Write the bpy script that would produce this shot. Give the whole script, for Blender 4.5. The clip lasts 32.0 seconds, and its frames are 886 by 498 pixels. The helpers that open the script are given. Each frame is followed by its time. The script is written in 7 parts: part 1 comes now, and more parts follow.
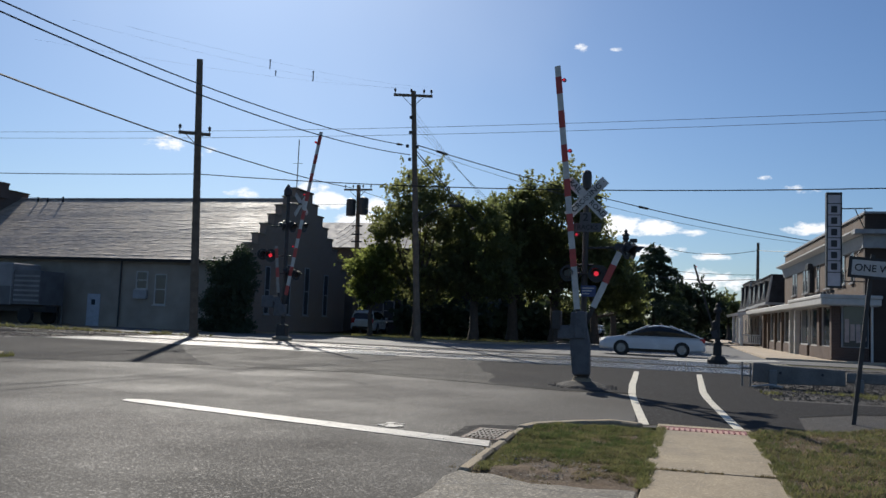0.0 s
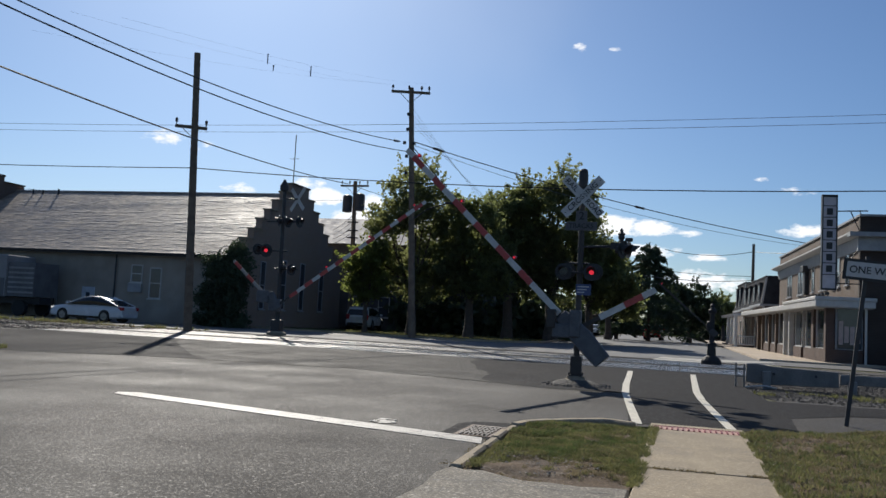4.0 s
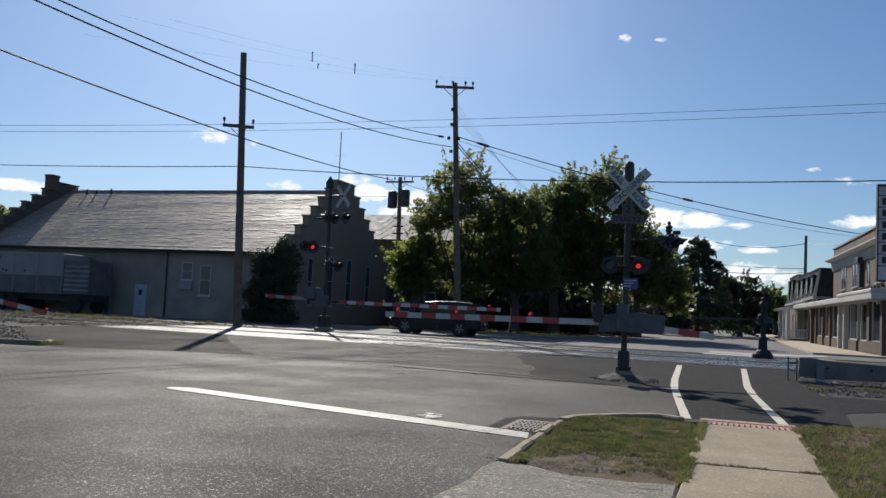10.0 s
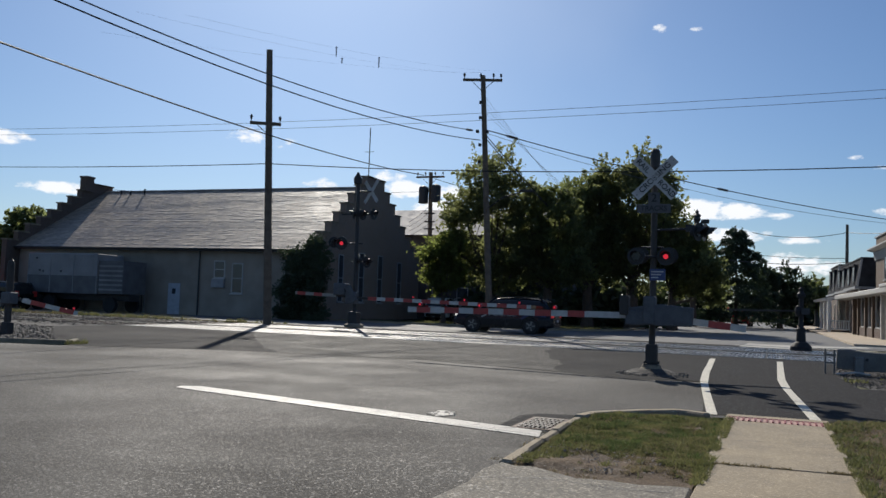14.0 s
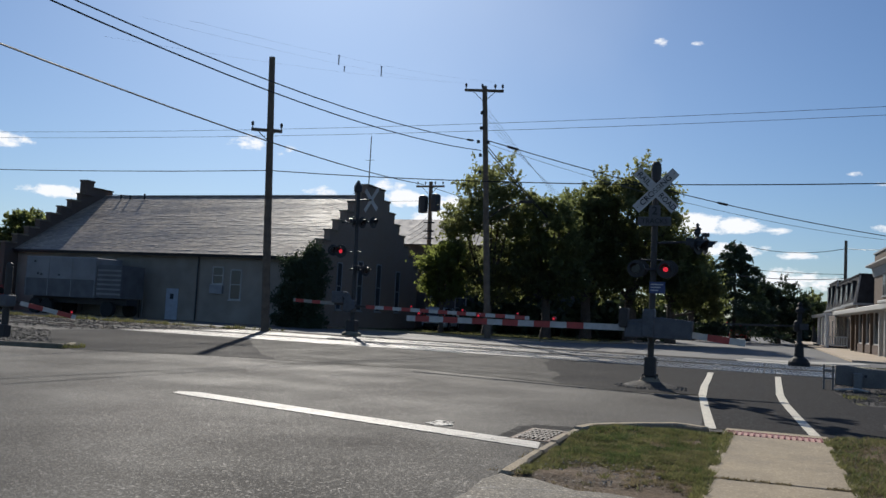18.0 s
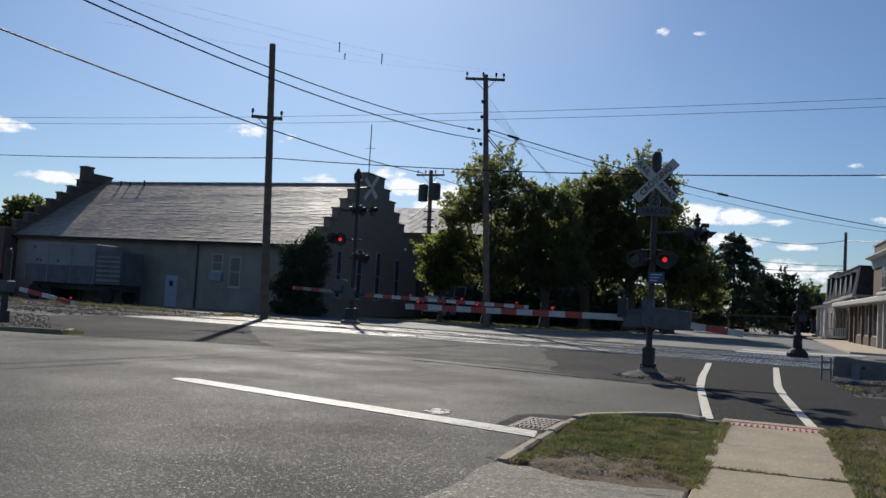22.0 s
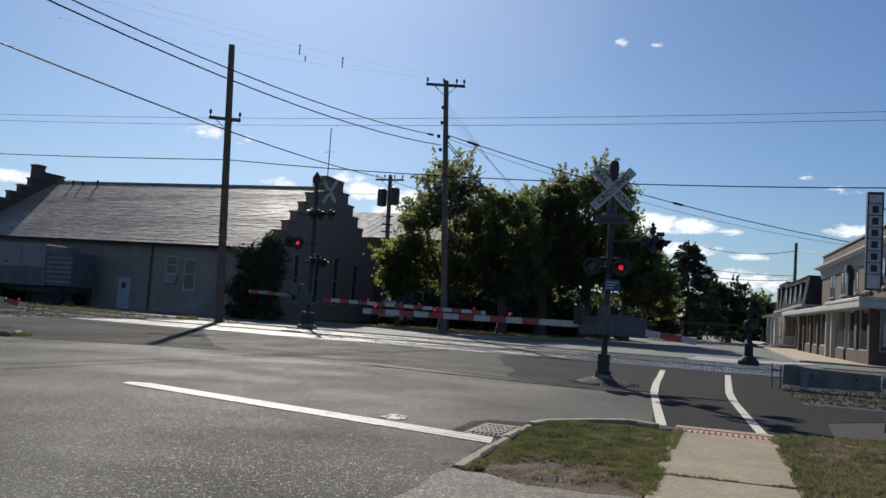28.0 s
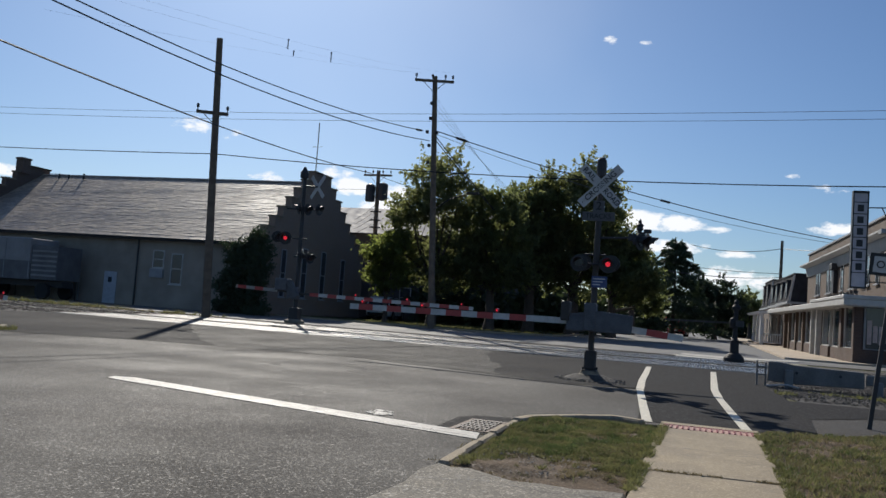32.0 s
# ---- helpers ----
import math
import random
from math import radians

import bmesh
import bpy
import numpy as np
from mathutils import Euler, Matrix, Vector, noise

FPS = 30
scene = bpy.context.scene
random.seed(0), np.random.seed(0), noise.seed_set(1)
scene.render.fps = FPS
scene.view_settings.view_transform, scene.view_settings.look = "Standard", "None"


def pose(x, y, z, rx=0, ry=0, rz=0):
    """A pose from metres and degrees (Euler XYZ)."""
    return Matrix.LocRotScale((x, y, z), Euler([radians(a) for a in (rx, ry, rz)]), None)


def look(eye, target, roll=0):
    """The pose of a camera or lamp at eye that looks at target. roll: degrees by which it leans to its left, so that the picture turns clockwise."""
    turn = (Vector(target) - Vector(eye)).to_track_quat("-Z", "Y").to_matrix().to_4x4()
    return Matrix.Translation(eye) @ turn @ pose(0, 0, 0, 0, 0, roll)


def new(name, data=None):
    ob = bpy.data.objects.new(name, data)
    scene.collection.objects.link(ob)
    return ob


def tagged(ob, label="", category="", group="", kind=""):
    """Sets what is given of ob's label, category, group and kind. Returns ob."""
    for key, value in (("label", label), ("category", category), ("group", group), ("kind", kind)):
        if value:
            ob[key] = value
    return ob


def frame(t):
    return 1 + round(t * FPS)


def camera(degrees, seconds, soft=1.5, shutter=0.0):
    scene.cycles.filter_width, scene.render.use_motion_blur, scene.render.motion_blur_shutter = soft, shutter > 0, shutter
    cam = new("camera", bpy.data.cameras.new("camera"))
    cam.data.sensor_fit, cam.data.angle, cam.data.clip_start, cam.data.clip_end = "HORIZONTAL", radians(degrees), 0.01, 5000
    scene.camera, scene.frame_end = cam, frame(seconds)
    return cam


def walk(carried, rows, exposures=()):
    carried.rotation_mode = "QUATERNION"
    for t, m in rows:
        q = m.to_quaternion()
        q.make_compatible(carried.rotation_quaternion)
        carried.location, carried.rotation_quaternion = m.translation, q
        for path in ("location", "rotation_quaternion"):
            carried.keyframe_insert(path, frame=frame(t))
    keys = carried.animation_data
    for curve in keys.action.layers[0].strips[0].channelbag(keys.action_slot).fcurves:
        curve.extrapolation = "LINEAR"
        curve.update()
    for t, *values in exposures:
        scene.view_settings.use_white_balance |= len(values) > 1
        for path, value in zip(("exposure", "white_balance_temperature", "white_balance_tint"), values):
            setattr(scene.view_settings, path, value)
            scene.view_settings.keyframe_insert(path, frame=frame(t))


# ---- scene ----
cam = camera(54.8, 32.0)
PATH = [
    (0.0, pose(-0.020, -0.033, 1.312, 94.719, -2.332, 15.624)),
    (0.5, pose(-0.017, -0.035, 1.306, 94.744, -2.455, 16.438)),
    (1.0, pose(-0.013, -0.022, 1.306, 94.611, -2.703, 15.528)),
    (1.5, pose(-0.015, -0.028, 1.305, 94.795, -2.753, 15.344)),
    (2.0, pose(-0.017, -0.002, 1.304, 94.925, -2.755, 15.561)),
    (2.5, pose(-0.009, -0.016, 1.305, 95.081, -2.767, 15.636)),
    (3.0, pose(-0.010, -0.005, 1.302, 94.965, -2.898, 15.477)),
    (3.5, pose(-0.014, 0.001, 1.298, 94.633, -2.992, 15.390)),
    (5.5, pose(-0.011, -0.022, 1.302, 94.521, -3.072, 15.129)),
    (6.0, pose(-0.025, -0.002, 1.301, 94.449, -3.054, 15.842)),
    (6.5, pose(-0.019, -0.010, 1.299, 94.653, -2.960, 16.317)),
    (7.0, pose(-0.016, -0.021, 1.300, 94.579, -3.038, 16.446)),
    (7.5, pose(-0.020, -0.006, 1.301, 94.327, -2.958, 16.812)),
    (8.0, pose(-0.016, -0.006, 1.302, 94.361, -2.739, 17.042)),
    (8.5, pose(-0.006, 0.011, 1.298, 94.432, -2.658, 17.427)),
    (9.0, pose(0.000, 0.000, 1.300, 94.400, -2.600, 18.000)),
    (9.5, pose(-0.005, -0.004, 1.297, 94.234, -2.715, 18.254)),
    (10.0, pose(-0.003, -0.007, 1.299, 94.085, -2.705, 18.387)),
    (10.5, pose(0.019, 0.007, 1.305, 94.079, -3.026, 18.847)),
    (11.0, pose(0.066, 0.009, 1.307, 94.176, -3.433, 18.786)),
    (11.5, pose(0.116, 0.034, 1.298, 94.239, -3.659, 18.094)),
    (12.0, pose(0.084, 0.193, 1.283, 95.026, -3.454, 17.591)),
    (12.5, pose(0.072, 0.332, 1.297, 95.215, -2.024, 18.566)),
    (13.0, pose(0.116, 0.430, 1.300, 94.961, -1.376, 20.665)),
    (13.5, pose(0.157, 0.477, 1.292, 94.007, -1.855, 20.994)),
    (14.0, pose(0.164, 0.477, 1.291, 93.689, -2.009, 20.831)),
    (14.5, pose(0.158, 0.484, 1.287, 93.680, -2.268, 20.992)),
    (16.5, pose(0.133, 0.487, 1.281, 94.931, -2.544, 22.941)),
    (17.0, pose(0.131, 0.476, 1.285, 94.675, -2.661, 22.168)),
    (17.5, pose(0.134, 0.481, 1.288, 94.512, -2.678, 21.639)),
    (18.0, pose(0.133, 0.481, 1.285, 94.344, -2.916, 20.673)),
    (18.5, pose(0.145, 0.478, 1.288, 94.079, -2.962, 20.009)),
    (19.0, pose(0.139, 0.490, 1.288, 94.020, -2.959, 20.511)),
    (19.5, pose(0.140, 0.493, 1.288, 93.876, -2.988, 21.091)),
    (20.0, pose(0.135, 0.467, 1.287, 93.803, -3.235, 20.992)),
    (20.5, pose(0.135, 0.497, 1.286, 93.946, -3.213, 20.649)),
    (21.0, pose(0.141, 0.483, 1.286, 93.838, -3.238, 20.198)),
    (21.5, pose(0.134, 0.514, 1.282, 93.623, -3.271, 20.338)),
    (22.0, pose(0.139, 0.501, 1.280, 93.604, -3.325, 20.633)),
    (22.5, pose(0.134, 0.489, 1.282, 93.452, -3.412, 20.631)),
    (23.0, pose(0.132, 0.500, 1.280, 93.309, -3.466, 20.549)),
    (23.5, pose(0.136, 0.494, 1.285, 93.379, -3.541, 20.139)),
    (24.0, pose(0.139, 0.501, 1.283, 93.434, -3.582, 19.572)),
    (24.5, pose(0.140, 0.516, 1.282, 93.658, -3.576, 19.177)),
    (26.5, pose(0.153, 0.505, 1.287, 94.353, -3.116, 18.716)),
    (27.0, pose(0.138, 0.502, 1.283, 94.214, -3.399, 18.539)),
    (27.5, pose(0.144, 0.496, 1.284, 94.122, -3.700, 18.261)),
    (28.0, pose(0.133, 0.513, 1.283, 94.137, -3.900, 17.786)),
    (28.5, pose(0.139, 0.496, 1.279, 94.290, -3.575, 17.560)),
    (29.0, pose(0.139, 0.527, 1.281, 94.164, -3.470, 17.483)),
    (29.5, pose(0.141, 0.509, 1.281, 94.075, -3.560, 17.995)),
    (30.0, pose(0.143, 0.510, 1.281, 94.126, -3.671, 18.274)),
    (30.5, pose(0.144, 0.482, 1.285, 93.941, -3.812, 17.917)),
    (31.0, pose(0.139, 0.522, 1.280, 93.986, -4.068, 17.557)),
    (31.5, pose(0.139, 0.491, 1.285, 94.069, -4.089, 17.126)),
    (32.0, pose(0.141, 0.516, 1.281, 93.921, -4.175, 16.960)),
]
walk(cam, PATH, [(0.0, 0.03), (12.0, 0.03), (13.5, -0.05), (20.0, -0.06), (32.0, -0.05)])

# ---------------------------------------------------------------- light
SUN_AZ, SUN_EL = -29.6, 33.0          # degrees from +Y towards +X, and above the horizon
world = bpy.data.worlds.new("sky")
scene.world = world
world.use_nodes = True
wn, wl = world.node_tree.nodes, world.node_tree.links
wn.clear()


def wmath(op, a, b=None, clamp=False):
    n = wn.new("ShaderNodeMath")
    n.operation, n.use_clamp = op, clamp
    for i, v in enumerate((a, b)):
        if v is None:
            continue
        if isinstance(v, (int, float)):
            n.inputs[i].default_value = v
        else:
            wl.new(v, n.inputs[i])
    return n.outputs[0]


sky = wn.new("ShaderNodeTexSky")
sky.sky_type, sky.sun_disc = "NISHITA", False
sky.sun_elevation, sky.sun_rotation = radians(SUN_EL), radians(SUN_AZ)
sky.air_density, sky.dust_density, sky.ozone_density = 1.0, 0.62, 3.0
tc = wn.new("ShaderNodeTexCoord")
sep = wn.new("ShaderNodeSeparateXYZ")
wl.new(tc.outputs["Generated"], sep.inputs[0])
az = wmath("MULTIPLY", wmath("ARCTAN2", sep.outputs[0], sep.outputs[1]), 57.2958)
el = wmath("MULTIPLY", wmath("ARCSINE", sep.outputs[2]), 57.2958)
# small fair-weather clouds: azimuth, elevation, half width, half height, strength
CLOUDS = [(-6.9, 18.1, 0.75, 0.32, 0.62), (-4.4, 18.0, 0.7, 0.28, 0.6), (-34, 10.5, 1.7, 0.7, 0.8), (-31.4, 10.2, 1.3, 0.5, 0.6),
          (-29.1, 7.7, 1.6, 0.5, 0.7), (-45.3, 6.3, 2.6, 0.5, 1.0), (-23.6, 7.6, 1.5, 0.7, 1.2), (-21.4, 6.2, 1.7, 1.0, 1.3), (-20.6, 7.4, 1.2, 0.6, 1.1),
          (-4.4, 6.6, 1.9, 0.8, 1.3), (-2.0, 6.5, 1.8, 0.6, 1.2), (-2.6, 5.0, 3.2, 0.5, 1.0), (1.7, 4.7, 2.0, 0.3, 0.8),
          (1.4, 3.2, 3.5, 0.8, 0.9), (4.9, 9.7, 0.6, 0.25, 0.7), (7.0, 9.0, 1.6, 0.4, 0.6), (7.6, 6.5, 1.8, 0.45, 1.0),
          (0.3, 6.2, 1.2, 0.3, 0.7), (-24.8, 8.4, 1.4, 0.5, 0.9), (-49, 9.0, 2.2, 0.6, 0.9)]
cover = None
for a, e, w, h, s in CLOUDS:
    u = wmath("DIVIDE", wmath("SUBTRACT", az, a), w * 1.25)
    v = wmath("DIVIDE", wmath("SUBTRACT", el, e), h * 1.25)
    d = wmath("ADD", wmath("MULTIPLY", u, u), wmath("MULTIPLY", v, v))
    b = wmath("MULTIPLY", wmath("SUBTRACT", 1.0, d, True), s)
    cover = b if cover is None else wmath("MAXIMUM", cover, b)
mp = wn.new("ShaderNodeMapping")
mp.inputs["Scale"].default_value = (40, 40, 84)
wl.new(tc.outputs["Generated"], mp.inputs[0])
nz = wn.new("ShaderNodeTexNoise")
nz.inputs["Scale"].default_value, nz.inputs["Detail"].default_value, nz.inputs["Roughness"].default_value = 1.6, 7.0, 0.62
wl.new(mp.outputs[0], nz.inputs["Vector"])
puff = wmath("MULTIPLY", wmath("SUBTRACT", wmath("ADD", wmath("MULTIPLY", cover, 0.62), nz.outputs["Fac"]), 0.8), 4.2, True)
# thin veil of high haze that never quite hides the blue
hz = wn.new("ShaderNodeTexNoise")
hz.inputs["Scale"].default_value, hz.inputs["Detail"].default_value = 2.2, 4.0
wl.new(tc.outputs["Generated"], hz.inputs["Vector"])
puff = wmath("MAXIMUM", puff, wmath("MULTIPLY", wmath("SUBTRACT", hz.outputs["Fac"], 0.5, True), 0.35))
mixc = wn.new("ShaderNodeMix")
mixc.data_type = "RGBA"
wl.new(puff, mixc.inputs["Factor"])
tint = wn.new("ShaderNodeMix")
tint.data_type, tint.blend_type = "RGBA", "MULTIPLY"
tint.inputs["Factor"].default_value = 1.0
tint.inputs["B"].default_value = (0.7, 0.87, 1.08, 1)
wl.new(sky.outputs[0], tint.inputs["A"])
wl.new(tint.outputs["Result"], mixc.inputs["A"])
mixc.inputs["B"].default_value = (13.5, 13.8, 14.3, 1)
bg = wn.new("ShaderNodeBackground")
bg.inputs["Strength"].default_value = 0.0745
wl.new(mixc.outputs["Result"], bg.inputs["Color"])
wo = wn.new("ShaderNodeOutputWorld")
wl.new(bg.outputs[0], wo.inputs["Surface"])

sun = new("sun", bpy.data.lights.new("sun", "SUN"))
sun.data.energy, sun.data.angle, sun.data.color = 4.8, radians(0.53), (1.0, 0.94, 0.84)
sa, se = radians(SUN_AZ), radians(SUN_EL)
SUN_DIR = Vector((math.sin(sa) * math.cos(se), math.cos(sa) * math.cos(se), math.sin(se)))
sun.matrix_world = look(SUN_DIR * 300, (0, 0, 0))

# ---------------------------------------------------------------- materials
MATS = {}


def mat(name, base, rough=0.7, metal=0.0, var=0.25, scale=6.0, fine=60.0, bump=0.2, emit=None, strength=0.0, spec=0.5,
        second=None, translucent=0.0, per_object=0.0, gloss_var=0.12, bump_dist=0.01, speck=0.0, gain=(1.7, 1.7, 1.3), stretch=None, stone=90):
    """A surface with broad stains, fine grain, relief and uneven gloss."""
    m = bpy.data.materials.new(name)
    m.use_nodes = True
    n, l = m.node_tree.nodes, m.node_tree.links
    p = n["Principled BSDF"]
    t = n.new("ShaderNodeTexCoord")
    co = t.outputs["Object"]
    if stretch:
        ge, mg = n.new("ShaderNodeNewGeometry"), n.new("ShaderNodeMapping")
        mg.inputs["Scale"].default_value = stretch
        l.new(ge.outputs["Position"], mg.inputs[0])
        co = mg.outputs[0]
    broad, grain = n.new("ShaderNodeTexNoise"), n.new("ShaderNodeTexNoise")
    broad.inputs["Scale"].default_value, broad.inputs["Detail"].default_value = scale, 6
    grain.inputs["Scale"].default_value, grain.inputs["Detail"].default_value = fine, 4
    l.new(co, broad.inputs["Vector"]), l.new(co, grain.inputs["Vector"])
    add = n.new("ShaderNodeMath")
    add.operation = "ADD"
    half = n.new("ShaderNodeMath")
    half.operation, half.inputs[1].default_value = "MULTIPLY", 0.6
    l.new(grain.outputs["Fac"], half.inputs[0])
    l.new(broad.outputs["Fac"], add.inputs[0]), l.new(half.outputs[0], add.inputs[1])
    ramp = n.new("ShaderNodeMapRange")
    ramp.inputs["From Min"].default_value, ramp.inputs["From Max"].default_value = 0.55, 1.05
    l.new(add.outputs[0], ramp.inputs["Value"])
    mix = n.new("ShaderNodeMix")
    mix.data_type = "RGBA"
    c1 = tuple(max(0.0, c * (1 - var)) for c in base)
    c2 = tuple(min(1.0, c * (1 + var)) for c in (second or base))
    mix.inputs["A"].default_value, mix.inputs["B"].default_value = (*c1, 1), (*c2, 1)
    l.new(ramp.outputs[0], mix.inputs["Factor"])
    col = mix.outputs["Result"]
    if per_object:
        oi, hs, mr = n.new("ShaderNodeObjectInfo"), n.new("ShaderNodeHueSaturation"), n.new("ShaderNodeMapRange")
        mr.inputs["To Min"].default_value, mr.inputs["To Max"].default_value = 1 - per_object, 1 + per_object
        l.new(oi.outputs["Random"], mr.inputs["Value"])
        l.new(mr.outputs[0], hs.inputs["Value"]), l.new(col, hs.inputs["Color"])
        col = hs.outputs["Color"]
    if speck:
        # pale and dark aggregate stones in the binder, at two sizes
        for sc, amp in ((stone, 1.0), (stone / 1.9, 0.3)):
            vo, mr2, mu = n.new("ShaderNodeTexVoronoi"), n.new("ShaderNodeMapRange"), n.new("ShaderNodeMix")
            vo.inputs["Scale"].default_value = sc
            sp = n.new("ShaderNodeSeparateColor")
            l.new(co, vo.inputs["Vector"]), l.new(vo.outputs["Color"], sp.inputs[0])
            cube = n.new("ShaderNodeMath")
            cube.operation, cube.inputs[1].default_value = "POWER", 5.0
            l.new(sp.outputs[0], cube.inputs[0])
            mr2.inputs["To Min"].default_value, mr2.inputs["To Max"].default_value = 1 - speck * amp * 0.4, 1 + speck * amp * 2.2
            l.new(cube.outputs[0], mr2.inputs["Value"])
            mu.data_type, mu.blend_type = "RGBA", "MULTIPLY"
            mu.inputs["Factor"].default_value = 1.0
            l.new(col, mu.inputs["A"]), l.new(mr2.outputs[0], mu.inputs["B"])
            col = mu.outputs["Result"]
    l.new(col, p.inputs["Base Color"])
    p.inputs["Metallic"].default_value = metal
    p.inputs["Specular IOR Level"].default_value = spec
    rr = n.new("ShaderNodeMapRange")
    rr.inputs["To Min"].default_value, rr.inputs["To Max"].default_value = max(0.03, rough - gloss_var), min(1.0, rough + gloss_var)
    l.new(ramp.outputs[0], rr.inputs["Value"])
    gloss = rr.outputs[0]
    if speck:
        # a few stones are polished
        pol = n.new("ShaderNodeMath")
        pol.operation = "SUBTRACT"
        pw = n.new("ShaderNodeMath")
        pw.operation, pw.inputs[1].default_value = "POWER", 8.0
        l.new(sp.outputs[1], pw.inputs[0])
        hm = n.new("ShaderNodeMath")
        hm.operation, hm.inputs[1].default_value = "MULTIPLY", 0.3
        l.new(pw.outputs[0], hm.inputs[0])
        l.new(gloss, pol.inputs[0]), l.new(hm.outputs[0], pol.inputs[1])
        gloss = pol.outputs[0]
    l.new(gloss, p.inputs["Roughness"])
    if bump:
        bp = n.new("ShaderNodeBump")
        bp.inputs["Strength"].default_value, bp.inputs["Distance"].default_value = bump, bump_dist
        l.new(add.outputs[0], bp.inputs["Height"]), l.new(bp.outputs[0], p.inputs["Normal"])
    if emit:
        p.inputs["Emission Color"].default_value, p.inputs["Emission Strength"].default_value = (*emit, 1), strength
    if translucent:
        tr, ms = n.new("ShaderNodeBsdfTranslucent"), n.new("ShaderNodeMixShader")
        gm = n.new("ShaderNodeMix")
        gm.data_type, gm.blend_type = "RGBA", "MULTIPLY"
        gm.inputs["Factor"].default_value, gm.inputs["B"].default_value = 1.0, (*gain, 1)
        l.new(col, gm.inputs["A"]), l.new(gm.outputs["Result"], tr.inputs["Color"])
        ms.inputs[0].default_value = translucent
        l.new(p.outputs[0], ms.inputs[1]), l.new(tr.outputs[0], ms.inputs[2])
        l.new(ms.outputs[0], n["Material Output"].inputs["Surface"])
    MATS[name] = m
    return m


def brick_mat(name, c1, c2, mortar, w=0.21, h=0.075, bump=0.35):
    """Brickwork on upright faces, mapped along the wall and up it."""
    m = mat(name, c1, 0.85, var=0.2, scale=1.2, fine=30)
    n, l = m.node_tree.nodes, m.node_tree.links
    p = n["Principled BSDF"]
    t, s, c, b = n.new("ShaderNodeTexCoord"), n.new("ShaderNodeSeparateXYZ"), n.new("ShaderNodeCombineXYZ"), n.new("ShaderNodeTexBrick")
    a = n.new("ShaderNodeMath")
    a.operation = "ADD"
    l.new(t.outputs["Object"], s.inputs[0])
    l.new(s.outputs[0], a.inputs[0]), l.new(s.outputs[1], a.inputs[1])
    l.new(a.outputs[0], c.inputs[0]), l.new(s.outputs[2], c.inputs[1])
    l.new(c.outputs[0], b.inputs["Vector"])
    b.inputs["Scale"].default_value = 1.0
    b.inputs["Brick Width"].default_value, b.inputs["Row Height"].default_value, b.inputs["Mortar Size"].default_value = w, h, 0.008
    b.inputs["Color1"].default_value, b.inputs["Color2"].default_value, b.inputs["Mortar"].default_value = (*c1, 1), (*c2, 1), (*mortar, 1)
    old = p.inputs["Base Color"].links[0].from_socket
    mx = n.new("ShaderNodeMix")
    mx.data_type, mx.blend_type = "RGBA", "MULTIPLY"
    mx.inputs["Factor"].default_value = 0.45
    l.new(b.outputs["Color"], mx.inputs["A"])
    gr = n.new("ShaderNodeMix")
    gr.data_type = "RGBA"
    gr.inputs["Factor"].default_value = 0.4
    gr.inputs["B"].default_value = (1, 1, 1, 1)
    l.new(old, gr.inputs["A"]), l.new(gr.outputs["Result"], mx.inputs["B"])
    l.new(mx.outputs["Result"], p.inputs["Base Color"])
    return m


def glass_mat(name, tint=(0.05, 0.06, 0.07), rough=0.04):
    m = mat(name, tint, rough, var=0.1, bump=0.0, gloss_var=0.02)
    m.node_tree.nodes["Principled BSDF"].inputs["Specular IOR Level"].default_value = 0.6
    return m


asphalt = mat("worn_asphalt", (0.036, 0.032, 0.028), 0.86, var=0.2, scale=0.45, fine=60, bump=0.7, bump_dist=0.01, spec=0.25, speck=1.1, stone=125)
asphalt_mid = mat("gritty_asphalt", (0.046, 0.043, 0.039), 0.9, var=0.35, scale=0.9, fine=40, bump=0.8, bump_dist=0.012, spec=0.12, speck=0.9, stone=60)
asphalt_new = mat("dark_asphalt", (0.031, 0.03, 0.03), 0.92, var=0.3, scale=0.4, fine=30, bump=0.6, bump_dist=0.01, spec=0.05, speck=0.35, stone=60)
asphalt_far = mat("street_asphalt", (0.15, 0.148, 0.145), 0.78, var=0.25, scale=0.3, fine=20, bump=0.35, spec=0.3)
concrete = mat("pale_concrete", (0.31, 0.255, 0.178), 0.88, spec=0.2, var=0.24, scale=1.8, fine=80, bump=0.4, speck=0.22)
aggregate = mat("aggregate_concrete", (0.21, 0.19, 0.155), 0.92, spec=0.2, var=0.35, scale=2.5, fine=40, bump=0.8, bump_dist=0.015, speck=0.45, stone=75)
pit_shade = mat("pit_shade", (0.008, 0.008, 0.008), 0.95, var=0.2, bump=0, spec=0.0)
concrete_old = mat("grey_concrete", (0.23, 0.195, 0.145), 0.9, spec=0.25, var=0.5, scale=2.2, fine=60, bump=0.5, bump_dist=0.02)
dirt = mat("dirt", (0.12, 0.088, 0.06), 0.96, var=0.4, scale=3.0, fine=45, speck=0.3, stone=80, spec=0.1, bump=0.7, bump_dist=0.03)
lawn = mat("lawn_soil", (0.1, 0.1, 0.045), 0.95, var=0.45, scale=0.6, fine=25, bump=0.7, bump_dist=0.05)
gravel = mat("ballast", (0.055, 0.05, 0.045), 0.9, var=0.5, scale=7, fine=28, bump=1.0, bump_dist=0.05)
grass_green = mat("grass_green", (0.088, 0.102, 0.048), 0.65, var=0.5, scale=4.5, fine=26, bump=0, translucent=0.5, gain=(1.6, 1.7, 1.2), second=(0.115, 0.105, 0.06))
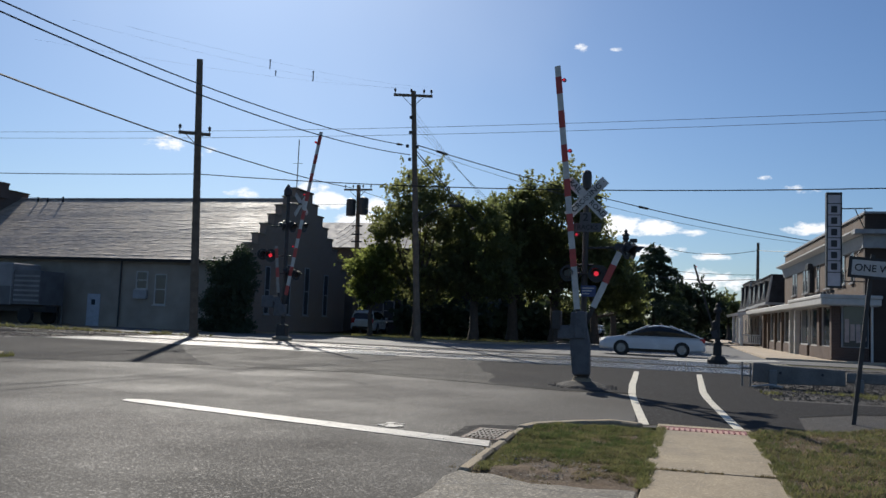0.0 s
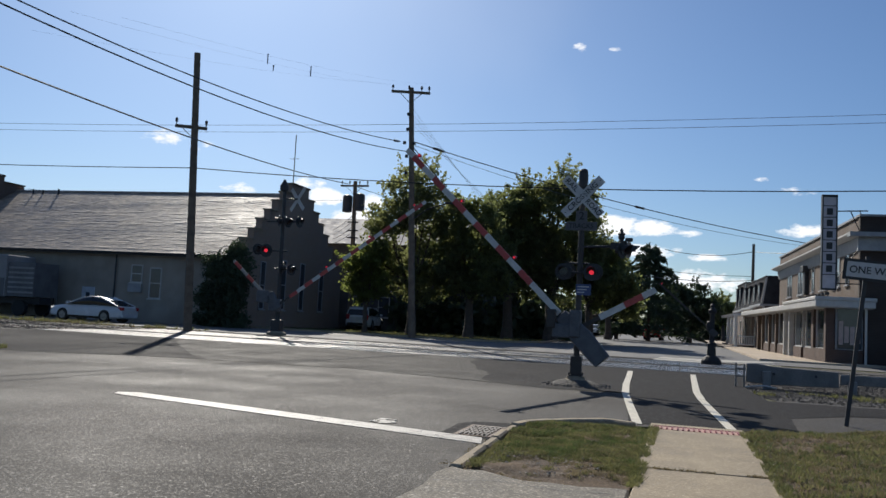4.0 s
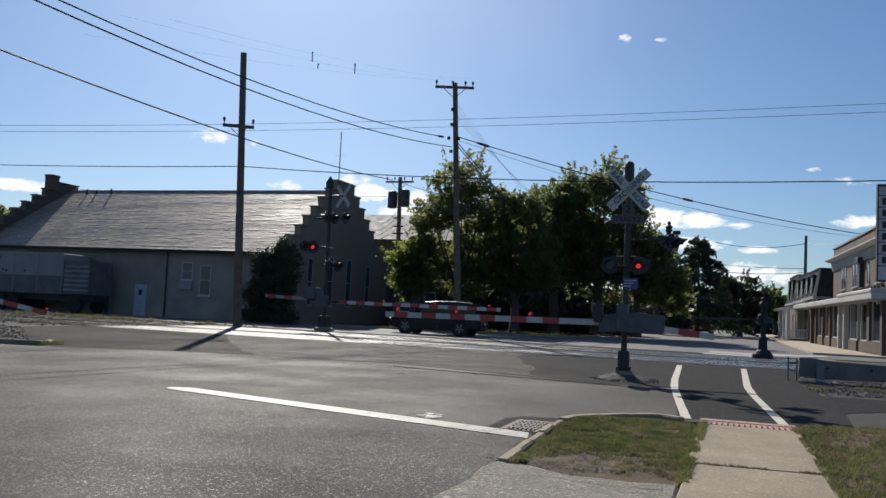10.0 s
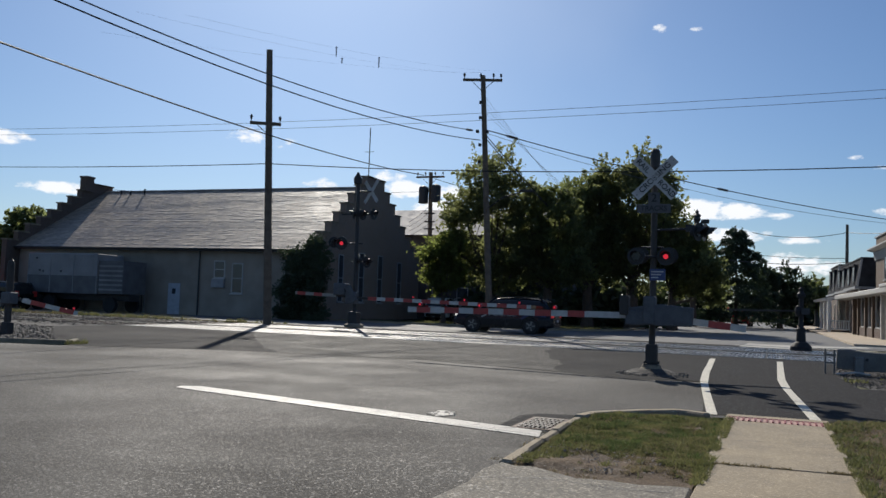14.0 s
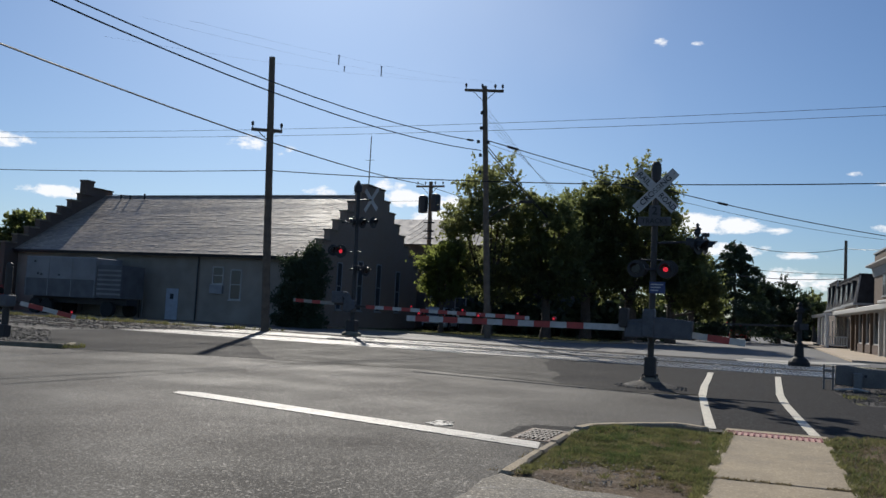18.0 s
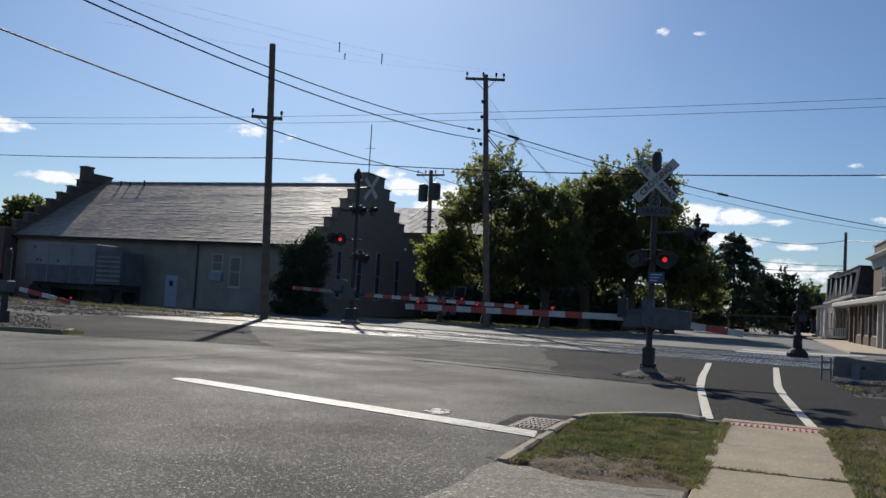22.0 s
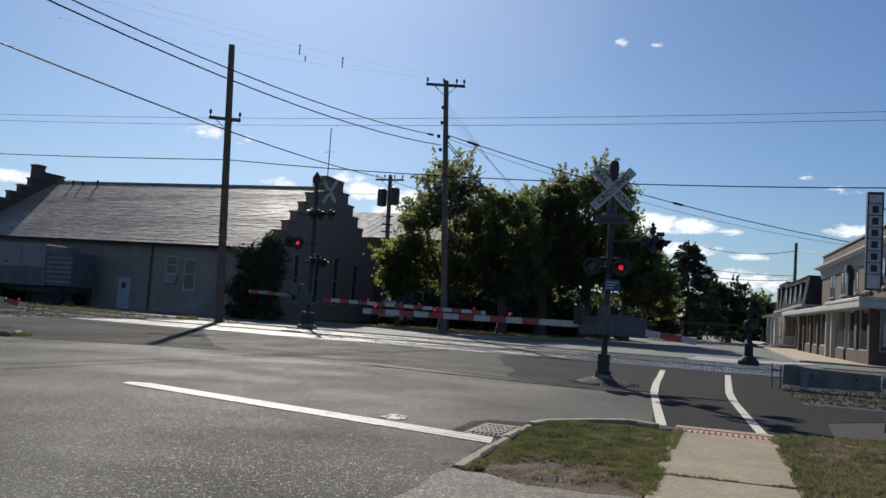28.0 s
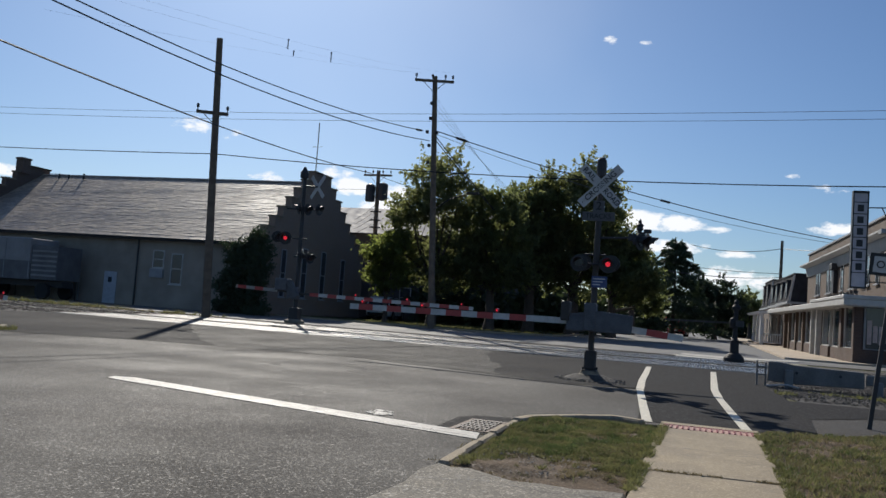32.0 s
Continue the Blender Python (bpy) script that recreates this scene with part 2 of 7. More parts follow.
grass_fresh = mat("grass_fresh", (0.075, 0.098, 0.042), 0.65, var=0.4, scale=3.0, fine=20, bump=0, translucent=0.42, gain=(1.4, 1.5, 1.1))
grass_dry = mat("grass_dry", (0.2, 0.165, 0.1), 0.8, var=0.4, scale=1.6, fine=9, bump=0, translucent=0.4, gain=(1.2, 1.2, 1.1))
paint_white = mat("road_paint", (0.34, 0.32, 0.285), 0.7, var=0.34, scale=5, fine=60, bump=0.5, speck=0.25)
panel_rubber = mat("crossing_panel", (0.075, 0.08, 0.085), 0.55, var=0.3, scale=3, fine=40, bump=0.35, per_object=0.25)
heap_dark = mat("dark_rubble", (0.1, 0.09, 0.078), 0.92, var=0.5, scale=9, fine=30, bump=0.6)
heap_stone = mat("pale_rubble", (0.24, 0.21, 0.17), 0.9, var=0.5, scale=9, fine=30, bump=0.6)
steel_rail = mat("rail_steel", (0.2, 0.17, 0.15), 0.35, 0.9, var=0.3, scale=4, fine=30, bump=0.15)
rust_iron = mat("rusty_iron", (0.09, 0.06, 0.045), 0.7, 0.5, var=0.4, scale=12, fine=60)
grate_iron = mat("worn_grate", (0.12, 0.1, 0.085), 0.6, 0.3, var=0.3, scale=12, fine=60)
timber_tie = mat("tie_timber", (0.06, 0.05, 0.042), 0.9, var=0.4, scale=8, fine=50)
pole_wood = mat("pole_timber", (0.15, 0.115, 0.085), 0.85, var=0.35, scale=3, fine=40, bump=0.5)
# steel base colour lowered: the masts' backlit, shaded side is put into it
galv = mat("backlit_steel", (0.055, 0.05, 0.047), 0.7, 0.1, var=0.3, scale=7, fine=50, bump=0.15)
# dark grey of the track plate is shade put into its colour
plate_dull = mat("shaded_plate", (0.1, 0.1, 0.105), 0.65, var=0.3, scale=6, fine=40, bump=0.05)
arm_back = mat("bare_board", (0.3, 0.285, 0.26), 0.6, var=0.25, scale=3, fine=40, bump=0.1)
# housing grey darkened in the paint itself to read as backlit
alu_paint = mat("backlit_grey_paint", (0.1, 0.105, 0.115), 0.65, 0.05, var=0.3, scale=5, fine=40, bump=0.1)
black_paint = mat("black_paint", (0.02, 0.02, 0.022), 0.5, var=0.3, bump=0.1)
dark_metal = mat("dark_metal", (0.045, 0.045, 0.048), 0.55, 0.3, var=0.3, bump=0.1)
sign_white = mat("sign_white", (0.5, 0.5, 0.49), 0.5, var=0.12, scale=8, fine=40, bump=0.03, translucent=0.0)
sign_black = mat("sign_black", (0.025, 0.025, 0.025), 0.6, var=0.2, bump=0.02)
police_blue = mat("dark_blue_decal", (0.02, 0.03, 0.11), 0.4, var=0.15, bump=0)
police_grey = mat("dull_lettering", (0.22, 0.23, 0.24), 0.5, var=0.1, bump=0)
sign_blue = mat("sign_blue", (0.05, 0.075, 0.19), 0.5, var=0.15, bump=0.02)
arm_white = mat("gate_white", (0.55, 0.54, 0.51), 0.5, var=0.14, scale=6, fine=40, bump=0.05)
arm_red = mat("gate_red", (0.42, 0.065, 0.055), 0.5, var=0.18, scale=6, fine=40, bump=0.05)
lamp_lit = mat("lit_red_lens", (0.6, 0.02, 0.02), 0.3, var=0.1, bump=0, emit=(1.0, 0.03, 0.06), strength=0.6)
arm_lens = mat("dull_red_lens", (0.4, 0.03, 0.045), 0.3, var=0.1, bump=0)
lamp_dim = mat("unlit_red_lens", (0.012, 0.002, 0.003), 0.25, var=0.1, bump=0)
roof_slate = mat("roof_shingle", (0.31, 0.25, 0.2), 0.56, var=0.3, second=(0.37, 0.285, 0.21), scale=0.5, fine=9, per_object=0.1, spec=0.75, bump=0.5, bump_dist=0.02)
rn, rl = roof_slate.node_tree.nodes, roof_slate.node_tree.links
# single shingles of uneven tone within each course
rb, rp = rn.new("ShaderNodeTexBrick"), rn["Principled BSDF"]
rb.inputs["Scale"].default_value, rb.inputs["Brick Width"].default_value, rb.inputs["Row Height"].default_value = 1.0, 0.36, 0.178
rb.inputs["Mortar Size"].default_value, rb.inputs["Mortar Smooth"].default_value = 0.012, 0.6
rb.inputs["Color1"].default_value, rb.inputs["Color2"].default_value, rb.inputs["Mortar"].default_value = (1.25, 1.22, 1.18, 1), (0.62, 0.64, 0.66, 1), (0.6, 0.6, 0.6, 1)
rt = rn.new("ShaderNodeTexCoord")
rl.new(rt.outputs["Object"], rb.inputs["Vector"])
rmx = rn.new("ShaderNodeMix")
rmx.data_type, rmx.blend_type = "RGBA", "MULTIPLY"
rmx.inputs["Factor"].default_value = 0.9
rl.new(rp.inputs["Base Color"].links[0].from_socket, rmx.inputs["A"]), rl.new(rb.outputs["Color"], rmx.inputs["B"])
rl.new(rmx.outputs["Result"], rp.inputs["Base Color"])
# near-black base colour carries the shade on the rear building's wall
wall_dim = mat("shaded_render", (0.085, 0.08, 0.077), 0.9, var=0.3, scale=0.8, fine=25, bump=0.3)
stucco = mat("barn_wall", (0.29, 0.255, 0.215), 0.88, var=0.25, scale=0.8, fine=35, bump=0.4)
brick_dark = brick_mat("dark_brick", (0.27, 0.2, 0.16), (0.31, 0.23, 0.18), (0.3, 0.28, 0.25))
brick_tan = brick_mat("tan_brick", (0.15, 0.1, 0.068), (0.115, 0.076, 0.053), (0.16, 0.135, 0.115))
# darker copy of the store's brick, with the side's shade in its colour
brick_side_shade = brick_mat("side_shade_brick", (0.05, 0.034, 0.028), (0.062, 0.042, 0.034), (0.07, 0.06, 0.055))
# darker copy of dark_brick: the west gable's shade is in its colour
brick_shade = brick_mat("shaded_brick", (0.13, 0.09, 0.07), (0.16, 0.11, 0.085), (0.17, 0.15, 0.14))
# brighter concrete for the shop pavement, sunlight put into its colour
concrete_tan = mat("sunlit_tan_concrete", (0.44, 0.36, 0.27), 0.85, var=0.18, scale=0.6, fine=25, bump=0.25)
sign_grey = mat("faded_sign", (0.5, 0.47, 0.5), 0.6, var=0.15, scale=3, fine=30, bump=0.03)
tread_steel = mat("tread_studs", (0.32, 0.33, 0.35), 0.3, 0.5, var=0.3, scale=3, fine=30, bump=0.1)
# stretched light and dark streaks put broken sun glare into the pale colour
panel_pale = mat("glare_streak_panel", (0.1, 0.099, 0.098), 0.64, var=0.9, scale=2.2, fine=14, bump=1.0, per_object=0.45, gloss_var=0.36, spec=0.4, stretch=(0.5, 5.0, 1.0))
brick_red = brick_mat("red_brick", (0.105, 0.057, 0.042), (0.08, 0.044, 0.034), (0.16, 0.14, 0.125))
# brighter than white_trim: light reflected onto the porch is in this colour
porch_white = mat("porch_white", (0.82, 0.82, 0.8), 0.5, var=0.08, scale=3, fine=40, bump=0.05)
trim_white = mat("white_trim", (0.46, 0.455, 0.44), 0.6, var=0.15, scale=3, fine=40, bump=0.1)
trim_grey = mat("grey_trim", (0.28, 0.29, 0.305), 0.6, var=0.2, scale=3, fine=40, bump=0.1)
door_paint = mat("pale_door_paint", (0.4, 0.44, 0.5), 0.6, var=0.15, bump=0.1)
roof_dark = mat("dark_roof", (0.04, 0.042, 0.048), 0.9, var=0.3, scale=2, fine=20, bump=0.4, spec=0.08)
roof_metal = mat("grey_metal_roof", (0.2, 0.2, 0.215), 0.75, 0.0, spec=0.15, var=0.15, scale=2, fine=20, bump=0.1)
win_glass = glass_mat("window_glass")
win_blind = glass_mat("dusky_glass", (0.065, 0.07, 0.08), 0.08)
curtain = mat("window_poster", (0.42, 0.34, 0.32), 0.8, var=0.3, scale=5, fine=20)
leaf_a = mat("leaf_green", (0.115, 0.125, 0.062), 0.6, var=0.4, scale=0.7, fine=3.5, bump=0, translucent=0.7, second=(0.13, 0.135, 0.075), gain=(2.0, 2.05, 1.5))
leaf_b = mat("leaf_olive", (0.108, 0.12, 0.06), 0.65, var=0.4, scale=0.6, fine=3.5, bump=0, translucent=0.7, gain=(2.0, 2.05, 1.5))
leaf_c = mat("leaf_fresh", (0.125, 0.14, 0.055), 0.6, var=0.35, scale=0.7, fine=3.5, bump=0, translucent=0.72, gain=(2.0, 2.1, 1.4))
leaf_dark = mat("conifer_needles", (0.045, 0.065, 0.035), 0.7, var=0.35, scale=0.6, fine=4.0, bump=0, translucent=0.2)
bark = mat("bark", (0.085, 0.065, 0.05), 0.9, var=0.35, scale=4, fine=24, bump=0.9, bump_dist=0.04)
car_white = mat("white_car_paint", (0.52, 0.54, 0.56), 0.25, var=0.05, scale=2, fine=30, bump=0.0, gloss_var=0.05)
car_black = mat("black_car_paint", (0.008, 0.008, 0.009), 0.25, var=0.2, scale=2, fine=30, bump=0.0, gloss_var=0.05, spec=0.3)
car_navy = mat("navy_car_paint", (0.008, 0.009, 0.016), 0.25, var=0.2, scale=2, fine=30, bump=0.0, gloss_var=0.05, spec=0.3)
car_red = mat("red_car_paint", (0.32, 0.02, 0.015), 0.28, var=0.1, scale=2, fine=30, bump=0.0, gloss_var=0.05)
car_glass = glass_mat("car_glass", (0.012, 0.014, 0.016), 0.05)
rubber = mat("tyre_rubber", (0.018, 0.018, 0.018), 0.85, var=0.3, bump=0.2)
rim_alloy = mat("alloy_rim", (0.22, 0.225, 0.23), 0.35, 0.8, var=0.15, bump=0.05)
headlamp = mat("headlamp_glass", (0.6, 0.62, 0.65), 0.12, 0.3, var=0.1, bump=0, emit=(1, 0.95, 0.85), strength=0.6)
headlamp_on = mat("lit_headlamp", (0.8, 0.8, 0.8), 0.2, var=0.1, bump=0, emit=(1, 0.96, 0.88), strength=9.0)
tail_red = mat("tail_lamp", (0.35, 0.02, 0.02), 0.25, var=0.1, bump=0)
tail_on = mat("lit_tail_lamp", (0.4, 0.02, 0.02), 0.25, var=0.1, bump=0, emit=(1, 0.05, 0.06), strength=0.25)
iron_dark = mat("dark_cast_iron", (0.028, 0.028, 0.03), 0.7, var=0.3, scale=5, fine=40, bump=0.2, spec=0.3)
path_paint = mat("cream_paint", (0.55, 0.51, 0.41), 0.7, var=0.2, scale=5, fine=60, bump=0.4, speck=0.15)
tactile_base = mat("tactile_base", (0.42, 0.24, 0.2), 0.8, var=0.25, scale=8, fine=50, bump=0.3)
tactile_red = mat("tactile_red", (0.2, 0.035, 0.04), 0.7, var=0.25, scale=8, fine=50, bump=0.3)
sign_red = mat("sign_red", (0.5, 0.03, 0.035), 0.45, var=0.15, bump=0.02)
wire_black = mat("cable_black", (0.02, 0.02, 0.022), 0.6, var=0.2, bump=0)
# pale grey-blue imitates thin wires fading into the sky's glare
wire_far = mat("glare_faded_cable", (0.16, 0.18, 0.22), 0.6, var=0.2, bump=0)


# ---------------------------------------------------------------- mesh helpers
class Geo:
    """Verts and faces gathered from simple solids, made into one mesh."""

    def __init__(self):
        self.v, self.f = [], []

    def add(self, vs, fs):
        k = len(self.v)
        self.v += [tuple(p) for p in vs]
        self.f += [tuple(i + k for i in q) for q in fs]
        return self

    def box(self, x0, x1, y0, y1, z0, z1, m=None):
        vs = [Vector(p) for p in ((x0, y0, z0), (x1, y0, z0), (x1, y1, z0), (x0, y1, z0), (x0, y0, z1), (x1, y0, z1), (x1, y1, z1), (x0, y1, z1))]
        if m:
            vs = [m @ p for p in vs]
        return self.add(vs, [(3, 2, 1, 0), (4, 5, 6, 7), (0, 1, 5, 4), (1, 2, 6, 5), (2, 3, 7, 6), (3, 0, 4, 7)])

    def prism(self, pts, a, b, axis="y"):
        """A closed outline swept from a to b. axis y: pts are x,z; x: y,z; z: x,y."""
        put = {"y": lambda p, s: (p[0], s, p[1]), "x": lambda p, s: (s, p[0], p[1]), "z": lambda p, s: (p[0], p[1], s)}[axis]
        n = len(pts)
        vs = [put(p, a) for p in pts] + [put(p, b) for p in pts]
        return self.add(vs, [tuple(range(n)), tuple(range(2 * n - 1, n - 1, -1))] + [(i, i + n, (i + 1) % n + n, (i + 1) % n) for i in range(n)])

    def cyl(self, p0, p1, r0, r1=None, n=12, caps=True):
        p0, p1 = Vector(p0), Vector(p1)
        r1 = r0 if r1 is None else r1
        d = (p1 - p0).normalized()
        u = d.orthogonal().normalized()
        w = d.cross(u)
        vs = [p0 + (u * math.cos(2 * math.pi * i / n) + w * math.sin(2 * math.pi * i / n)) * r0 for i in range(n)]
        vs += [p1 + (u * math.cos(2 * math.pi * i / n) + w * math.sin(2 * math.pi * i / n)) * r1 for i in range(n)]
        fs = [(i, (i + 1) % n, (i + 1) % n + n, i + n) for i in range(n)]
        if caps:
            fs += [tuple(range(n - 1, -1, -1)), tuple(range(n, 2 * n))]
        return self.add(vs, fs)

    def lathe(self, prof, n=16, at=(0, 0, 0)):
        """A profile of (radius, height) turned round z."""
        k = len(prof)
        vs = [(at[0] + r * math.cos(2 * math.pi * i / n), at[1] + r * math.sin(2 * math.pi * i / n), at[2] + z) for r, z in prof for i in range(n)]
        fs = [(j * n + i, j * n + (i + 1) % n, (j + 1) * n + (i + 1) % n, (j + 1) * n + i) for j in range(k - 1) for i in range(n)]
        fs += [tuple(range(n - 1, -1, -1)), tuple(range((k - 1) * n, k * n))]
        return self.add(vs, fs)

    def tube(self, pts, r, n=6):
        """One unbroken round bar through the points."""
        pts = [Vector(p) for p in pts]
        vs, k = [], len(pts)
        ref = Vector((0, 0, 1)) if abs((pts[-1] - pts[0]).normalized().z) < 0.9 else Vector((1, 0, 0))
        for i, p in enumerate(pts):
            d = (pts[min(i + 1, k - 1)] - pts[max(i - 1, 0)]).normalized()
            u = d.cross(ref).normalized()
            w = u.cross(d)
            vs += [p + (u * math.cos(2 * math.pi * j / n) + w * math.sin(2 * math.pi * j / n)) * r for j in range(n)]
        fs = [(i * n + j, i * n + (j + 1) % n, (i + 1) * n + (j + 1) % n, (i + 1) * n + j) for i in range(k - 1) for j in range(n)]
        return self.add(vs, fs + [tuple(range(n - 1, -1, -1)), tuple(range((k - 1) * n, k * n))])

    def move(self, m):
        self.v = [tuple(m @ Vector(p)) for p in self.v]
        return self

    def mesh(self, name, material, bevel=0.0, smooth=False):
        me = bpy.data.meshes.new(name)
        me.from_pydata(self.v, [], self.f)
        if bevel:
            bm = bmesh.new()
            bm.from_mesh(me)
            bmesh.ops.remove_doubles(bm, verts=bm.verts, dist=1e-5)
            bmesh.ops.bevel(bm, geom=bm.edges[:], offset=bevel, segments=1, affect="EDGES", clamp_overlap=True)
            bm.to_mesh(me)
            bm.free()
        if smooth:
            me.polygons.foreach_set("use_smooth", [True] * len(me.polygons))
        me.materials.append(material)
        me.update()
        return me


def thing(name, label, category, at=None, group="", kind=""):
    """An empty that carries the parts of one thing."""
    e = new(name)
    e.empty_display_size = 0.2
    if at is not None:
        e.matrix_world = at
    return tagged(e, label, category, group, kind)


def part(name, g, material, parent, label="", bevel=0.0, smooth=False, at=None):
    ob = new(name, g.mesh(name, material, bevel, smooth) if isinstance(g, Geo) else g)
    ob.parent = parent
    if at is not None:
        ob.matrix_basis = at
    return tagged(ob, label)


def solo(name, g, material, label, category, kind="", group="", bevel=0.0, smooth=False):
    return tagged(new(name, g.mesh(name, material, bevel, smooth)), label, category, group, kind)


def words(text, size, material, parent, at, name="lettering", depth=0.003, squeeze=1.0):
    """Letters of the built-in font, centred, as a mesh part."""
    cu = bpy.data.curves.new(name, "FONT")
    cu.body, cu.size, cu.extrude = text, size, depth
    cu.align_x, cu.align_y = "CENTER", "CENTER"
    cu.offset = size * 0.012
    tmp = new("letters_tmp", cu)
    me = bpy.data.meshes.new_from_object(tmp.evaluated_get(bpy.context.evaluated_depsgraph_get()))
    bpy.data.objects.remove(tmp)
    me.transform(Matrix.Diagonal((squeeze, 1, 1, 1)))
    me.materials.clear()
    me.materials.append(material)
    ob = new(name, me)
    ob.parent = parent
    ob.matrix_basis = at
    return ob


def sheet(name, pts, z, material, label, category, kind="structure", cuts=0):
    """A flat paved area from its outline."""
    bm = bmesh.new()
    f = bm.faces.new([bm.verts.new((x, y, z)) for x, y in pts])
    bmesh.ops.triangulate(bm, faces=[f])
    bm.normal_update()
    for q in bm.faces:
        if q.normal.z < 0:
            q.normal_flip()
    me = bpy.data.meshes.new(name)
    bm.to_mesh(me)
    bm.free()
    me.materials.append(material)
    return tagged(new(name, me), label, category, kind=kind)

# ---------------------------------------------------------------- ground, roads, tracks
sheet("ground", [(-2500, -2500), (2500, -2500), (2500, 2500), (-2500, 2500)], -0.03, lawn, "flat dry lawn and soil reaching to the horizon", "ground")


def ragged(pts, step=0.8, amp=0.08, seed=1):
    """The outline with its long edges broken up a little."""
    r, out = random.Random(seed), []
    for (ax, ay), (bx, by) in zip(pts, pts[1:] + pts[:1]):
        n = max(1, min(40, int(math.hypot(bx - ax, by - ay) / step)))
        out += [(ax + (bx - ax) * i / n + (r.uniform(-amp, amp) if i else 0), ay + (by - ay) * i / n + (r.uniform(-amp, amp) if i else 0)) for i in range(n)]
    return out


KERB_LINE = [(-1.80, 2.0), (-1.84, 5.9), (-1.88, 7.25), (-1.93, 9.2), (-1.96, 10.45), (-1.87, 10.85), (-1.6, 11.22), (-1.3, 11.6), (-0.97, 11.92), (-0.75, 11.9), (-0.5, 11.75)]
sheet("road", [(-60, -60), (-1.7, -60)] + KERB_LINE + [(0.9, 12.1), (1.6, 12.4), (2.6, 13.4), (14, 13.4), (14, 18.2), (2.2, 17.9), (-0.8, 17.4), (-2.3, 17.1), (-7.2, 19.0),
      (-12.4, 17.8), (-15.8, 16.2), (-40, 11.0), (-60, 8.0)], 0.0, asphalt, "worn grey asphalt road leading to a level crossing", "road")
sheet("road_crossing", ragged([(-24, 24.5), (-17.6, 18.0), (-15.3, 16.4), (-12.4, 17.75), (-7.2, 18.95), (-2.3, 17.05), (-0.9, 17.6), (1.75, 17.7), (1.55, 22.0), (2.1, 27.4), (2.2, 38.6), (-25, 38.6)], 1.2, 0.05, 3),
      0.004, asphalt_new, "dark newer asphalt between the road and the railway tracks", "road")
sheet("path_asphalt", ragged([(-0.62, 12.05), (1.3, 12.2), (1.62, 12.75), (1.75, 14.6), (2.75, 15.7), (6.0, 17.2), (6.0, 18.1), (-0.97, 17.8)], 0.9, 0.025, 4),
      0.0068, asphalt_new, "dark asphalt of the crossing path", "road")
sheet("road_mid", ragged([(-10.7, 18.15), (-7.2, 18.8), (-3.7, 17.65), (-5.2, 22.6), (-6.6, 27.75), (-17.8, 27.75), (-14.2, 22.6)], 0.7, 0.16, 13), 0.0075, asphalt_mid, "gritty worn asphalt before the crossing panels", "road")
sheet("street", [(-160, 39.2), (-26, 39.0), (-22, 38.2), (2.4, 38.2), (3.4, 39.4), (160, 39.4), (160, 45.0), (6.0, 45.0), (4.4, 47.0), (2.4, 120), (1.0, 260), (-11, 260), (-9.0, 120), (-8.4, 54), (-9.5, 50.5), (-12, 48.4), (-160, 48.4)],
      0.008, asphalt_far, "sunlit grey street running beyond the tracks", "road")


def kerb(pts, name, label, w=0.14, h=0.11, material=concrete_old, worn=False):
    """Kerb stones along a line, each a block of its own."""
    k = thing(name, label, "kerb", kind="structure")
    seg = []
    for (ax, ay), (bx, by) in zip(pts, pts[1:]):
        L = math.hypot(bx - ax, by - ay)
        n = max(1, round(L / (0.62 if worn else 1.2)))
        seg += [((ax + (bx - ax) * i / n, ay + (by - ay) * i / n), (ax + (bx - ax) * (i + 1) / n, ay + (by - ay) * (i + 1) / n)) for i in range(n)]
    r = random.Random(5)
    for a, b in seg:
        L, ang = math.hypot(b[0] - a[0], b[1] - a[1]), math.atan2(b[1] - a[1], b[0] - a[0])
        q = 1.6 if worn else 1.0
        m = Matrix.Translation((a[0] + (q - 1) * r.uniform(-0.008, 0.008), a[1], r.uniform(-0.006, 0.006) * q)) @ Matrix.Rotation(ang + (q - 1) * r.uniform(-0.02, 0.02), 4, "Z") @ Matrix.Rotation((q - 1) * r.uniform(-0.04, 0.04), 4, "X")
        part("kerb_stone", Geo().box(-0.005 + (0.02 if worn and r.random() < 0.3 else 0), L + 0.005, -w * (r.uniform(0.75, 1.0) if worn else 1), 0, -0.05, h).move(m), material, k, bevel=0.022)
    return k


kerb([(x, y) for x, y in KERB_LINE if 7.2 < y < 10.6 and x < -1.9 or y == 7.25], "kerb_corner", "worn pale concrete kerb along the grass corner", h=0.045, w=0.13, material=concrete, worn=True)
kerb([(x, y) for x, y in KERB_LINE if y > 10.4], "kerb_end", "pale concrete kerb standing proud behind the grass corner", h=0.06, w=0.15, material=concrete)
kerb([(-19.5, 16.2), (-17.4, 16.35), (-15.9, 16.9), (-16.4, 17.6)], "kerb_island", "low concrete kerb beside the track ballast", h=0.09)
kerb([(-160, 48.4), (-60, 48.4), (-12, 48.4), (-9.5, 50.5), (-8.4, 54), (-9.0, 110)], "kerb_lawn", "pale kerb along the lawn across the street", h=0.12, material=concrete)

# sidewalk slabs towards the crossing
walkway = thing("sidewalk", "pale concrete sidewalk of separate slabs", "sidewalk", kind="structure")
ys = [-60.0 + 1.5 * k for k in range(39)] + [-1.95, -0.5, 1.0, 2.55, 4.4, 6.2, 8.0, 11.15]
for y0, y1 in zip(ys, ys[1:]):
    part("slab", Geo().prism([(-0.33, y0 + 0.012), (0.84, y0 + 0.05 + 0.012), (0.84, y1 + 0.03 - 0.012), (-0.3, y1 - 0.012)], -0.05, 0.055, "z"), concrete, walkway, bevel=0.012)
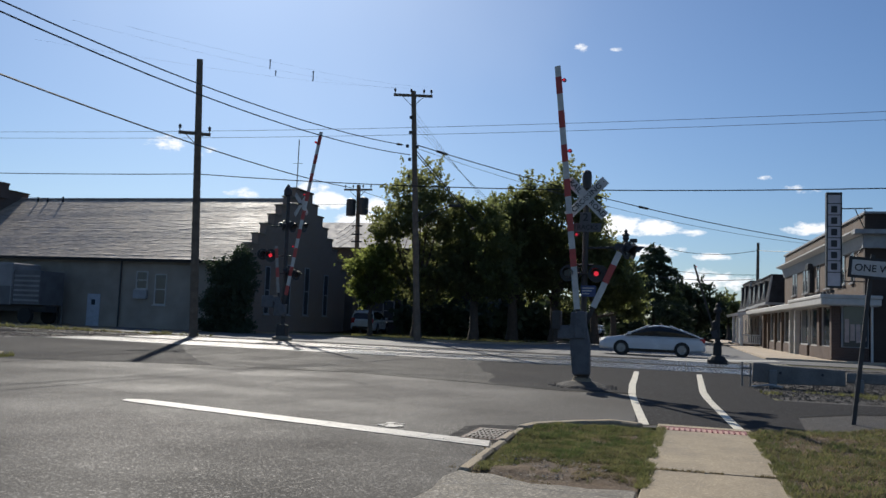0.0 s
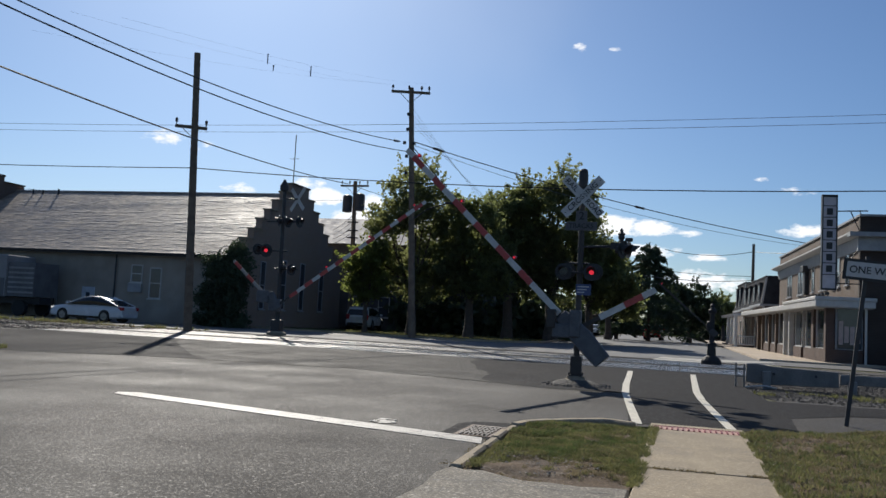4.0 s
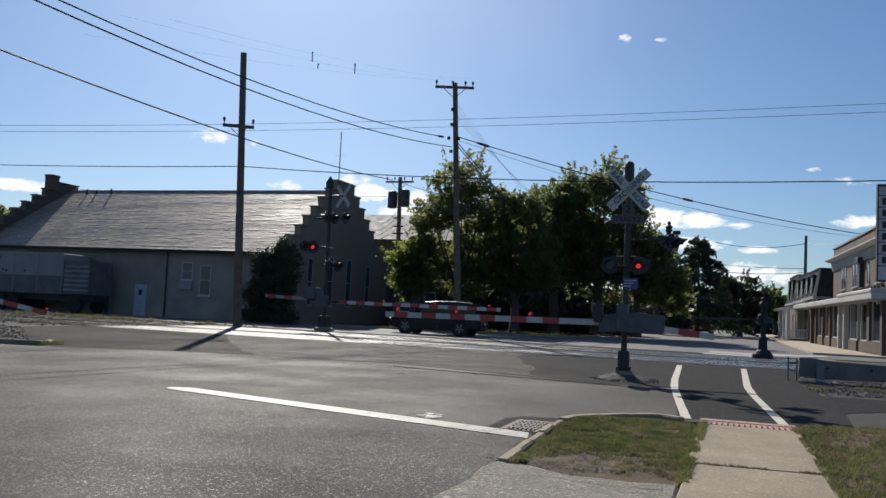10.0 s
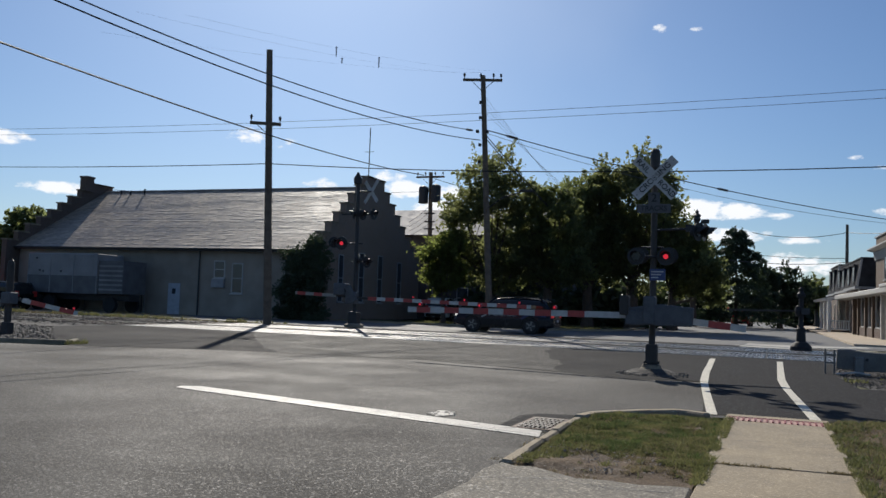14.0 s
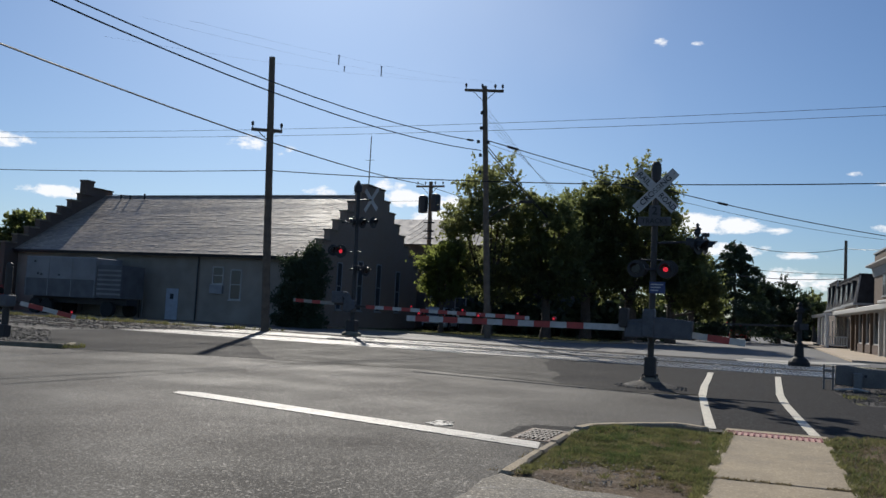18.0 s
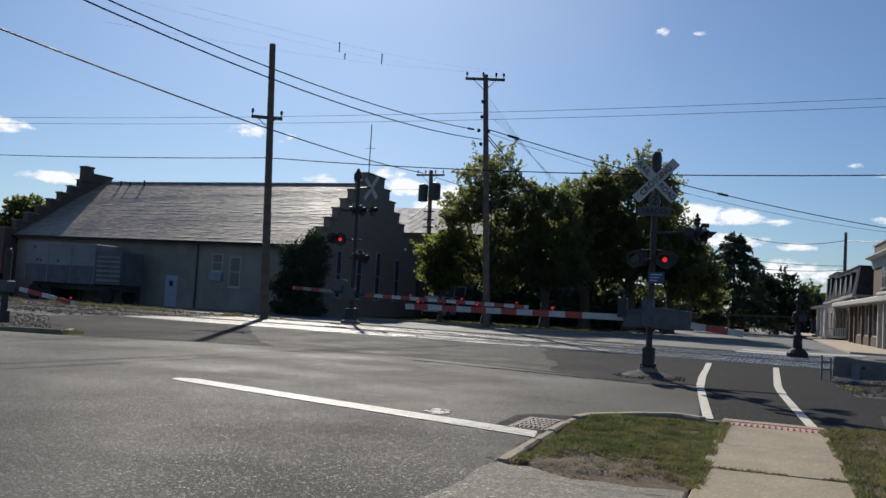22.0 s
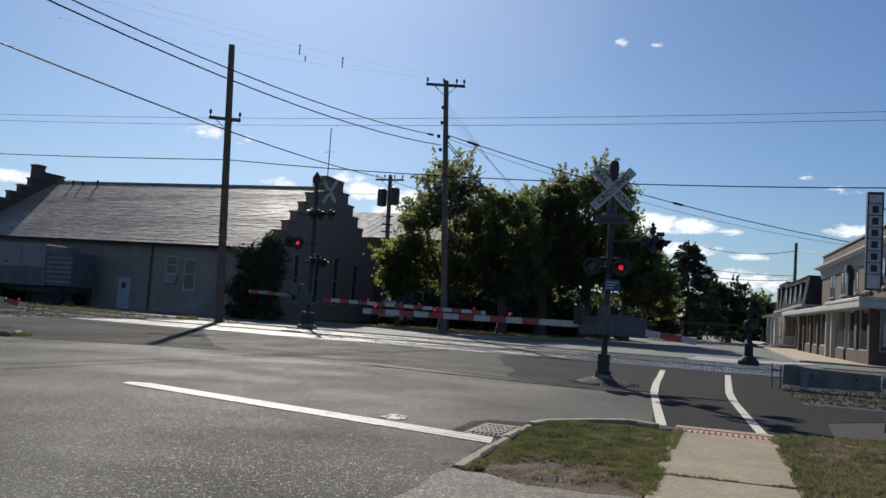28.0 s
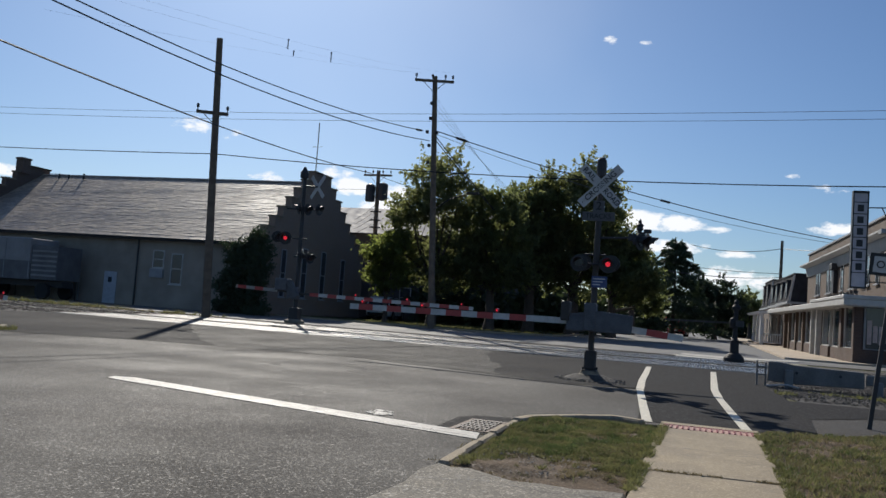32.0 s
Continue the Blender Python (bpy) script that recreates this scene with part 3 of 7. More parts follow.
part("ramp", Geo().prism([(11.17, -0.05), (12.2, -0.05), (12.2, 0.012), (11.17, 0.052)], -0.32, 0.86, "x"), concrete, walkway, "worn concrete kerb ramp")
concrete_white = mat("bleached_concrete", (0.42, 0.4, 0.36), 0.85, spec=0.3, var=0.2, scale=1.5, fine=50, bump=0.3)
far_ramp = thing("far_ramp", "pale concrete ramp where the path meets the far street", "sidewalk", kind="structure")
for pts in ([(-0.95, 36.5), (0.95, 36.15), (1.1, 37.6), (-0.85, 38.1)], [(-0.8, 38.5), (1.15, 38.0), (2.6, 39.3), (4.3, 41.2), (4.2, 43.2), (1.2, 40.6), (-0.7, 41.0)]):
    part("slab", Geo().prism(pts, -0.02, 0.03, "z"), concrete_white, far_ramp)
tact = thing("tactile_strip", "faded red tactile warning strip on the ramp", "tactile paving", kind="structure")
part("base_plate", Geo().box(-0.28, 0.8, 11.17, 11.55, 0.035, 0.054), tactile_base, tact, "faded pink base")
for i in range(16):
    x = -0.25 + i * 0.066
    part("bar", Geo().box(x, x + 0.02, 11.19, 11.5, 0.05, 0.064), tactile_red, tact)
part("edge_bar", Geo().box(-0.28, 0.8, 11.515, 11.545, 0.04, 0.06), tactile_red, tact)
apron = thing("driveway_apron", "grey worn concrete driveway apron", "driveway", kind="structure")
part("slab", Geo().prism([(-1.82, -14), (-0.335, -14), (-0.335, 6.95), (-0.52, 6.93), (-0.7, 6.86), (-0.95, 6.9), (-1.15, 6.86), (-1.32, 6.97), (-1.54, 7.14), (-1.7, 7.1), (-1.84, 7.2), (-1.9, 6.85), (-1.84, 6.3), (-1.88, 5.6), (-1.8, 5.0)], -0.05, 0.042, "z"), aggregate, apron, bevel=0.02)


def crack(parent, pts, w, z):
    """A jagged thin strip of dark crack."""
    r, L, R = random.Random(7), [], []
    for (ax, ay), (bx, by) in zip(pts, pts[1:]):
        d = Vector((bx - ax, by - ay)).normalized()
        for i in range(6):
            x, y = ax + (bx - ax) * i / 6 + r.uniform(-0.02, 0.02), ay + (by - ay) * i / 6 + r.uniform(-0.02, 0.02)
            q = w * r.uniform(0.3, 1.0)
            L.append((x - d.y * q, y + d.x * q)), R.append((x + d.y * q, y - d.x * q))
    g = Geo()
    for a, b, c, e in zip(L, L[1:], R, R[1:]):
        g.add([(*a, z), (*b, z), (*e, z), (*c, z)], [(3, 2, 1, 0)])
    part("crack", g, black_paint, parent, "dark crack")


crack(apron, [(-1.8, 6.5), (-1.3, 6.72), (-0.8, 6.6), (-0.38, 6.7)], 0.008, 0.0445)
crack(walkway, [(-0.3, 9.4), (0.1, 9.55), (0.5, 9.4), (0.84, 9.52)], 0.006, 0.0575)

# verges
def soil(x, y, z):
    """Height of the bumpy verge soil whose mean is z."""
    h = z + 0.035 * noise.noise(Vector((x, y, 0)) * 1.7) + 0.02 * noise.noise(Vector((x, y, 0)) * 5)
    if x < 0 and y < 7.2:
        h = 0.026
    if x < 0 and y > 11.0:
        # low along the end kerb
        h -= 0.05 * min(1.0, (y - 11.0) / 0.4)
    return h


def verge(name, pts, z, label):
    bm = bmesh.new()
    f = bm.faces.new([bm.verts.new((x, y, 0)) for x, y in pts])
    bmesh.ops.triangulate(bm, faces=[f])
    for _ in range(8):
        long = [e for e in bm.edges if e.calc_length() > 0.22 + 0.12 * max(0.0, abs(e.verts[0].co.y - 9) - 5)]
        if not long:
            break
        bmesh.ops.subdivide_edges(bm, edges=long, cuts=1)
        bmesh.ops.triangulate(bm, faces=bm.faces[:])
    for v in bm.verts:
        v.co.z = soil(v.co.x, v.co.y, z)
    bmesh.ops.recalc_face_normals(bm, faces=bm.faces[:])
    me = bpy.data.meshes.new(name)
    bm.to_mesh(me)
    bm.free()
    if me.polygons[0].normal.z < 0:
        me.flip_normals()
    me.materials.append(dirt)
    return tagged(new(name, me), label, "verge", kind="structure")


LEFT_VERGE = [(-1.72, 6.9), (-1.0, 6.7), (-0.34, 6.7), (-0.32, 9), (-0.3, 11.4), (-0.5, 11.66), (-0.75, 11.8), (-0.95, 11.82), (-1.25, 11.54), (-1.55, 11.15), (-1.79, 10.8), (-1.84, 10.4), (-1.78, 9.2)]
RIGHT_VERGE = [(0.85, -14), (9, -14), (9, 13.2), (2.7, 13.2), (1.7, 12.2), (1.0, 11.9), (0.86, 11.4)]
verge("verge_corner", LEFT_VERGE, 0.035, "bare earth verge with patchy grass")
verge("verge_path", RIGHT_VERGE, 0.04, "bare earth verge beside the path")


def inside(x, y, pts):
    c = False
    for (ax, ay), (bx, by) in zip(pts, pts[1:] + pts[:1]):
        if (ay > y) != (by > y) and x < (bx - ax) * (y - ay) / (by - ay) + ax:
            c = not c
    return c


def blades(name, pts, count, h0, h1, z, material, label, seed, keep=lambda x, y: True, wide=0.006):
    """Grass blades, bent triangles scattered over an outline, as one mass."""
    r = random.Random(seed)
    xs, yy = [p[0] for p in pts], [p[1] for p in pts]
    v, f = [], []
    tries = 0
    while len(f) < count and tries < count * 3:
        tries += 1
        tx, ty = r.uniform(min(xs), max(xs)), r.uniform(min(yy), max(yy))
        if not inside(tx, ty, pts) or not keep(tx, ty):
            continue
        # a tuft: some blades that spread from one root, taller in its middle
        tall, spread = r.uniform(0.45, 1.0), r.uniform(1.2, 4.5) * wide
        for _ in range(r.randint(3, 9)):
            x, y = tx + r.gauss(0, spread), ty + r.gauss(0, spread)
            if not inside(x, y, pts):
                continue
            h, a, w, b = r.uniform(h0, h1) * tall, r.uniform(0, 6.28), wide * r.uniform(0.6, 1.5), r.uniform(0, 6.28)
            lean = h * r.uniform(0.2, 1.1)
            k, g = len(v), soil(x, y, z) - 0.002 if -2 < x < 9 and -14 < y < 13.2 and z < 0.045 else z
            v += [(x - w * math.cos(a), y - w * math.sin(a), g), (x + w * math.cos(a), y + w * math.sin(a), g), (x + lean * math.cos(b), y + lean * math.sin(b), g + h)]
            f.append((k, k + 1, k + 2))
    me = bpy.data.meshes.new(name)
    me.from_pydata(v, [], f)
    me.materials.append(material)
    return tagged(new(name, me), label, "grass", kind="stuff")


def patchy(lo, s=1.1, off=0.0):
    return lambda x, y: noise.noise(Vector((x * s + off, y * s, 3.1))) + 0.35 * noise.noise(Vector((x * 5 + off, y * 5, 1))) > lo


def turf(x, y):
    """Grass thins out towards the apron, where bare earth shows."""
    if y > 11.6 - max(0.0, -x - 0.9) * 1.05:
        return noise.noise(Vector((x * 9, y * 9, 5))) > 0.25
    edge = 8.1 + 0.55 * noise.noise(Vector((x * 2.3, y * 2.3, 0))) - max(0.0, x + 0.8) * 1.6 - (0.7 if x < -1.6 else 0.0)
    return y > 7.15 and (y > edge or noise.noise(Vector((x * 9, y * 9, 5))) > 0.42) and patchy(-0.38, 1.9)(x, y)


blades("grass", LEFT_VERGE, 76000, 0.015, 0.055, 0.03, grass_green, "short green grass on the corner verge", 11, turf, 0.0045)
blades("grass", LEFT_VERGE, 12000, 0.02, 0.07, 0.03, grass_fresh, "fresh green tufts on the corner verge", 34, lambda x, y: 8.2 < y < 11.9 + 0.8 * x and patchy(0.1, 2.4, 9)(x, y), 0.005)
blades("weeds", [(-2.0, 7.3), (-1.86, 7.2), (-1.95, 9.2), (-2.0, 9.2)], 120, 0.01, 0.03, 0.0, grass_dry, "low weeds in the gutter along the kerb", 32, patchy(-0.1, 6), 0.004)
blades("weeds", [(-1.9, 6.9), (-0.4, 6.45), (-0.4, 6.75), (-1.8, 7.3)], 900, 0.01, 0.03, 0.03, grass_dry, "dry weeds at the apron edge", 33, patchy(-0.1, 7), 0.004)
blades("dry_grass", LEFT_VERGE, 26000, 0.01, 0.045, 0.03, grass_dry, "dry straw-coloured grass on the corner verge", 12, lambda x, y: (y > 7.9 or (x > -0.9 and y > 7.2)) and y < 11.9 + 0.8 * x and patchy(-0.25, 1.6, 4)(x, y), 0.0045)
NEAR_RIGHT = [(0.86, 6), (4.5, 6), (5.5, 13.1), (2.7, 13.1), (1.7, 12.15), (1.0, 11.85), (0.87, 11.4)]
blades("grass", NEAR_RIGHT, 70000, 0.02, 0.075, 0.035, grass_green, "short green grass beside the path", 13, patchy(-0.25))
blades("dry_grass", NEAR_RIGHT, 40000, 0.02, 0.065, 0.035, grass_dry, "dry straw-coloured grass beside the path", 14, patchy(-0.45, 0.8, 7))
blades("grass", NEAR_RIGHT, 12000, 0.015, 0.07, 0.035, grass_fresh, "fresh green tufts beside the path", 35, patchy(0.1, 1.7, 9), 0.006)
blades("grass", [(0.95, -13.9), (8.9, -13.9), (8.9, 13), (5.5, 13), (4.4, 6), (0.95, 6)], 26000, 0.03, 0.1, 0.03, grass_green, "short green grass beside the path", 38, patchy(-0.5), 0.014)
blades("dry_grass", [(0.95, -13.9), (8.9, -13.9), (8.9, 13), (5.5, 13), (4.4, 6), (0.95, 6)], 16000, 0.02, 0.08, 0.03, grass_dry, "dry straw-coloured grass beside the path", 39, patchy(-0.4, 0.8, 7), 0.014)
blades("grass", [(-0.36, 7.0), (-0.26, 7.0), (-0.2, 11.3), (-0.33, 11.3)], 3600, 0.01, 0.08, 0.045, grass_green, "grass creeping over the sidewalk edge", 36, patchy(-0.1, 3), 0.005)
blades("grass", [(0.8, 6.0), (0.9, 6.0), (0.92, 11.5), (0.77, 11.5)], 3600, 0.01, 0.08, 0.045, grass_green, "grass creeping over the sidewalk edge", 37, patchy(-0.1, 3), 0.005)
blades("grass", [(-0.31, 8.0 - 0.05), (0.84, 8.02), (0.84, 8.1), (-0.31, 8.03)], 420, 0.01, 0.03, 0.056, grass_dry, "weeds growing in the slab joint", 15, patchy(-0.1, 3))
blades("weeds", [(-60, 37.2), (-22.5, 37.4), (-22.5, 38.7), (-60, 38.9)], 5200, 0.05, 0.32, -0.02, grass_green, "unmown weeds between tracks and street", 16, patchy(0.0, 0.7), 0.022)
blades("weeds", [(-60, 37.0), (-22.5, 37.2), (-22.5, 38.5), (-60, 38.7)], 1500, 0.05, 0.25, -0.02, grass_dry, "dry weeds between tracks and street", 17, patchy(-0.1, 0.5, 3), 0.03)
blades("grass", [(-60, 48.7), (-12.5, 48.7), (-9.9, 50.7), (-9, 58), (-9, 66), (-24, 66), (-24, 56), (-60, 47)], 16000, 0.06, 0.2, -0.02, grass_green, "mown park lawn under the trees", 18, patchy(-0.4, 0.3), 0.04)
blades("weeds", [(1.3, 19.6), (7.5, 19.8), (7.5, 21.2), (1.5, 21)], 1600, 0.03, 0.1, 0.0, grass_green, "sparse weeds in the ballast", 19, patchy(0.15, 0.9), 0.012)
blades("weeds", [(-16.4, 16.9), (-15.6, 16.6), (-15.3, 17.1), (-16, 17.6)], 300, 0.04, 0.16, 0.0, grass_green, "weeds at the kerb end", 20, patchy(-0.3, 2), 0.012)


# road paint and iron
def stripe(name, pts, w, label, z=0.006, material=paint_white):
    g = Geo()
    for (ax, ay), (bx, by) in zip(pts, pts[1:]):
        d = Vector((bx - ax, by - ay, 0)).normalized()
        n = Vector((-d.y, d.x, 0)) * w / 2
        a, b = Vector((ax, ay, z)), Vector((bx, by, z))
        g.add([a - n, b - n, b + n, a + n, a - n + Vector((0, 0, 0.003)), b - n + Vector((0, 0, 0.003)), b + n + Vector((0, 0, 0.003)), a + n + Vector((0, 0, 0.003))],
              [(3, 2, 1, 0), (4, 5, 6, 7), (0, 1, 5, 4), (1, 2, 6, 5), (2, 3, 7, 6), (3, 0, 4, 7)])
    return solo(name, g, material, label, "road marking", kind="structure")


g = Geo().prism([(-7.62, 10.6), (-7.55, 10.4), (-7.3, 10.3), (-1.96, 8.87), (-2.04, 9.3), (-7.35, 10.72)], 0.004, 0.008, "z")
stop_line = solo("stop_line", g, paint_white, "wide worn white stop line on asphalt", "road marking", kind="structure")
for pts in ([(-2.9, 9.1), (-2.75, 9.35), (-2.8, 9.55)], [(-2.4, 9.0), (-2.55, 9.2), (-2.3, 9.42)], [(-3.3, 9.25), (-2.4, 9.1), (-2.0, 9.02)], [(-4.2, 9.5), (-4.1, 9.72), (-4.2, 9.86)]):
    crack(stop_line, pts, 0.012, 0.0095)
blot, r = Geo(), random.Random(2)
for k in range(26):
    a, q = r.uniform(0, 6.283), math.sqrt(r.random())
    cx, cy, rad = -3.42 + 0.17 * q * math.cos(a), 10.02 + 0.24 * q * math.sin(a), r.uniform(0.02, 0.075) * (1.15 - 0.6 * q)
    blot.prism([(cx + rad * math.cos(b) * r.uniform(0.6, 1.2), cy + 1.3 * rad * math.sin(b) * r.uniform(0.6, 1.2)) for b in [0.698 * n for n in range(9)]], 0.004, 0.0062 + 0.0002 * k, "z")
solo("paint_blot", blot, paint_white, "spilled white paint blot beside the stop line", "road marking", kind="structure")
stripe("path_line", [(-0.5, 12.0), (-0.74, 14.7), (-0.96, 17.3)], 0.13, "cream edge line of the crossing path", 0.008, path_paint)
stripe("path_line", [(-0.96, 17.3), (-1.1, 20.0), (-1.2, 23.0), (-1.32, 26.1)], 0.15, "cream edge line of the crossing path", 0.0125, path_paint)
stripe("path_line", [(0.74, 11.95), (0.6, 14.4), (0.46, 17.1)], 0.13, "cream edge line of the crossing path", 0.008, path_paint)
stripe("path_line", [(0.46, 17.1), (0.41, 19.0), (0.43, 22.0), (0.46, 26.3)], 0.15, "cream edge line of the crossing path", 0.0125, path_paint)
stripe("street_line", [(-1.1, 38.6), (1.2, 37.8)], 0.35, "white line at the street edge", 0.012, path_paint)
stripe("street_line", [(-0.6, 39.3), (4.2, 38.3)], 0.4, "white line at the street edge", 0.012, path_paint)

sheet("asphalt_patch", ragged([(-2.55, 9.42), (-1.96, 9.2), (-1.97, 10.5), (-1.99, 10.85), (-2.45, 10.72), (-2.6, 10.4)], 0.3, 0.03, 8), 0.005, asphalt_new, "dark asphalt patch round the drain", "road")
drain = thing("storm_drain", "rusty iron storm drain grate at the kerb", "drain")
part("frame", Geo().box(-2.4, -1.97, 9.38, 9.43, -0.04, 0.012).box(-2.4, -1.97, 10.3, 10.35, -0.04, 0.012).box(-2.4, -2.36, 9.43, 10.3, -0.04, 0.012).box(-2.01, -1.97, 9.43, 10.3, -0.04, 0.012), rust_iron, drain)
# flat black slab above the road stands in for the shaded pit
part("pit", Geo().box(-2.36, -2.01, 9.43, 10.3, -0.05, 0.0065), pit_shade, drain)
for i in range(5):
    y = 9.56 + i * 0.16
    part("bar", Geo().box(-2.36, -2.01, y, y + 0.045, 0.0, 0.02), grate_iron, drain)
for i in range(7):
    x = -2.345 + i * 0.05
    part("bar", Geo().box(x, x + 0.018, 9.43, 10.3, 0.0, 0.018), grate_iron, drain)

# railway: two tracks across the view, panels where the road crosses
TRACKS = (29.6, 34.3)
RAIL = [(-0.07, 0), (0.07, 0), (0.065, 0.02), (0.012, 0.035), (0.012, 0.11), (0.036, 0.12), (0.036, 0.155), (-0.036, 0.155), (-0.036, 0.12), (-0.012, 0.11), (-0.012, 0.035), (-0.065, 0.02)]
for ty in TRACKS:
    tr = thing("railway_track", "steel railway track crossing the road on grey panels", "railway track", group="railway tracks")
    for s in (-0.7175, 0.7175):
        part("rail", Geo().prism([(ty + s + a, b - 0.135) for a, b in RAIL], -140, 60, "x"), steel_rail, tr)
tie_me = Geo().box(-0.11, 0.11, -1.3, 1.3, -0.09, 0.0).mesh("tie", timber_tie)
for ty in TRACKS:
    bed = thing("track_ties", "dark timber ties in ballast", "railway ties")
    for i in range(40):
        part("tie", tie_me, timber_tie, bed, at=pose(-24.6 - i * 0.55, ty, 0.0, 0, 0, random.Random(i).uniform(-2, 2)))
    for i in range(30):
        part("tie", tie_me, timber_tie, bed, at=pose(2.8 + i * 0.55, ty, 0.0, 0, 0, random.Random(i + 99).uniform(-2, 2)))
# crossing panels
for ty in TRACKS:
    row = thing("crossing_panels", "ribbed grey rubber panels filling the railway crossing", "crossing surface", kind="structure")
    for y0, y1 in ((ty - 1.75, ty - 0.79), (ty - 0.62, ty + 0.62), (ty + 0.79, ty + 1.75)):
        g = Geo().box(0, 2.38, y0, y1, -0.04, 0.012)
        n, tread = max(5, round((y1 - y0) / 0.15)), Geo()
        for k in range(n):
            yk = y0 + (k + 0.5) * (y1 - y0) / n
            for q in range(17):
                xq = 0.07 + q * 0.14 + (0.03 if k % 2 else 0)
                tread.box(xq - 0.04, xq + 0.04, yk - 0.03, yk + 0.03, 0.012, 0.02)
        tm = tread.mesh("tread", tread_steel)
        me = g.mesh("panel", panel_rubber)
        pale = Geo().box(0, 2.37, y0, y1, -0.04, 0.014).mesh("panel", panel_pale, bevel=0.01)
        for i in range(11):
            rr = random.Random(i * 7 + int(y0 * 10))
            plain = i < 4 or (i < 8 and rr.random() < 0.55)
            pn = part("panel", pale if plain else me, panel_rubber, row, at=pose(-23.9 + i * 2.4, 0, rr.uniform(-0.002, 0.004)))
            if not plain:
                part("tread", tm, tread_steel, pn, "raised pale tread studs")
# small white marks on the panels
for x, y in ((-1.27, 28.4), (0.52, 28.1), (-1.4, 31.5), (0.5, 31.2)):
    solo("paint_dash", Geo().box(x - 0.09, x + 0.09, y - 0.16, y + 0.16, 0.021, 0.026), paint_white, "short white paint dash on the crossing panel", "road marking", kind="structure")


# ballast
sheet("ballast_bed", [(-140, 25.8), (-24.1, 25.8), (-24.1, 38.0), (-140, 37.4)], -0.02, gravel, "grey stone ballast under the tracks", "ballast")
sheet("ballast_bed", [(-60, 8.2), (-40, 11.3), (-19.5, 16.3), (-17.4, 16.45), (-16.2, 17.2), (-24.2, 24.9), (-24.1, 25.8), (-140, 25.8)], -0.012, gravel, "grey stone ballast beside the road", "ballast")
sheet("ballast_bed", [(2.0, 17.6), (60, 17.6), (60, 38.2), (2.25, 38.2), (2.1, 27), (1.5, 22)], -0.01, gravel, "grey stone ballast beside the path", "ballast")


def stones(name, pts, count, s0, s1, z, seed, label, material=None):
    r = random.Random(seed)
    xs, yy = [p[0] for p in pts], [p[1] for p in pts]
    g = Geo()
    while count:
        x, y = r.uniform(min(xs), max(xs)), r.uniform(min(yy), max(yy))
        if not inside(x, y, pts):
            continue
        count -= 1
        s = r.uniform(s0, s1)
        pv = [(x + s * dx * r.uniform(0.6, 1.3), y + s * dy * r.uniform(0.6, 1.3), z + s * dz * r.uniform(0.5, 1.1)) for dx, dy, dz in ((1, 0, 0.2), (0, 1, 0.2), (-1, 0, 0.2), (0, -1, 0.2), (0, 0, 0.9))]
        g.add(pv, [(0, 1, 4), (1, 2, 4), (2, 3, 4), (3, 0, 4)])
    return solo(name, g, material or gravel, label, "stones", kind="stuff")


stones("ballast_stones", [(1.6, 18.4), (7.5, 18.4), (8.5, 27), (2.2, 27), (1.6, 22)], 9000, 0.014, 0.045, -0.01, 4, "loose grey ballast stones beside the path")
stones("ballast_stones", [(-23.9, 24.4), (-16.6, 17.2), (-17.6, 16.7), (-24, 16.5), (-30, 22), (-30, 26)], 4200, 0.02, 0.05, -0.012, 5, "loose grey ballast stones beside the track")
stones("ballast_stones", [(-2.75, 18.25), (-2.4, 17.9), (-1.7, 17.85), (-1.35, 18.2), (-1.4, 19), (-2.0, 19.3), (-2.7, 19.1)], 900, 0.02, 0.055, 0.0, 6, "heap of loose stones round the gate mast foot", heap_dark)
stones("pebbles", [(-1.7, 7.2), (-1.0, 7.1), (-0.6, 7.3), (-0.7, 8.3), (-1.7, 8.6)], 320, 0.005, 0.016, 0.045, 9, "small pebbles on the bare earth", heap_stone)
stones("ballast_stones", [(-50, 26.2), (-24.2, 26.2), (-24.2, 37.5), (-50, 37.5)], 3000, 0.04, 0.09, -0.02, 8, "grey ballast stones between the rails")


# ---------------------------------------------------------------- level crossing gates
def lamp_head(parent, x, y, z, face, lit, r=0.15, name="flasher"):
    """A round flashing lamp: black target disc, hood, red lens. face: the way it looks, degrees round z from -Y."""
    m = Matrix.Translation((x, y, z)) @ Matrix.Rotation(radians(face), 4, "Z")
    body = Geo().cyl((0, 0.0, 0), (0, 0.02, 0), r * 1.65, n=24).cyl((0, 0.02, 0), (0, 0.16, 0), r * 0.95, r * 0.6, 18).move(m)
    head = part(name, body, black_paint, parent, "round black flasher lamp")
    part("lens", Geo().cyl((0, -0.025, 0), (0, -0.005, 0), r * (0.46 if lit else 0.9), n=20).move(m), lamp_lit if lit else lamp_dim, head, "glowing red lens" if lit else "unlit red lens")
    hood = Geo()
    n = 12
    pts = []
    for i in range(n + 1):
        a = math.pi * (-0.1 + 1.2 * i / n)
        pts.append((math.cos(a), math.sin(a)))
    vs, fs = [], []
    for rr in (1.0, 0.94):
        for c, s in pts:
            vs.append((c * r * rr, -0.005, s * r * rr))
            vs.append((c * r * rr, -0.24 * (0.45 + 0.55 * max(0.0, s)), s * r * rr))
    k = 2 * (n + 1)
    for i in range(n):
        fs += [(2 * i, 2 * i + 1, 2 * i + 3, 2 * i + 2), (k + 2 * i, k + 2 * i + 2, k + 2 * i + 3, k + 2 * i + 1), (2 * i + 1, k + 2 * i + 1, k + 2 * i + 3, 2 * i + 3)]
    part("hood", Geo().add(vs, fs).move(m), black_paint, head)
    return head


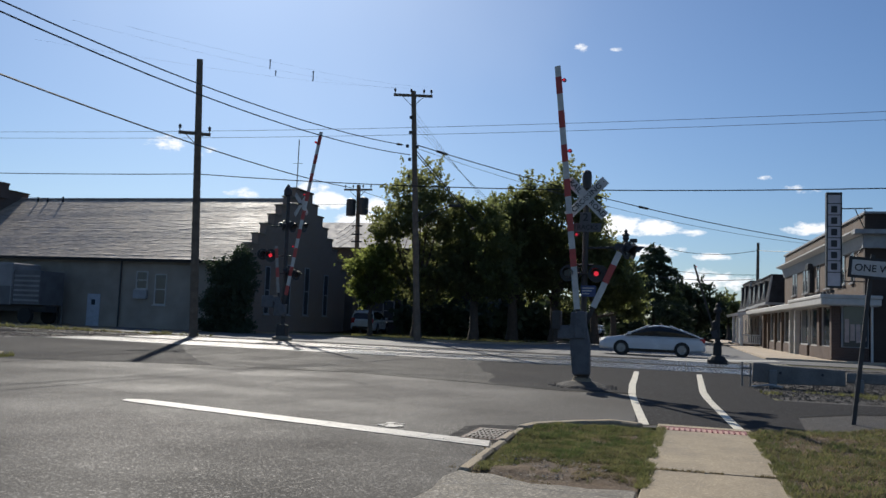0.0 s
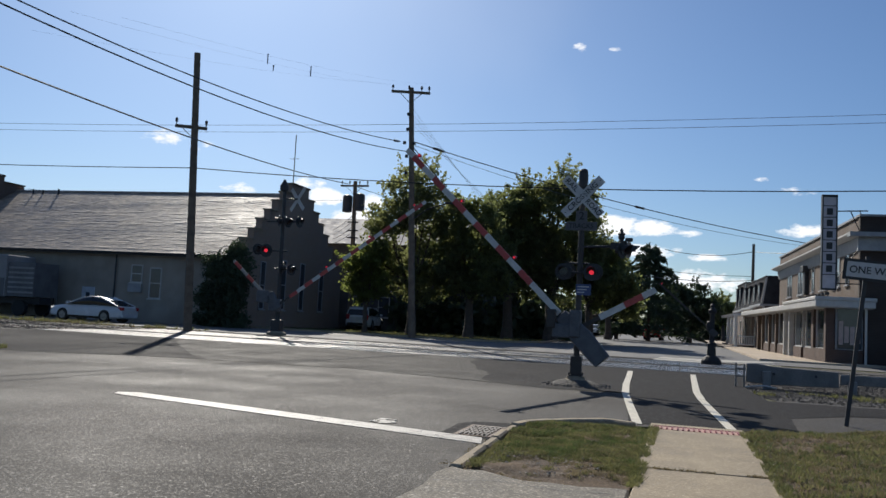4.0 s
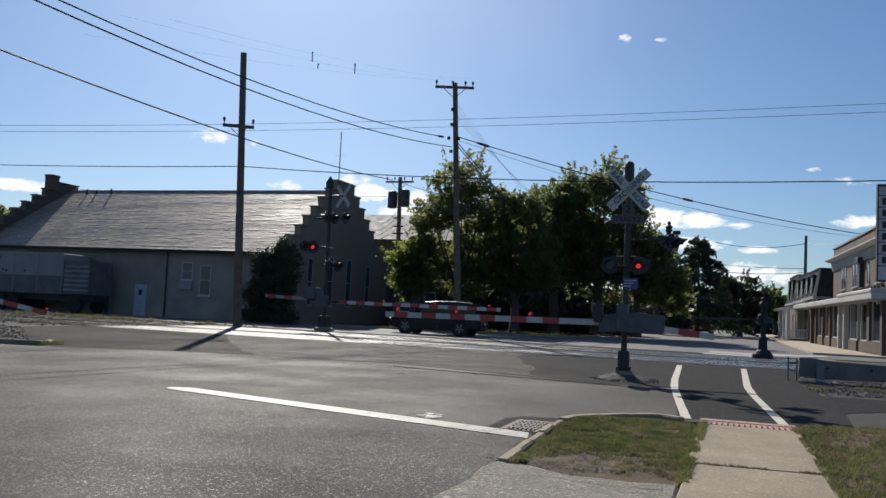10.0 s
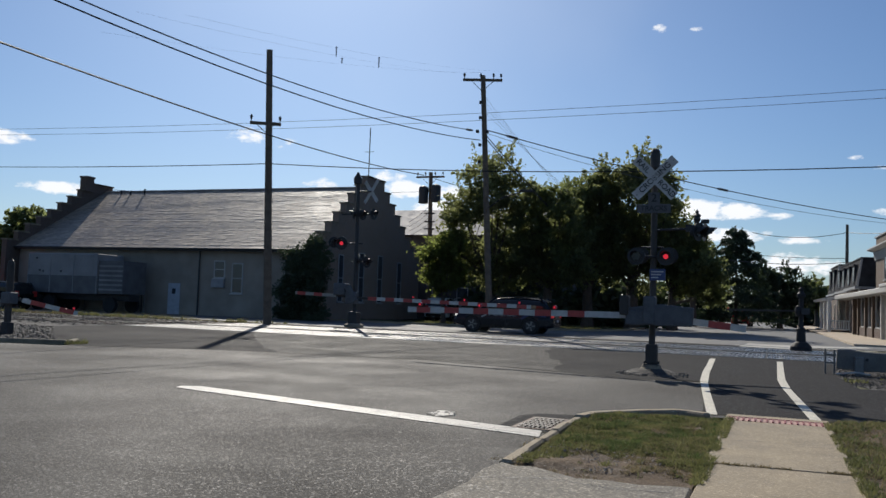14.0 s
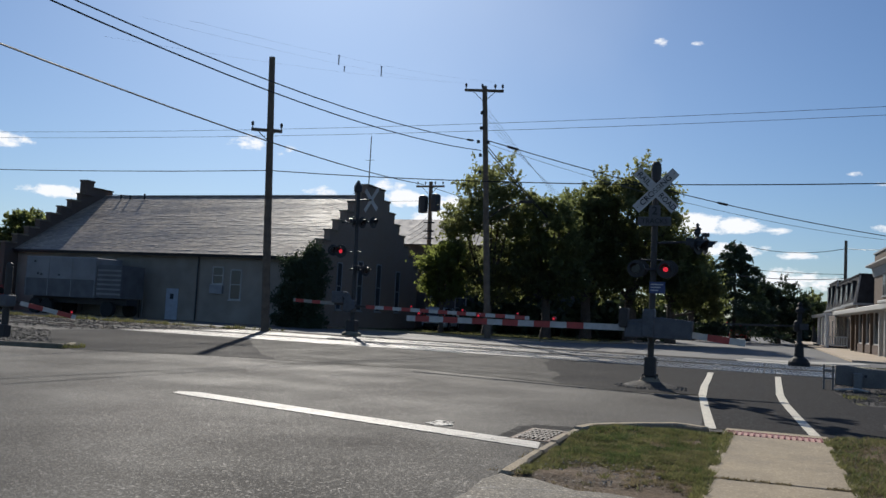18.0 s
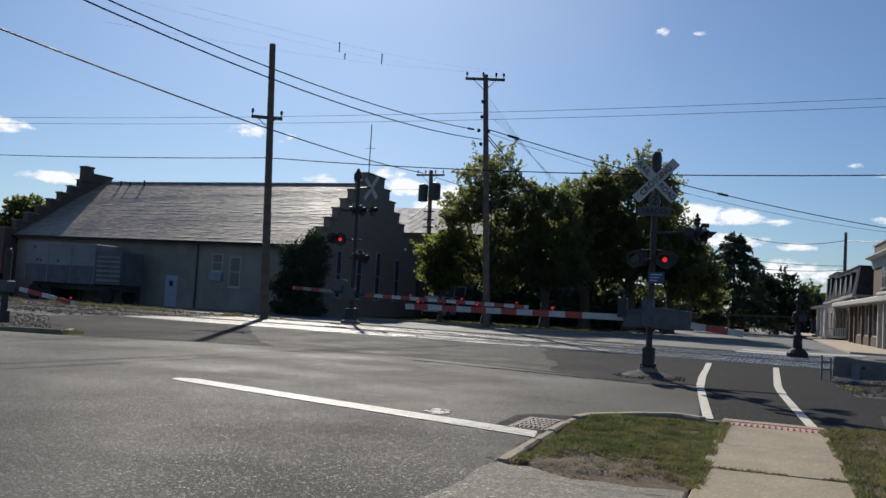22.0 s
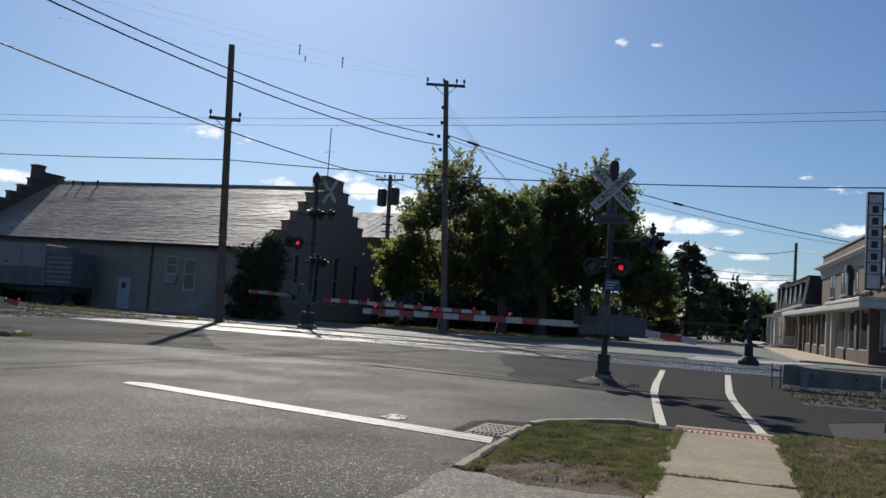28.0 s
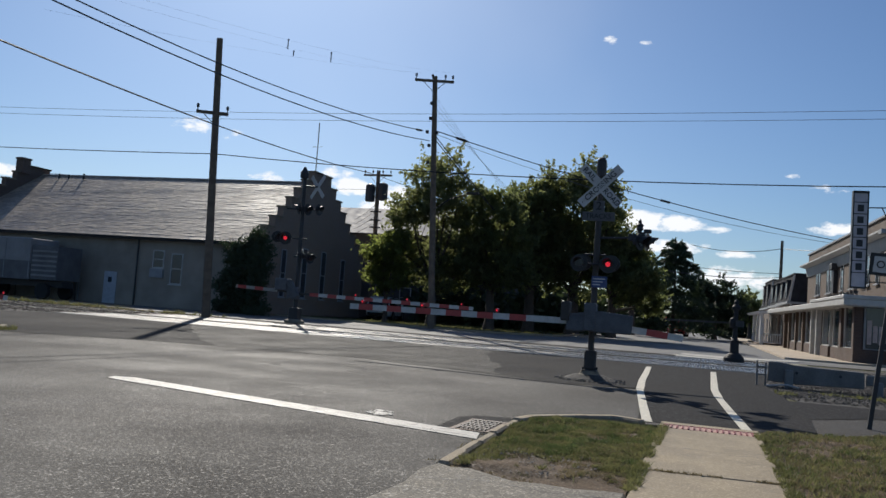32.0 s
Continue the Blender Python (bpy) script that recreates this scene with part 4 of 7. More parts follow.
def crossbuck(parent, x, y, z, lettered, turn=0.0, L=1.22, w=0.225):
    m = Matrix.Translation((x, y, z)) @ Matrix.Rotation(radians(turn), 4, "Z")
    for i, (ang, off) in enumerate(((-45, 0.0), (45, -0.012))):
        b = part("blade", Geo().box(-L / 2, L / 2, off - 0.004, off + 0.004, -w / 2, w / 2).move(m @ Matrix.Rotation(radians(ang), 4, "Y")), sign_white, parent, "white crossbuck blade" if lettered else "pale back of a crossbuck blade")
        if lettered:
            t = m @ Matrix.Rotation(radians(ang), 4, "Y") @ Matrix.Translation((0, off - 0.006, 0)) @ Matrix.Rotation(radians(90), 4, "X")
            if ang == -45:
                words("CROSSING", 0.165, sign_black, b, t @ Matrix.Translation((0, 0, 0.007)), squeeze=1.05)
            else:
                words("RAIL", 0.165, sign_black, b, t @ Matrix.Translation((-0.345, 0, 0)))
                words("ROAD", 0.165, sign_black, b, t @ Matrix.Translation((0.335, 0, 0)), squeeze=0.95)
        # bolt heads
        for s in (-0.45, 0.45):
            part("bolt", Geo().cyl((s * L, off - 0.008, 0), (s * L, off - 0.003, 0), 0.012, n=8).move(m @ Matrix.Rotation(radians(ang), 4, "Y")), galv, b)


def gate_arm(parent, at, L, way, first, h, lights, stripe=0.41, name="gate_arm", thick=0.03, tip=0.12, bands=99, board=None):
    """A striped board that swings on its pivot. way: +1 or -1 along x. Returns the arm, keyed later."""
    a = part(name, Geo().box(first, L, -thick / 2, thick / 2, -h * 0.5, h * 0.5) if way > 0 else Geo().box(-L, -first, -thick / 2, thick / 2, -h * 0.5, h * 0.5), board or arm_white, parent, "white gate board with red bands" if bands else "bare grey back of a gate board", at=at)
    n = min(2 * bands, int((L - first) / stripe))
    for i in range(n):
        if i % 2 == 0:
            x0 = L - tip - i * stripe
            x1 = x0 - stripe
            x0, x1 = (way * x0, way * x1)
            part("red_band", Geo().box(min(x0, x1), max(x0, x1), -thick / 2 - 0.003, thick / 2 + 0.003, -h * 0.5 - 0.002, h * 0.5 + 0.002), arm_red, a, "red reflective band")
    for d in lights:
        x = way * d
        k = h / 0.13
        al = part("arm_lamp", Geo().cyl((x, 0, h * 0.5), (x, 0, h * 0.5 + 0.03 * k), 0.012 * k, n=8).cyl((x, -0.03 * k, h * 0.5 + 0.06 * k), (x, 0.03 * k, h * 0.5 + 0.06 * k), 0.045 * k, n=14), arm_lens, a, "small round red arm lamp")
        part("lamp_core", Geo().cyl((x, -0.036 * k, h * 0.5 + 0.06 * k), (x, -0.03 * k, h * 0.5 + 0.06 * k), 0.022 * k, n=12), lamp_lit, al, "glowing red core")
    part("arm_bracket", Geo().box(min(0, way * (first + 0.5)), max(0, way * (first + 0.5)), 0.02, 0.055, -h * 0.35, h * 0.35), galv, a, bevel=0.006)
    return a


# near mast with the long arm over the road and a short arm over the path
MX, MY = -2.09, 18.61
near_gate = thing("crossing_gate", "railway crossing signal with crossbuck, red flashers and striped gate arms", "crossing gate", pose(MX, MY, 0), group="crossing gates")
part("foundation", Geo().lathe([(0.3, -0.05), (0.29, 0.08), (0.2, 0.14), (0.18, 0.2)], 14), concrete_old, near_gate, "stone-littered concrete foot")
part("rubble_mound", Geo().lathe([(0.62, 0.0), (0.5, 0.05), (0.36, 0.1), (0.25, 0.12)], 15), gravel, near_gate, "low mound of dark rubble")
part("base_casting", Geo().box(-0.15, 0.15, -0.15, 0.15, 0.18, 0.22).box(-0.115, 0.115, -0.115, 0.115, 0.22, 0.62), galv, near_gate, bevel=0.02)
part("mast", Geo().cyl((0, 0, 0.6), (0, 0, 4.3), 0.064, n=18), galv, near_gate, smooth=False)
part("bell", Geo().lathe([(0.06, 4.26), (0.1, 4.29), (0.105, 4.55), (0.095, 4.6), (0.1, 4.63), (0.07, 4.68), (0.02, 4.7)], 14), dark_metal, near_gate, "grey crossing bell on the mast top")
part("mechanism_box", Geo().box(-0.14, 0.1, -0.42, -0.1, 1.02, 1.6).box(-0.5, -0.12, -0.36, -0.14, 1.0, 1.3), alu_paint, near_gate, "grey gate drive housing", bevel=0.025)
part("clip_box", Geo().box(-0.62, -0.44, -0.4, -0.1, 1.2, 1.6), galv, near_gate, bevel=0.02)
for k in range(4):
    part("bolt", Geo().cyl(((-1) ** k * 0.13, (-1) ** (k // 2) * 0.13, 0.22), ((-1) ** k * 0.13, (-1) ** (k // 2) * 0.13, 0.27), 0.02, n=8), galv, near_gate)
part("lamp_bar", Geo().cyl((-0.36, -0.07, 2.42), (0.36, -0.07, 2.42), 0.025, n=10), dark_metal, near_gate)
part("lamp_bar", Geo().cyl((-0.25, 0.0, 2.62), (0.2, 0.0, 2.62), 0.02, n=8), dark_metal, near_gate)
lamp_head(near_gate, -0.33, -0.2, 2.42, 0, False, 0.11)
lamp_head(near_gate, 0.27, -0.2, 2.42, 0, True, 0.11)
lamp_head(near_gate, -0.3, 0.22, 2.46, 180, False, 0.11)
lamp_head(near_gate, 0.3, 0.22, 2.46, 180, False, 0.11)
part("side_arm", Geo().cyl((0, 0, 2.98), (0.7, -0.02, 3.01), 0.026, n=10).box(0.64, 0.9, -0.07, 0.05, 2.95, 3.09).cyl((0.86, -0.02, 2.86), (0.86, -0.02, 3.2), 0.045, n=10), dark_metal, near_gate)
lamp_head(near_gate, 0.9, -0.14, 2.93, 62, False, 0.11)
lamp_head(near_gate, 1.02, 0.12, 2.95, 112, False, 0.11)
part("side_finial", Geo().lathe([(0.05, 3.16), (0.075, 3.2), (0.06, 3.25), (0.085, 3.28), (0.03, 3.33), (0.04, 3.36), (0.005, 3.41)], 10, (0.86, -0.02, 0)), dark_metal, near_gate)
part("side_cap", Geo().box(0.94, 1.1, -0.06, 0.04, 3.12, 3.2).box(0.9, 0.98, -0.05, 0.03, 3.02, 3.14), dark_metal, near_gate, bevel=0.015)
crossbuck(near_gate, 0.01, -0.09, 4.07, True, 4, 1.13, 0.205)
two = part("track_sign", Geo().box(-0.34, 0.34, -0.095, -0.088, 3.33, 3.52).box(-0.12, 0.12, -0.095, -0.088, 3.52, 3.76), plate_dull, near_gate, "shade-toned plate naming two tracks")
words("2", 0.24, sign_black, two, pose(0, -0.1, 3.64, 90))
words("TRACKS", 0.145, sign_black, two, pose(0, -0.1, 3.425, 90))
blue = part("info_sign", Geo().box(-0.06, 0.26, -0.1, -0.093, 1.93, 2.17), sign_blue, near_gate, "small blue information plate")
for k in range(3):
    part("text_bar", Geo().box(-0.03, 0.22 - 0.05 * k, -0.104, -0.1, 2.1 - k * 0.06, 2.125 - k * 0.06), sign_white, blue)
near_arm = gate_arm(near_gate, pose(-0.06, -0.26, 1.2), 5.85, -1, 0.45, 0.13, (2.05, 3.9, 5.5), 0.385, tip=0.25, bands=6)
near_short = gate_arm(near_gate, pose(0.0, -0.2, 1.2), 1.85, 1, 0.55, 0.13, (), 0.42, "path_arm", tip=0.3, bands=1)
part("counterweight", Geo().prism([(-0.4, -0.12), (0.2, -0.2), (0.92, -0.2), (0.95, 0.18), (0.3, 0.24), (-0.4, 0.16)], -0.1, 0.0, "y"), alu_paint, near_arm, "grey counterweight plates", bevel=0.02)

# far mast, taller, across the tracks
FX, FY = -18.96, 38.47
far_gate = thing("crossing_gate", "tall crossing signal mast beyond the tracks with striped gate arms", "crossing gate", pose(FX, FY, 0), group="crossing gates")
part("foundation", Geo().lathe([(0.5, -0.05), (0.48, 0.12), (0.3, 0.2)], 14), concrete_old, far_gate)
part("base_casting", Geo().box(-0.24, 0.24, -0.24, 0.24, 0.15, 0.75), dark_metal, far_gate, bevel=0.03)
part("mast", Geo().cyl((0, 0, 0.6), (-0.06, 0, 7.2), 0.1, 0.085, 16), dark_metal, far_gate)
part("bell", Geo().lathe([(0.08, 7.1), (0.2, 7.15), (0.21, 7.4), (0.12, 7.55), (0.05, 7.7)], 14, (-0.1, 0, 0)), dark_metal, far_gate)
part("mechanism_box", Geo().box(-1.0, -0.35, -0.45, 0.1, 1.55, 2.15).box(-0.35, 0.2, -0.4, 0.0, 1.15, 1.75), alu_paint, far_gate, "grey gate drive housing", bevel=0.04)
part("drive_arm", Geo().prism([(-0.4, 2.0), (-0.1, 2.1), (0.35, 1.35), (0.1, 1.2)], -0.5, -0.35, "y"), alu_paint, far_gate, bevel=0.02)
crossbuck(far_gate, 0.6, 0.15, 6.75, False, -28, 1.5, 0.22)
part("crossbuck_bracket", Geo().cyl((-0.05, 0.05, 6.75), (0.6, 0.12, 6.75), 0.04, n=8), dark_metal, far_gate)
for x0, x1, z in ((-0.9, 1.0, 5.6), (-0.8, 0.3, 4.13), (-0.3, 0.9, 3.25)):
    part("lamp_bar", Geo().cyl((x0, 0, z), (x1, 0, z), 0.037, n=10), dark_metal, far_gate)
lamp_head(far_gate, -0.2, -0.1, 5.62, -78, False, 0.17)
lamp_head(far_gate, 0.3, -0.1, 5.58, 75, False, 0.17)
lamp_head(far_gate, 0.85, 0.0, 5.6, 80, False, 0.17)
lamp_head(far_gate, -0.76, -0.2, 4.13, 0, True, 0.2)
lamp_head(far_gate, -1.35, 0.1, 4.2, 40, False, 0.17)
lamp_head(far_gate, 0.62, -0.1, 3.22, 70, False, 0.17)
lamp_head(far_gate, 0.2, -0.2, 3.3, -60, False, 0.17)
far_arm = gate_arm(far_gate, pose(0.1, -0.3, 1.45), 8.95, 1, 0.9, 0.17, (3.15, 5.75, 8.4), 0.47, tip=0.2)
far_short = gate_arm(far_gate, pose(-0.1, -0.3, 1.5), 3.1, -1, 0.8, 0.16, (), 0.47, "path_arm", board=arm_back)

# squat gate post at the far side of the path
PX_, PY_ = 1.3, 35.5
post_gate = thing("crossing_gate", "squat dark gate post with a short striped arm over the path", "crossing gate", pose(PX_, PY_, 0), group="crossing gates")
part("post", Geo().lathe([(0.39, -0.02), (0.38, 0.16), (0.27, 0.3), (0.17, 0.36), (0.155, 0.78), (0.17, 0.82), (0.1, 0.9), (0.09, 1.1), (0.085, 2.0), (0.15, 2.03), (0.16, 2.14), (0.1, 2.2), (0.07, 2.26), (0.1, 2.32), (0.02, 2.42)], 16), iron_dark, post_gate)
part("drive_box", Geo().lathe([(0.05, -0.22), (0.12, -0.17), (0.15, 0.0), (0.12, 0.17), (0.05, 0.22)], 14).move(Matrix.Translation((-0.08, 0, 1.5))), iron_dark, post_gate, "rounded gate drive housing")
post_arm = gate_arm(post_gate, pose(-0.2, -0.2, 1.5), 2.5, -1, 0.6, 0.07, (2.4,), 0.42, "path_arm", bands=0, board=galv)
part("counterweight", Geo().box(0.2, 0.5, -0.04, 0.04, -0.14, 0.1), dark_metal, post_arm, bevel=0.01)

# gate beside the one-way road mouth
left_gate = thing("crossing_gate", "short grey gate mast with a drooping striped arm", "crossing gate", pose(-20.42, 19.2, 0), group="crossing gates")
part("base_casting", Geo().box(-0.13, 0.13, -0.13, 0.13, -0.02, 0.34), dark_metal, left_gate, bevel=0.02)
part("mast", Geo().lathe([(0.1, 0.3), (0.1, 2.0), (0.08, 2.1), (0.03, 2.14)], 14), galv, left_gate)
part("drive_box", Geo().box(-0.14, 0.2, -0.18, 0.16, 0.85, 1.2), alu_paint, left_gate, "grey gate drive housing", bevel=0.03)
left_arm = gate_arm(left_gate, pose(0.12, 0.1, 1.02, 0, 0, 45), 1.75, 1, 0.2, 0.13, (1.6,), 0.4, "path_arm")

# ---------------------------------------------------------------- signs
one = thing("one_way_sign", "black and white one-way sign on a dark steel post", "road sign", pose(2.45, 14.05, 0, 0, 6.0, 0))
part("post", Geo().box(-0.03, 0.03, -0.02, 0.02, -0.03, 2.56), dark_metal, one)
plate = part("plate", Geo().box(-0.02, 0.88, -0.034, -0.028, 2.16, 2.48), sign_black, one, "black plate with white arrow panel", at=pose(-0.28, 0, 0.02, 0, -0.5, -12))
part("arrow", Geo().prism([(0.03, 2.205), (0.66, 2.205), (0.66, 2.185), (0.84, 2.32), (0.66, 2.455), (0.66, 2.435), (0.03, 2.435)], -0.04, -0.035, "y"), sign_white, plate)
words("ONE WAY", 0.15, sign_black, plate, pose(0.4, -0.042, 2.315, 90), squeeze=0.95)

dne = thing("do_not_enter_sign", "square white sign with a red disc on a steel post", "road sign", pose(-18.6, 16.15, 0))
part("post", Geo().box(-0.035, 0.035, -0.025, 0.025, -0.03, 2.5), dark_metal, dne)
pl = part("plate", Geo().box(-0.36, 0.36, -0.034, -0.028, 1.57, 2.3), sign_white, dne, "white square plate", at=pose(0, 0, 0, 0, 0, 30), bevel=0.0)
part("disc", Geo().cyl((0, -0.042, 1.935), (0, -0.036, 1.935), 0.345, n=28), sign_red, pl)
part("bar", Geo().box(-0.27, 0.27, -0.048, -0.044, 1.9, 1.98), sign_white, pl)
words("DO NOT", 0.13, sign_white, pl, pose(0, -0.045, 2.06, 90))
words("ENTER", 0.13, sign_white, pl, pose(0, -0.045, 1.81, 90))
part("top_plate", Geo().box(-0.3, 0.3, -0.034, -0.028, 2.34, 2.56), sign_black, dne, "dark plate above", at=pose(0, 0, 0, 0, 0, 30))

rail_pale = mat("pale_post", (0.19, 0.19, 0.185), 0.8, var=0.3, scale=3, fine=30, bump=0.3)
rail_grey = mat("weathered_rail", (0.17, 0.165, 0.158), 0.8, var=0.3, scale=3, fine=30, bump=0.3)
# low timber barrier on the ballast
bar = thing("guard_rail", "low weathered grey guard rail on the ballast", "guard rail", pose(0, 22.2, 0))
for x in (2.1, 4.0, 6.0, 8.0):
    part("post", Geo().box(x - 0.1, x + 0.08, -0.16, 0.0, -0.03, 0.42 if x < 3 else 0.3), rail_pale, bar, "pale squared post", bevel=0.015)
part("rail", Geo().prism([(1.62, 0.13), (2.22, 0.09), (3.72, 0.12), (3.7, 0.49), (2.22, 0.53), (1.9, 0.58), (1.64, 0.57)], 0.0, 0.12, "y"), rail_grey, bar, "broad weathered rail plank", bevel=0.015)
part("rail", Geo().box(3.74, 8.6, 0.02, 0.1, 0.2, 0.44), rail_grey, bar, "narrow grey rail plank", bevel=0.02)
for x in (2.26, 3.2):
    part("bolt", Geo().cyl((x, -0.02, 0.36), (x, 0.0, 0.36), 0.035, n=8), dark_metal, bar)
part("end_frame", Geo().box(1.37, 1.41, -0.02, 0.04, 0.0, 0.58).box(1.56, 1.6, -0.02, 0.04, 0.0, 0.55).box(1.41, 1.62, -0.01, 0.03, 0.42, 0.46).box(1.41, 1.62, -0.01, 0.03, 0.24, 0.28), rail_grey, bar, "end frame")
solo("drain_pipe", Geo().tube([(1.6, 22.0, 0.02), (2.05, 21.9, 0.08), (2.3, 21.9, 0.03)], 0.02), sign_white, "short pale pipe lying on the ballast", "pipe")


# ---------------------------------------------------------------- utility poles and wires
def insulator(g, x, y, z, s=1.0):
    g.lathe([(0.02 * s, 0), (0.025 * s, 0.12 * s), (0.075 * s, 0.14 * s), (0.05 * s, 0.2 * s), (0.08 * s, 0.23 * s), (0.05 * s, 0.3 * s), (0.01 * s, 0.34 * s)], 10, (x, y, z))
    return g


def crossarm(pole, p, ang, L, h=0.13, pins=(-0.9, 0.9), s=1.0):
    m = Matrix.Translation(p) @ Matrix.Rotation(radians(ang), 4, "Z")
    a = part("crossarm", Geo().box(-L / 2, L / 2, -0.06, 0.06, -h / 2, h / 2).move(m), pole_wood, pole, bevel=0.012)
    for q in pins:
        part("insulator", insulator(Geo(), q * L / 2, 0, h / 2, s).move(m), dark_metal, a)
    part("brace", Geo().cyl((-L * 0.28, -0.07, -h / 2), (0, -0.07, -L * 0.3), 0.018, n=6).cyl((L * 0.28, -0.07, -h / 2), (0, -0.07, -L * 0.3), 0.018, n=6).move(m), galv, a)
    return a


pa = thing("utility_pole", "tall plain wooden utility pole with one crossarm", "utility pole", group="utility poles")
part("pole", Geo().cyl((-22.56, 36.34, -0.1), (-23.0, 36.06, 13.5), 0.21, 0.15, 14), pole_wood, pa, smooth=False)
crossarm(pa, (-22.99, 36.0, 9.82), 31, 1.5, 0.15, (-0.92, 0.92), 1.0)
pb = thing("utility_pole", "wooden utility pole with a top crossarm and street lamp", "utility pole", group="utility poles")
part("pole", Geo().cyl((-14.81, 47.48, -0.1), (-15.62, 47.25, 14.72), 0.2, 0.14, 14), pole_wood, pb)
crossarm(pb, (-15.62, 47.2, 14.45), 17, 2.3, 0.15, (-0.93, -0.1, 0.55, 0.93), 1.0)
part("lamp_arm", Geo().tube([(-15.1, 47.3, 6.9), (-14.2, 47.2, 7.5), (-12.9, 47.0, 7.85)], 0.035, 8), galv, pb)
part("lamp_head", Geo().box(-13.1, -12.4, 46.88, 47.12, 7.78, 7.92), galv, pb, "grey street lamp head", bevel=0.03)
for z, s in ((13.1, -0.2), (12.2, -0.2), (11.4, -0.35), (11.35, 0.25), (10.6, -0.18), (9.6, -0.18)):
    part("fitting", Geo().box(-15.45 + s - 0.08, -15.45 + s + 0.08, 47.02, 47.18, z - 0.09, z + 0.09), dark_metal, pb, bevel=0.02)
pt = thing("transformer_pole", "wooden pole carrying two grey transformer cans", "utility pole", group="utility poles")
part("pole", Geo().cyl((-26.0, 66, -0.1), (-26.25, 66, 12.2), 0.22, 0.16, 12), pole_wood, pt)
crossarm(pt, (-26.25, 65.9, 11.8), 0, 2.5, 0.15, (-0.9, -0.35, 0.35, 0.9), 1.0)
for x in (-26.72, -25.62):
    part("transformer", Geo().lathe([(0.28, 0), (0.4, 0.05), (0.4, 1.3), (0.33, 1.4), (0.1, 1.5)], 14, (x, 65.7, 9.55 + 0.12 * (x > -26))), dark_metal, pt, "grey transformer can")
for z in (8.7, 8.0, 7.4):
    part("bracket", Geo().box(-26.6, -25.7, 65.7, 65.85, z, z + 0.1), galv, pt)
pc = thing("utility_pole", "distant wooden utility pole above the row houses", "utility pole", group="utility poles")
part("pole", Geo().cyl((7.4, 95, -0.1), (7.45, 95, 10.7), 0.2, 0.14, 10), pole_wood, pc)


def wire(p0, p1, sag, r, material=wire_black, label="black overhead cable sagging between poles", splice=()):
    p0, p1 = Vector(p0), Vector(p1)
    pts = [p0.lerp(p1, i / 16) - Vector((0, 0, sag * 4 * (i / 16) * (1 - i / 16))) for i in range(17)]
    w = solo("overhead_wire", Geo().tube(pts, r, 5), material, label, "cable", group="overhead wires")
    for f in splice:
        a, b = (p0.lerp(p1, q) - Vector((0, 0, sag * 4 * q * (1 - q))) for q in (f - 0.35 / (p1 - p0).length, f + 0.35 / (p1 - p0).length))
        part("splice_sleeve", Geo().cyl(a, b, r * 2.6, n=8), wire_black, w, "black splice sleeve")
    return w


# cables from the roadside poles near the camera to those beyond the tracks
wire((-18.47, 8.0, 9.65), (-16.14, 47.3, 11.51), 0.97, 0.024, splice=(0.985,))
wire((-16.53, 8.0, 8.55), (-15.65, 47.17, 10.89), 0.93, 0.024)
wire((-17.85, 8.0, 7.54), (-26.79, 65.75, 11.93), 0.61, 0.032)
wire((-70, 42, 10.4), (-22.83, 36.2, 7.86), 0.35, 0.022)
wire((-22.83, 36.2, 7.86), (25, 32.7, 7.43), 0.91, 0.022)
wire((-15.19, 47.2, 11.45), (8.95, 66.0, 7.97), 0.5, 0.03, splice=(0.05, 0.52))
wire((-15.19, 47.2, 11.25), (8.6, 66.0, 7.8), 0.75, 0.014, wire_far)
wire((-15.24, 47.2, 11.1), (-13.74, 56.35, 8.1), 0.05, 0.03)
wire((-15.24, 47.2, 10.9), (-13.6, 56.35, 7.9), 0.1, 0.03)
for k in range(4):
    wire((-15.4, 47.2, 13.4 - 0.3 * k), (-12.9 + 0.22 * k, 56.6, 9.0), 0.05, 0.008, wire_far, "thin guy wires fanning from the pole")
for x0, z0, x1 in ((-13.6, 9.4, -16.62), (-14.6, 9.0, -15.7), (-12.2, 9.2, -14.6)):
    # the slack primary conductors rise to the top crossarm
    wire((x0, 16.0, z0 - 1.6), (x1, 47.0, 14.85), 0.25, 0.0016, wire_far, "thin grey conductor rising to the pole top")
for x, z, h in ((-15.97, 11.33, 0.4), (-14.08, 10.77, 0.4), (-15.7, 10.86, 0.22)):
    solo("cable_hanger", Geo().cyl((x, 30, z - h), (x, 30, z), 0.022, n=8).cyl((x - 0.04, 30, z - 0.03), (x + 0.04, 30, z - 0.03), 0.015, n=6), wire_far, "short dark hanger rod between overhead wires", "cable fitting", group="overhead wires")
for x in (-103.7, 35.7):
    far_pole = thing("power_pole", "tall steel power line pole behind the hall", "utility pole", pose(x, 63.4, 0))
    part("pole", Geo().cyl((0, 0, -0.1), (0, 0, 18.9), 0.3, 0.18, 10), galv, far_pole)
for z in (17.6, 17.02):
    wire((-103.7, 63.4, z + 0.86), (35.7, 63.4, z - 0.23), 1.5, 0.017, wire_far, "thin grey power line passing behind the hall")
wire((-26.25, 65.9, 11.8), (-17, 60, 9.5), 0.3, 0.02)
wire((-26.3, 65.9, 10.6), (-50.3, 55.1, 9.6), 0.3, 0.016)
for k in range(4):
    wire((-26.15, 65.8, 9.4 - 0.48 * k), (-25.9, 61.0, 7.55 - 0.36 * k), 0.12, 0.022, label="service cable from the transformer pole to the gable")
wire((-1.5, 92, 9.6), (7.43, 95, 9.9), 0.5, 0.03)
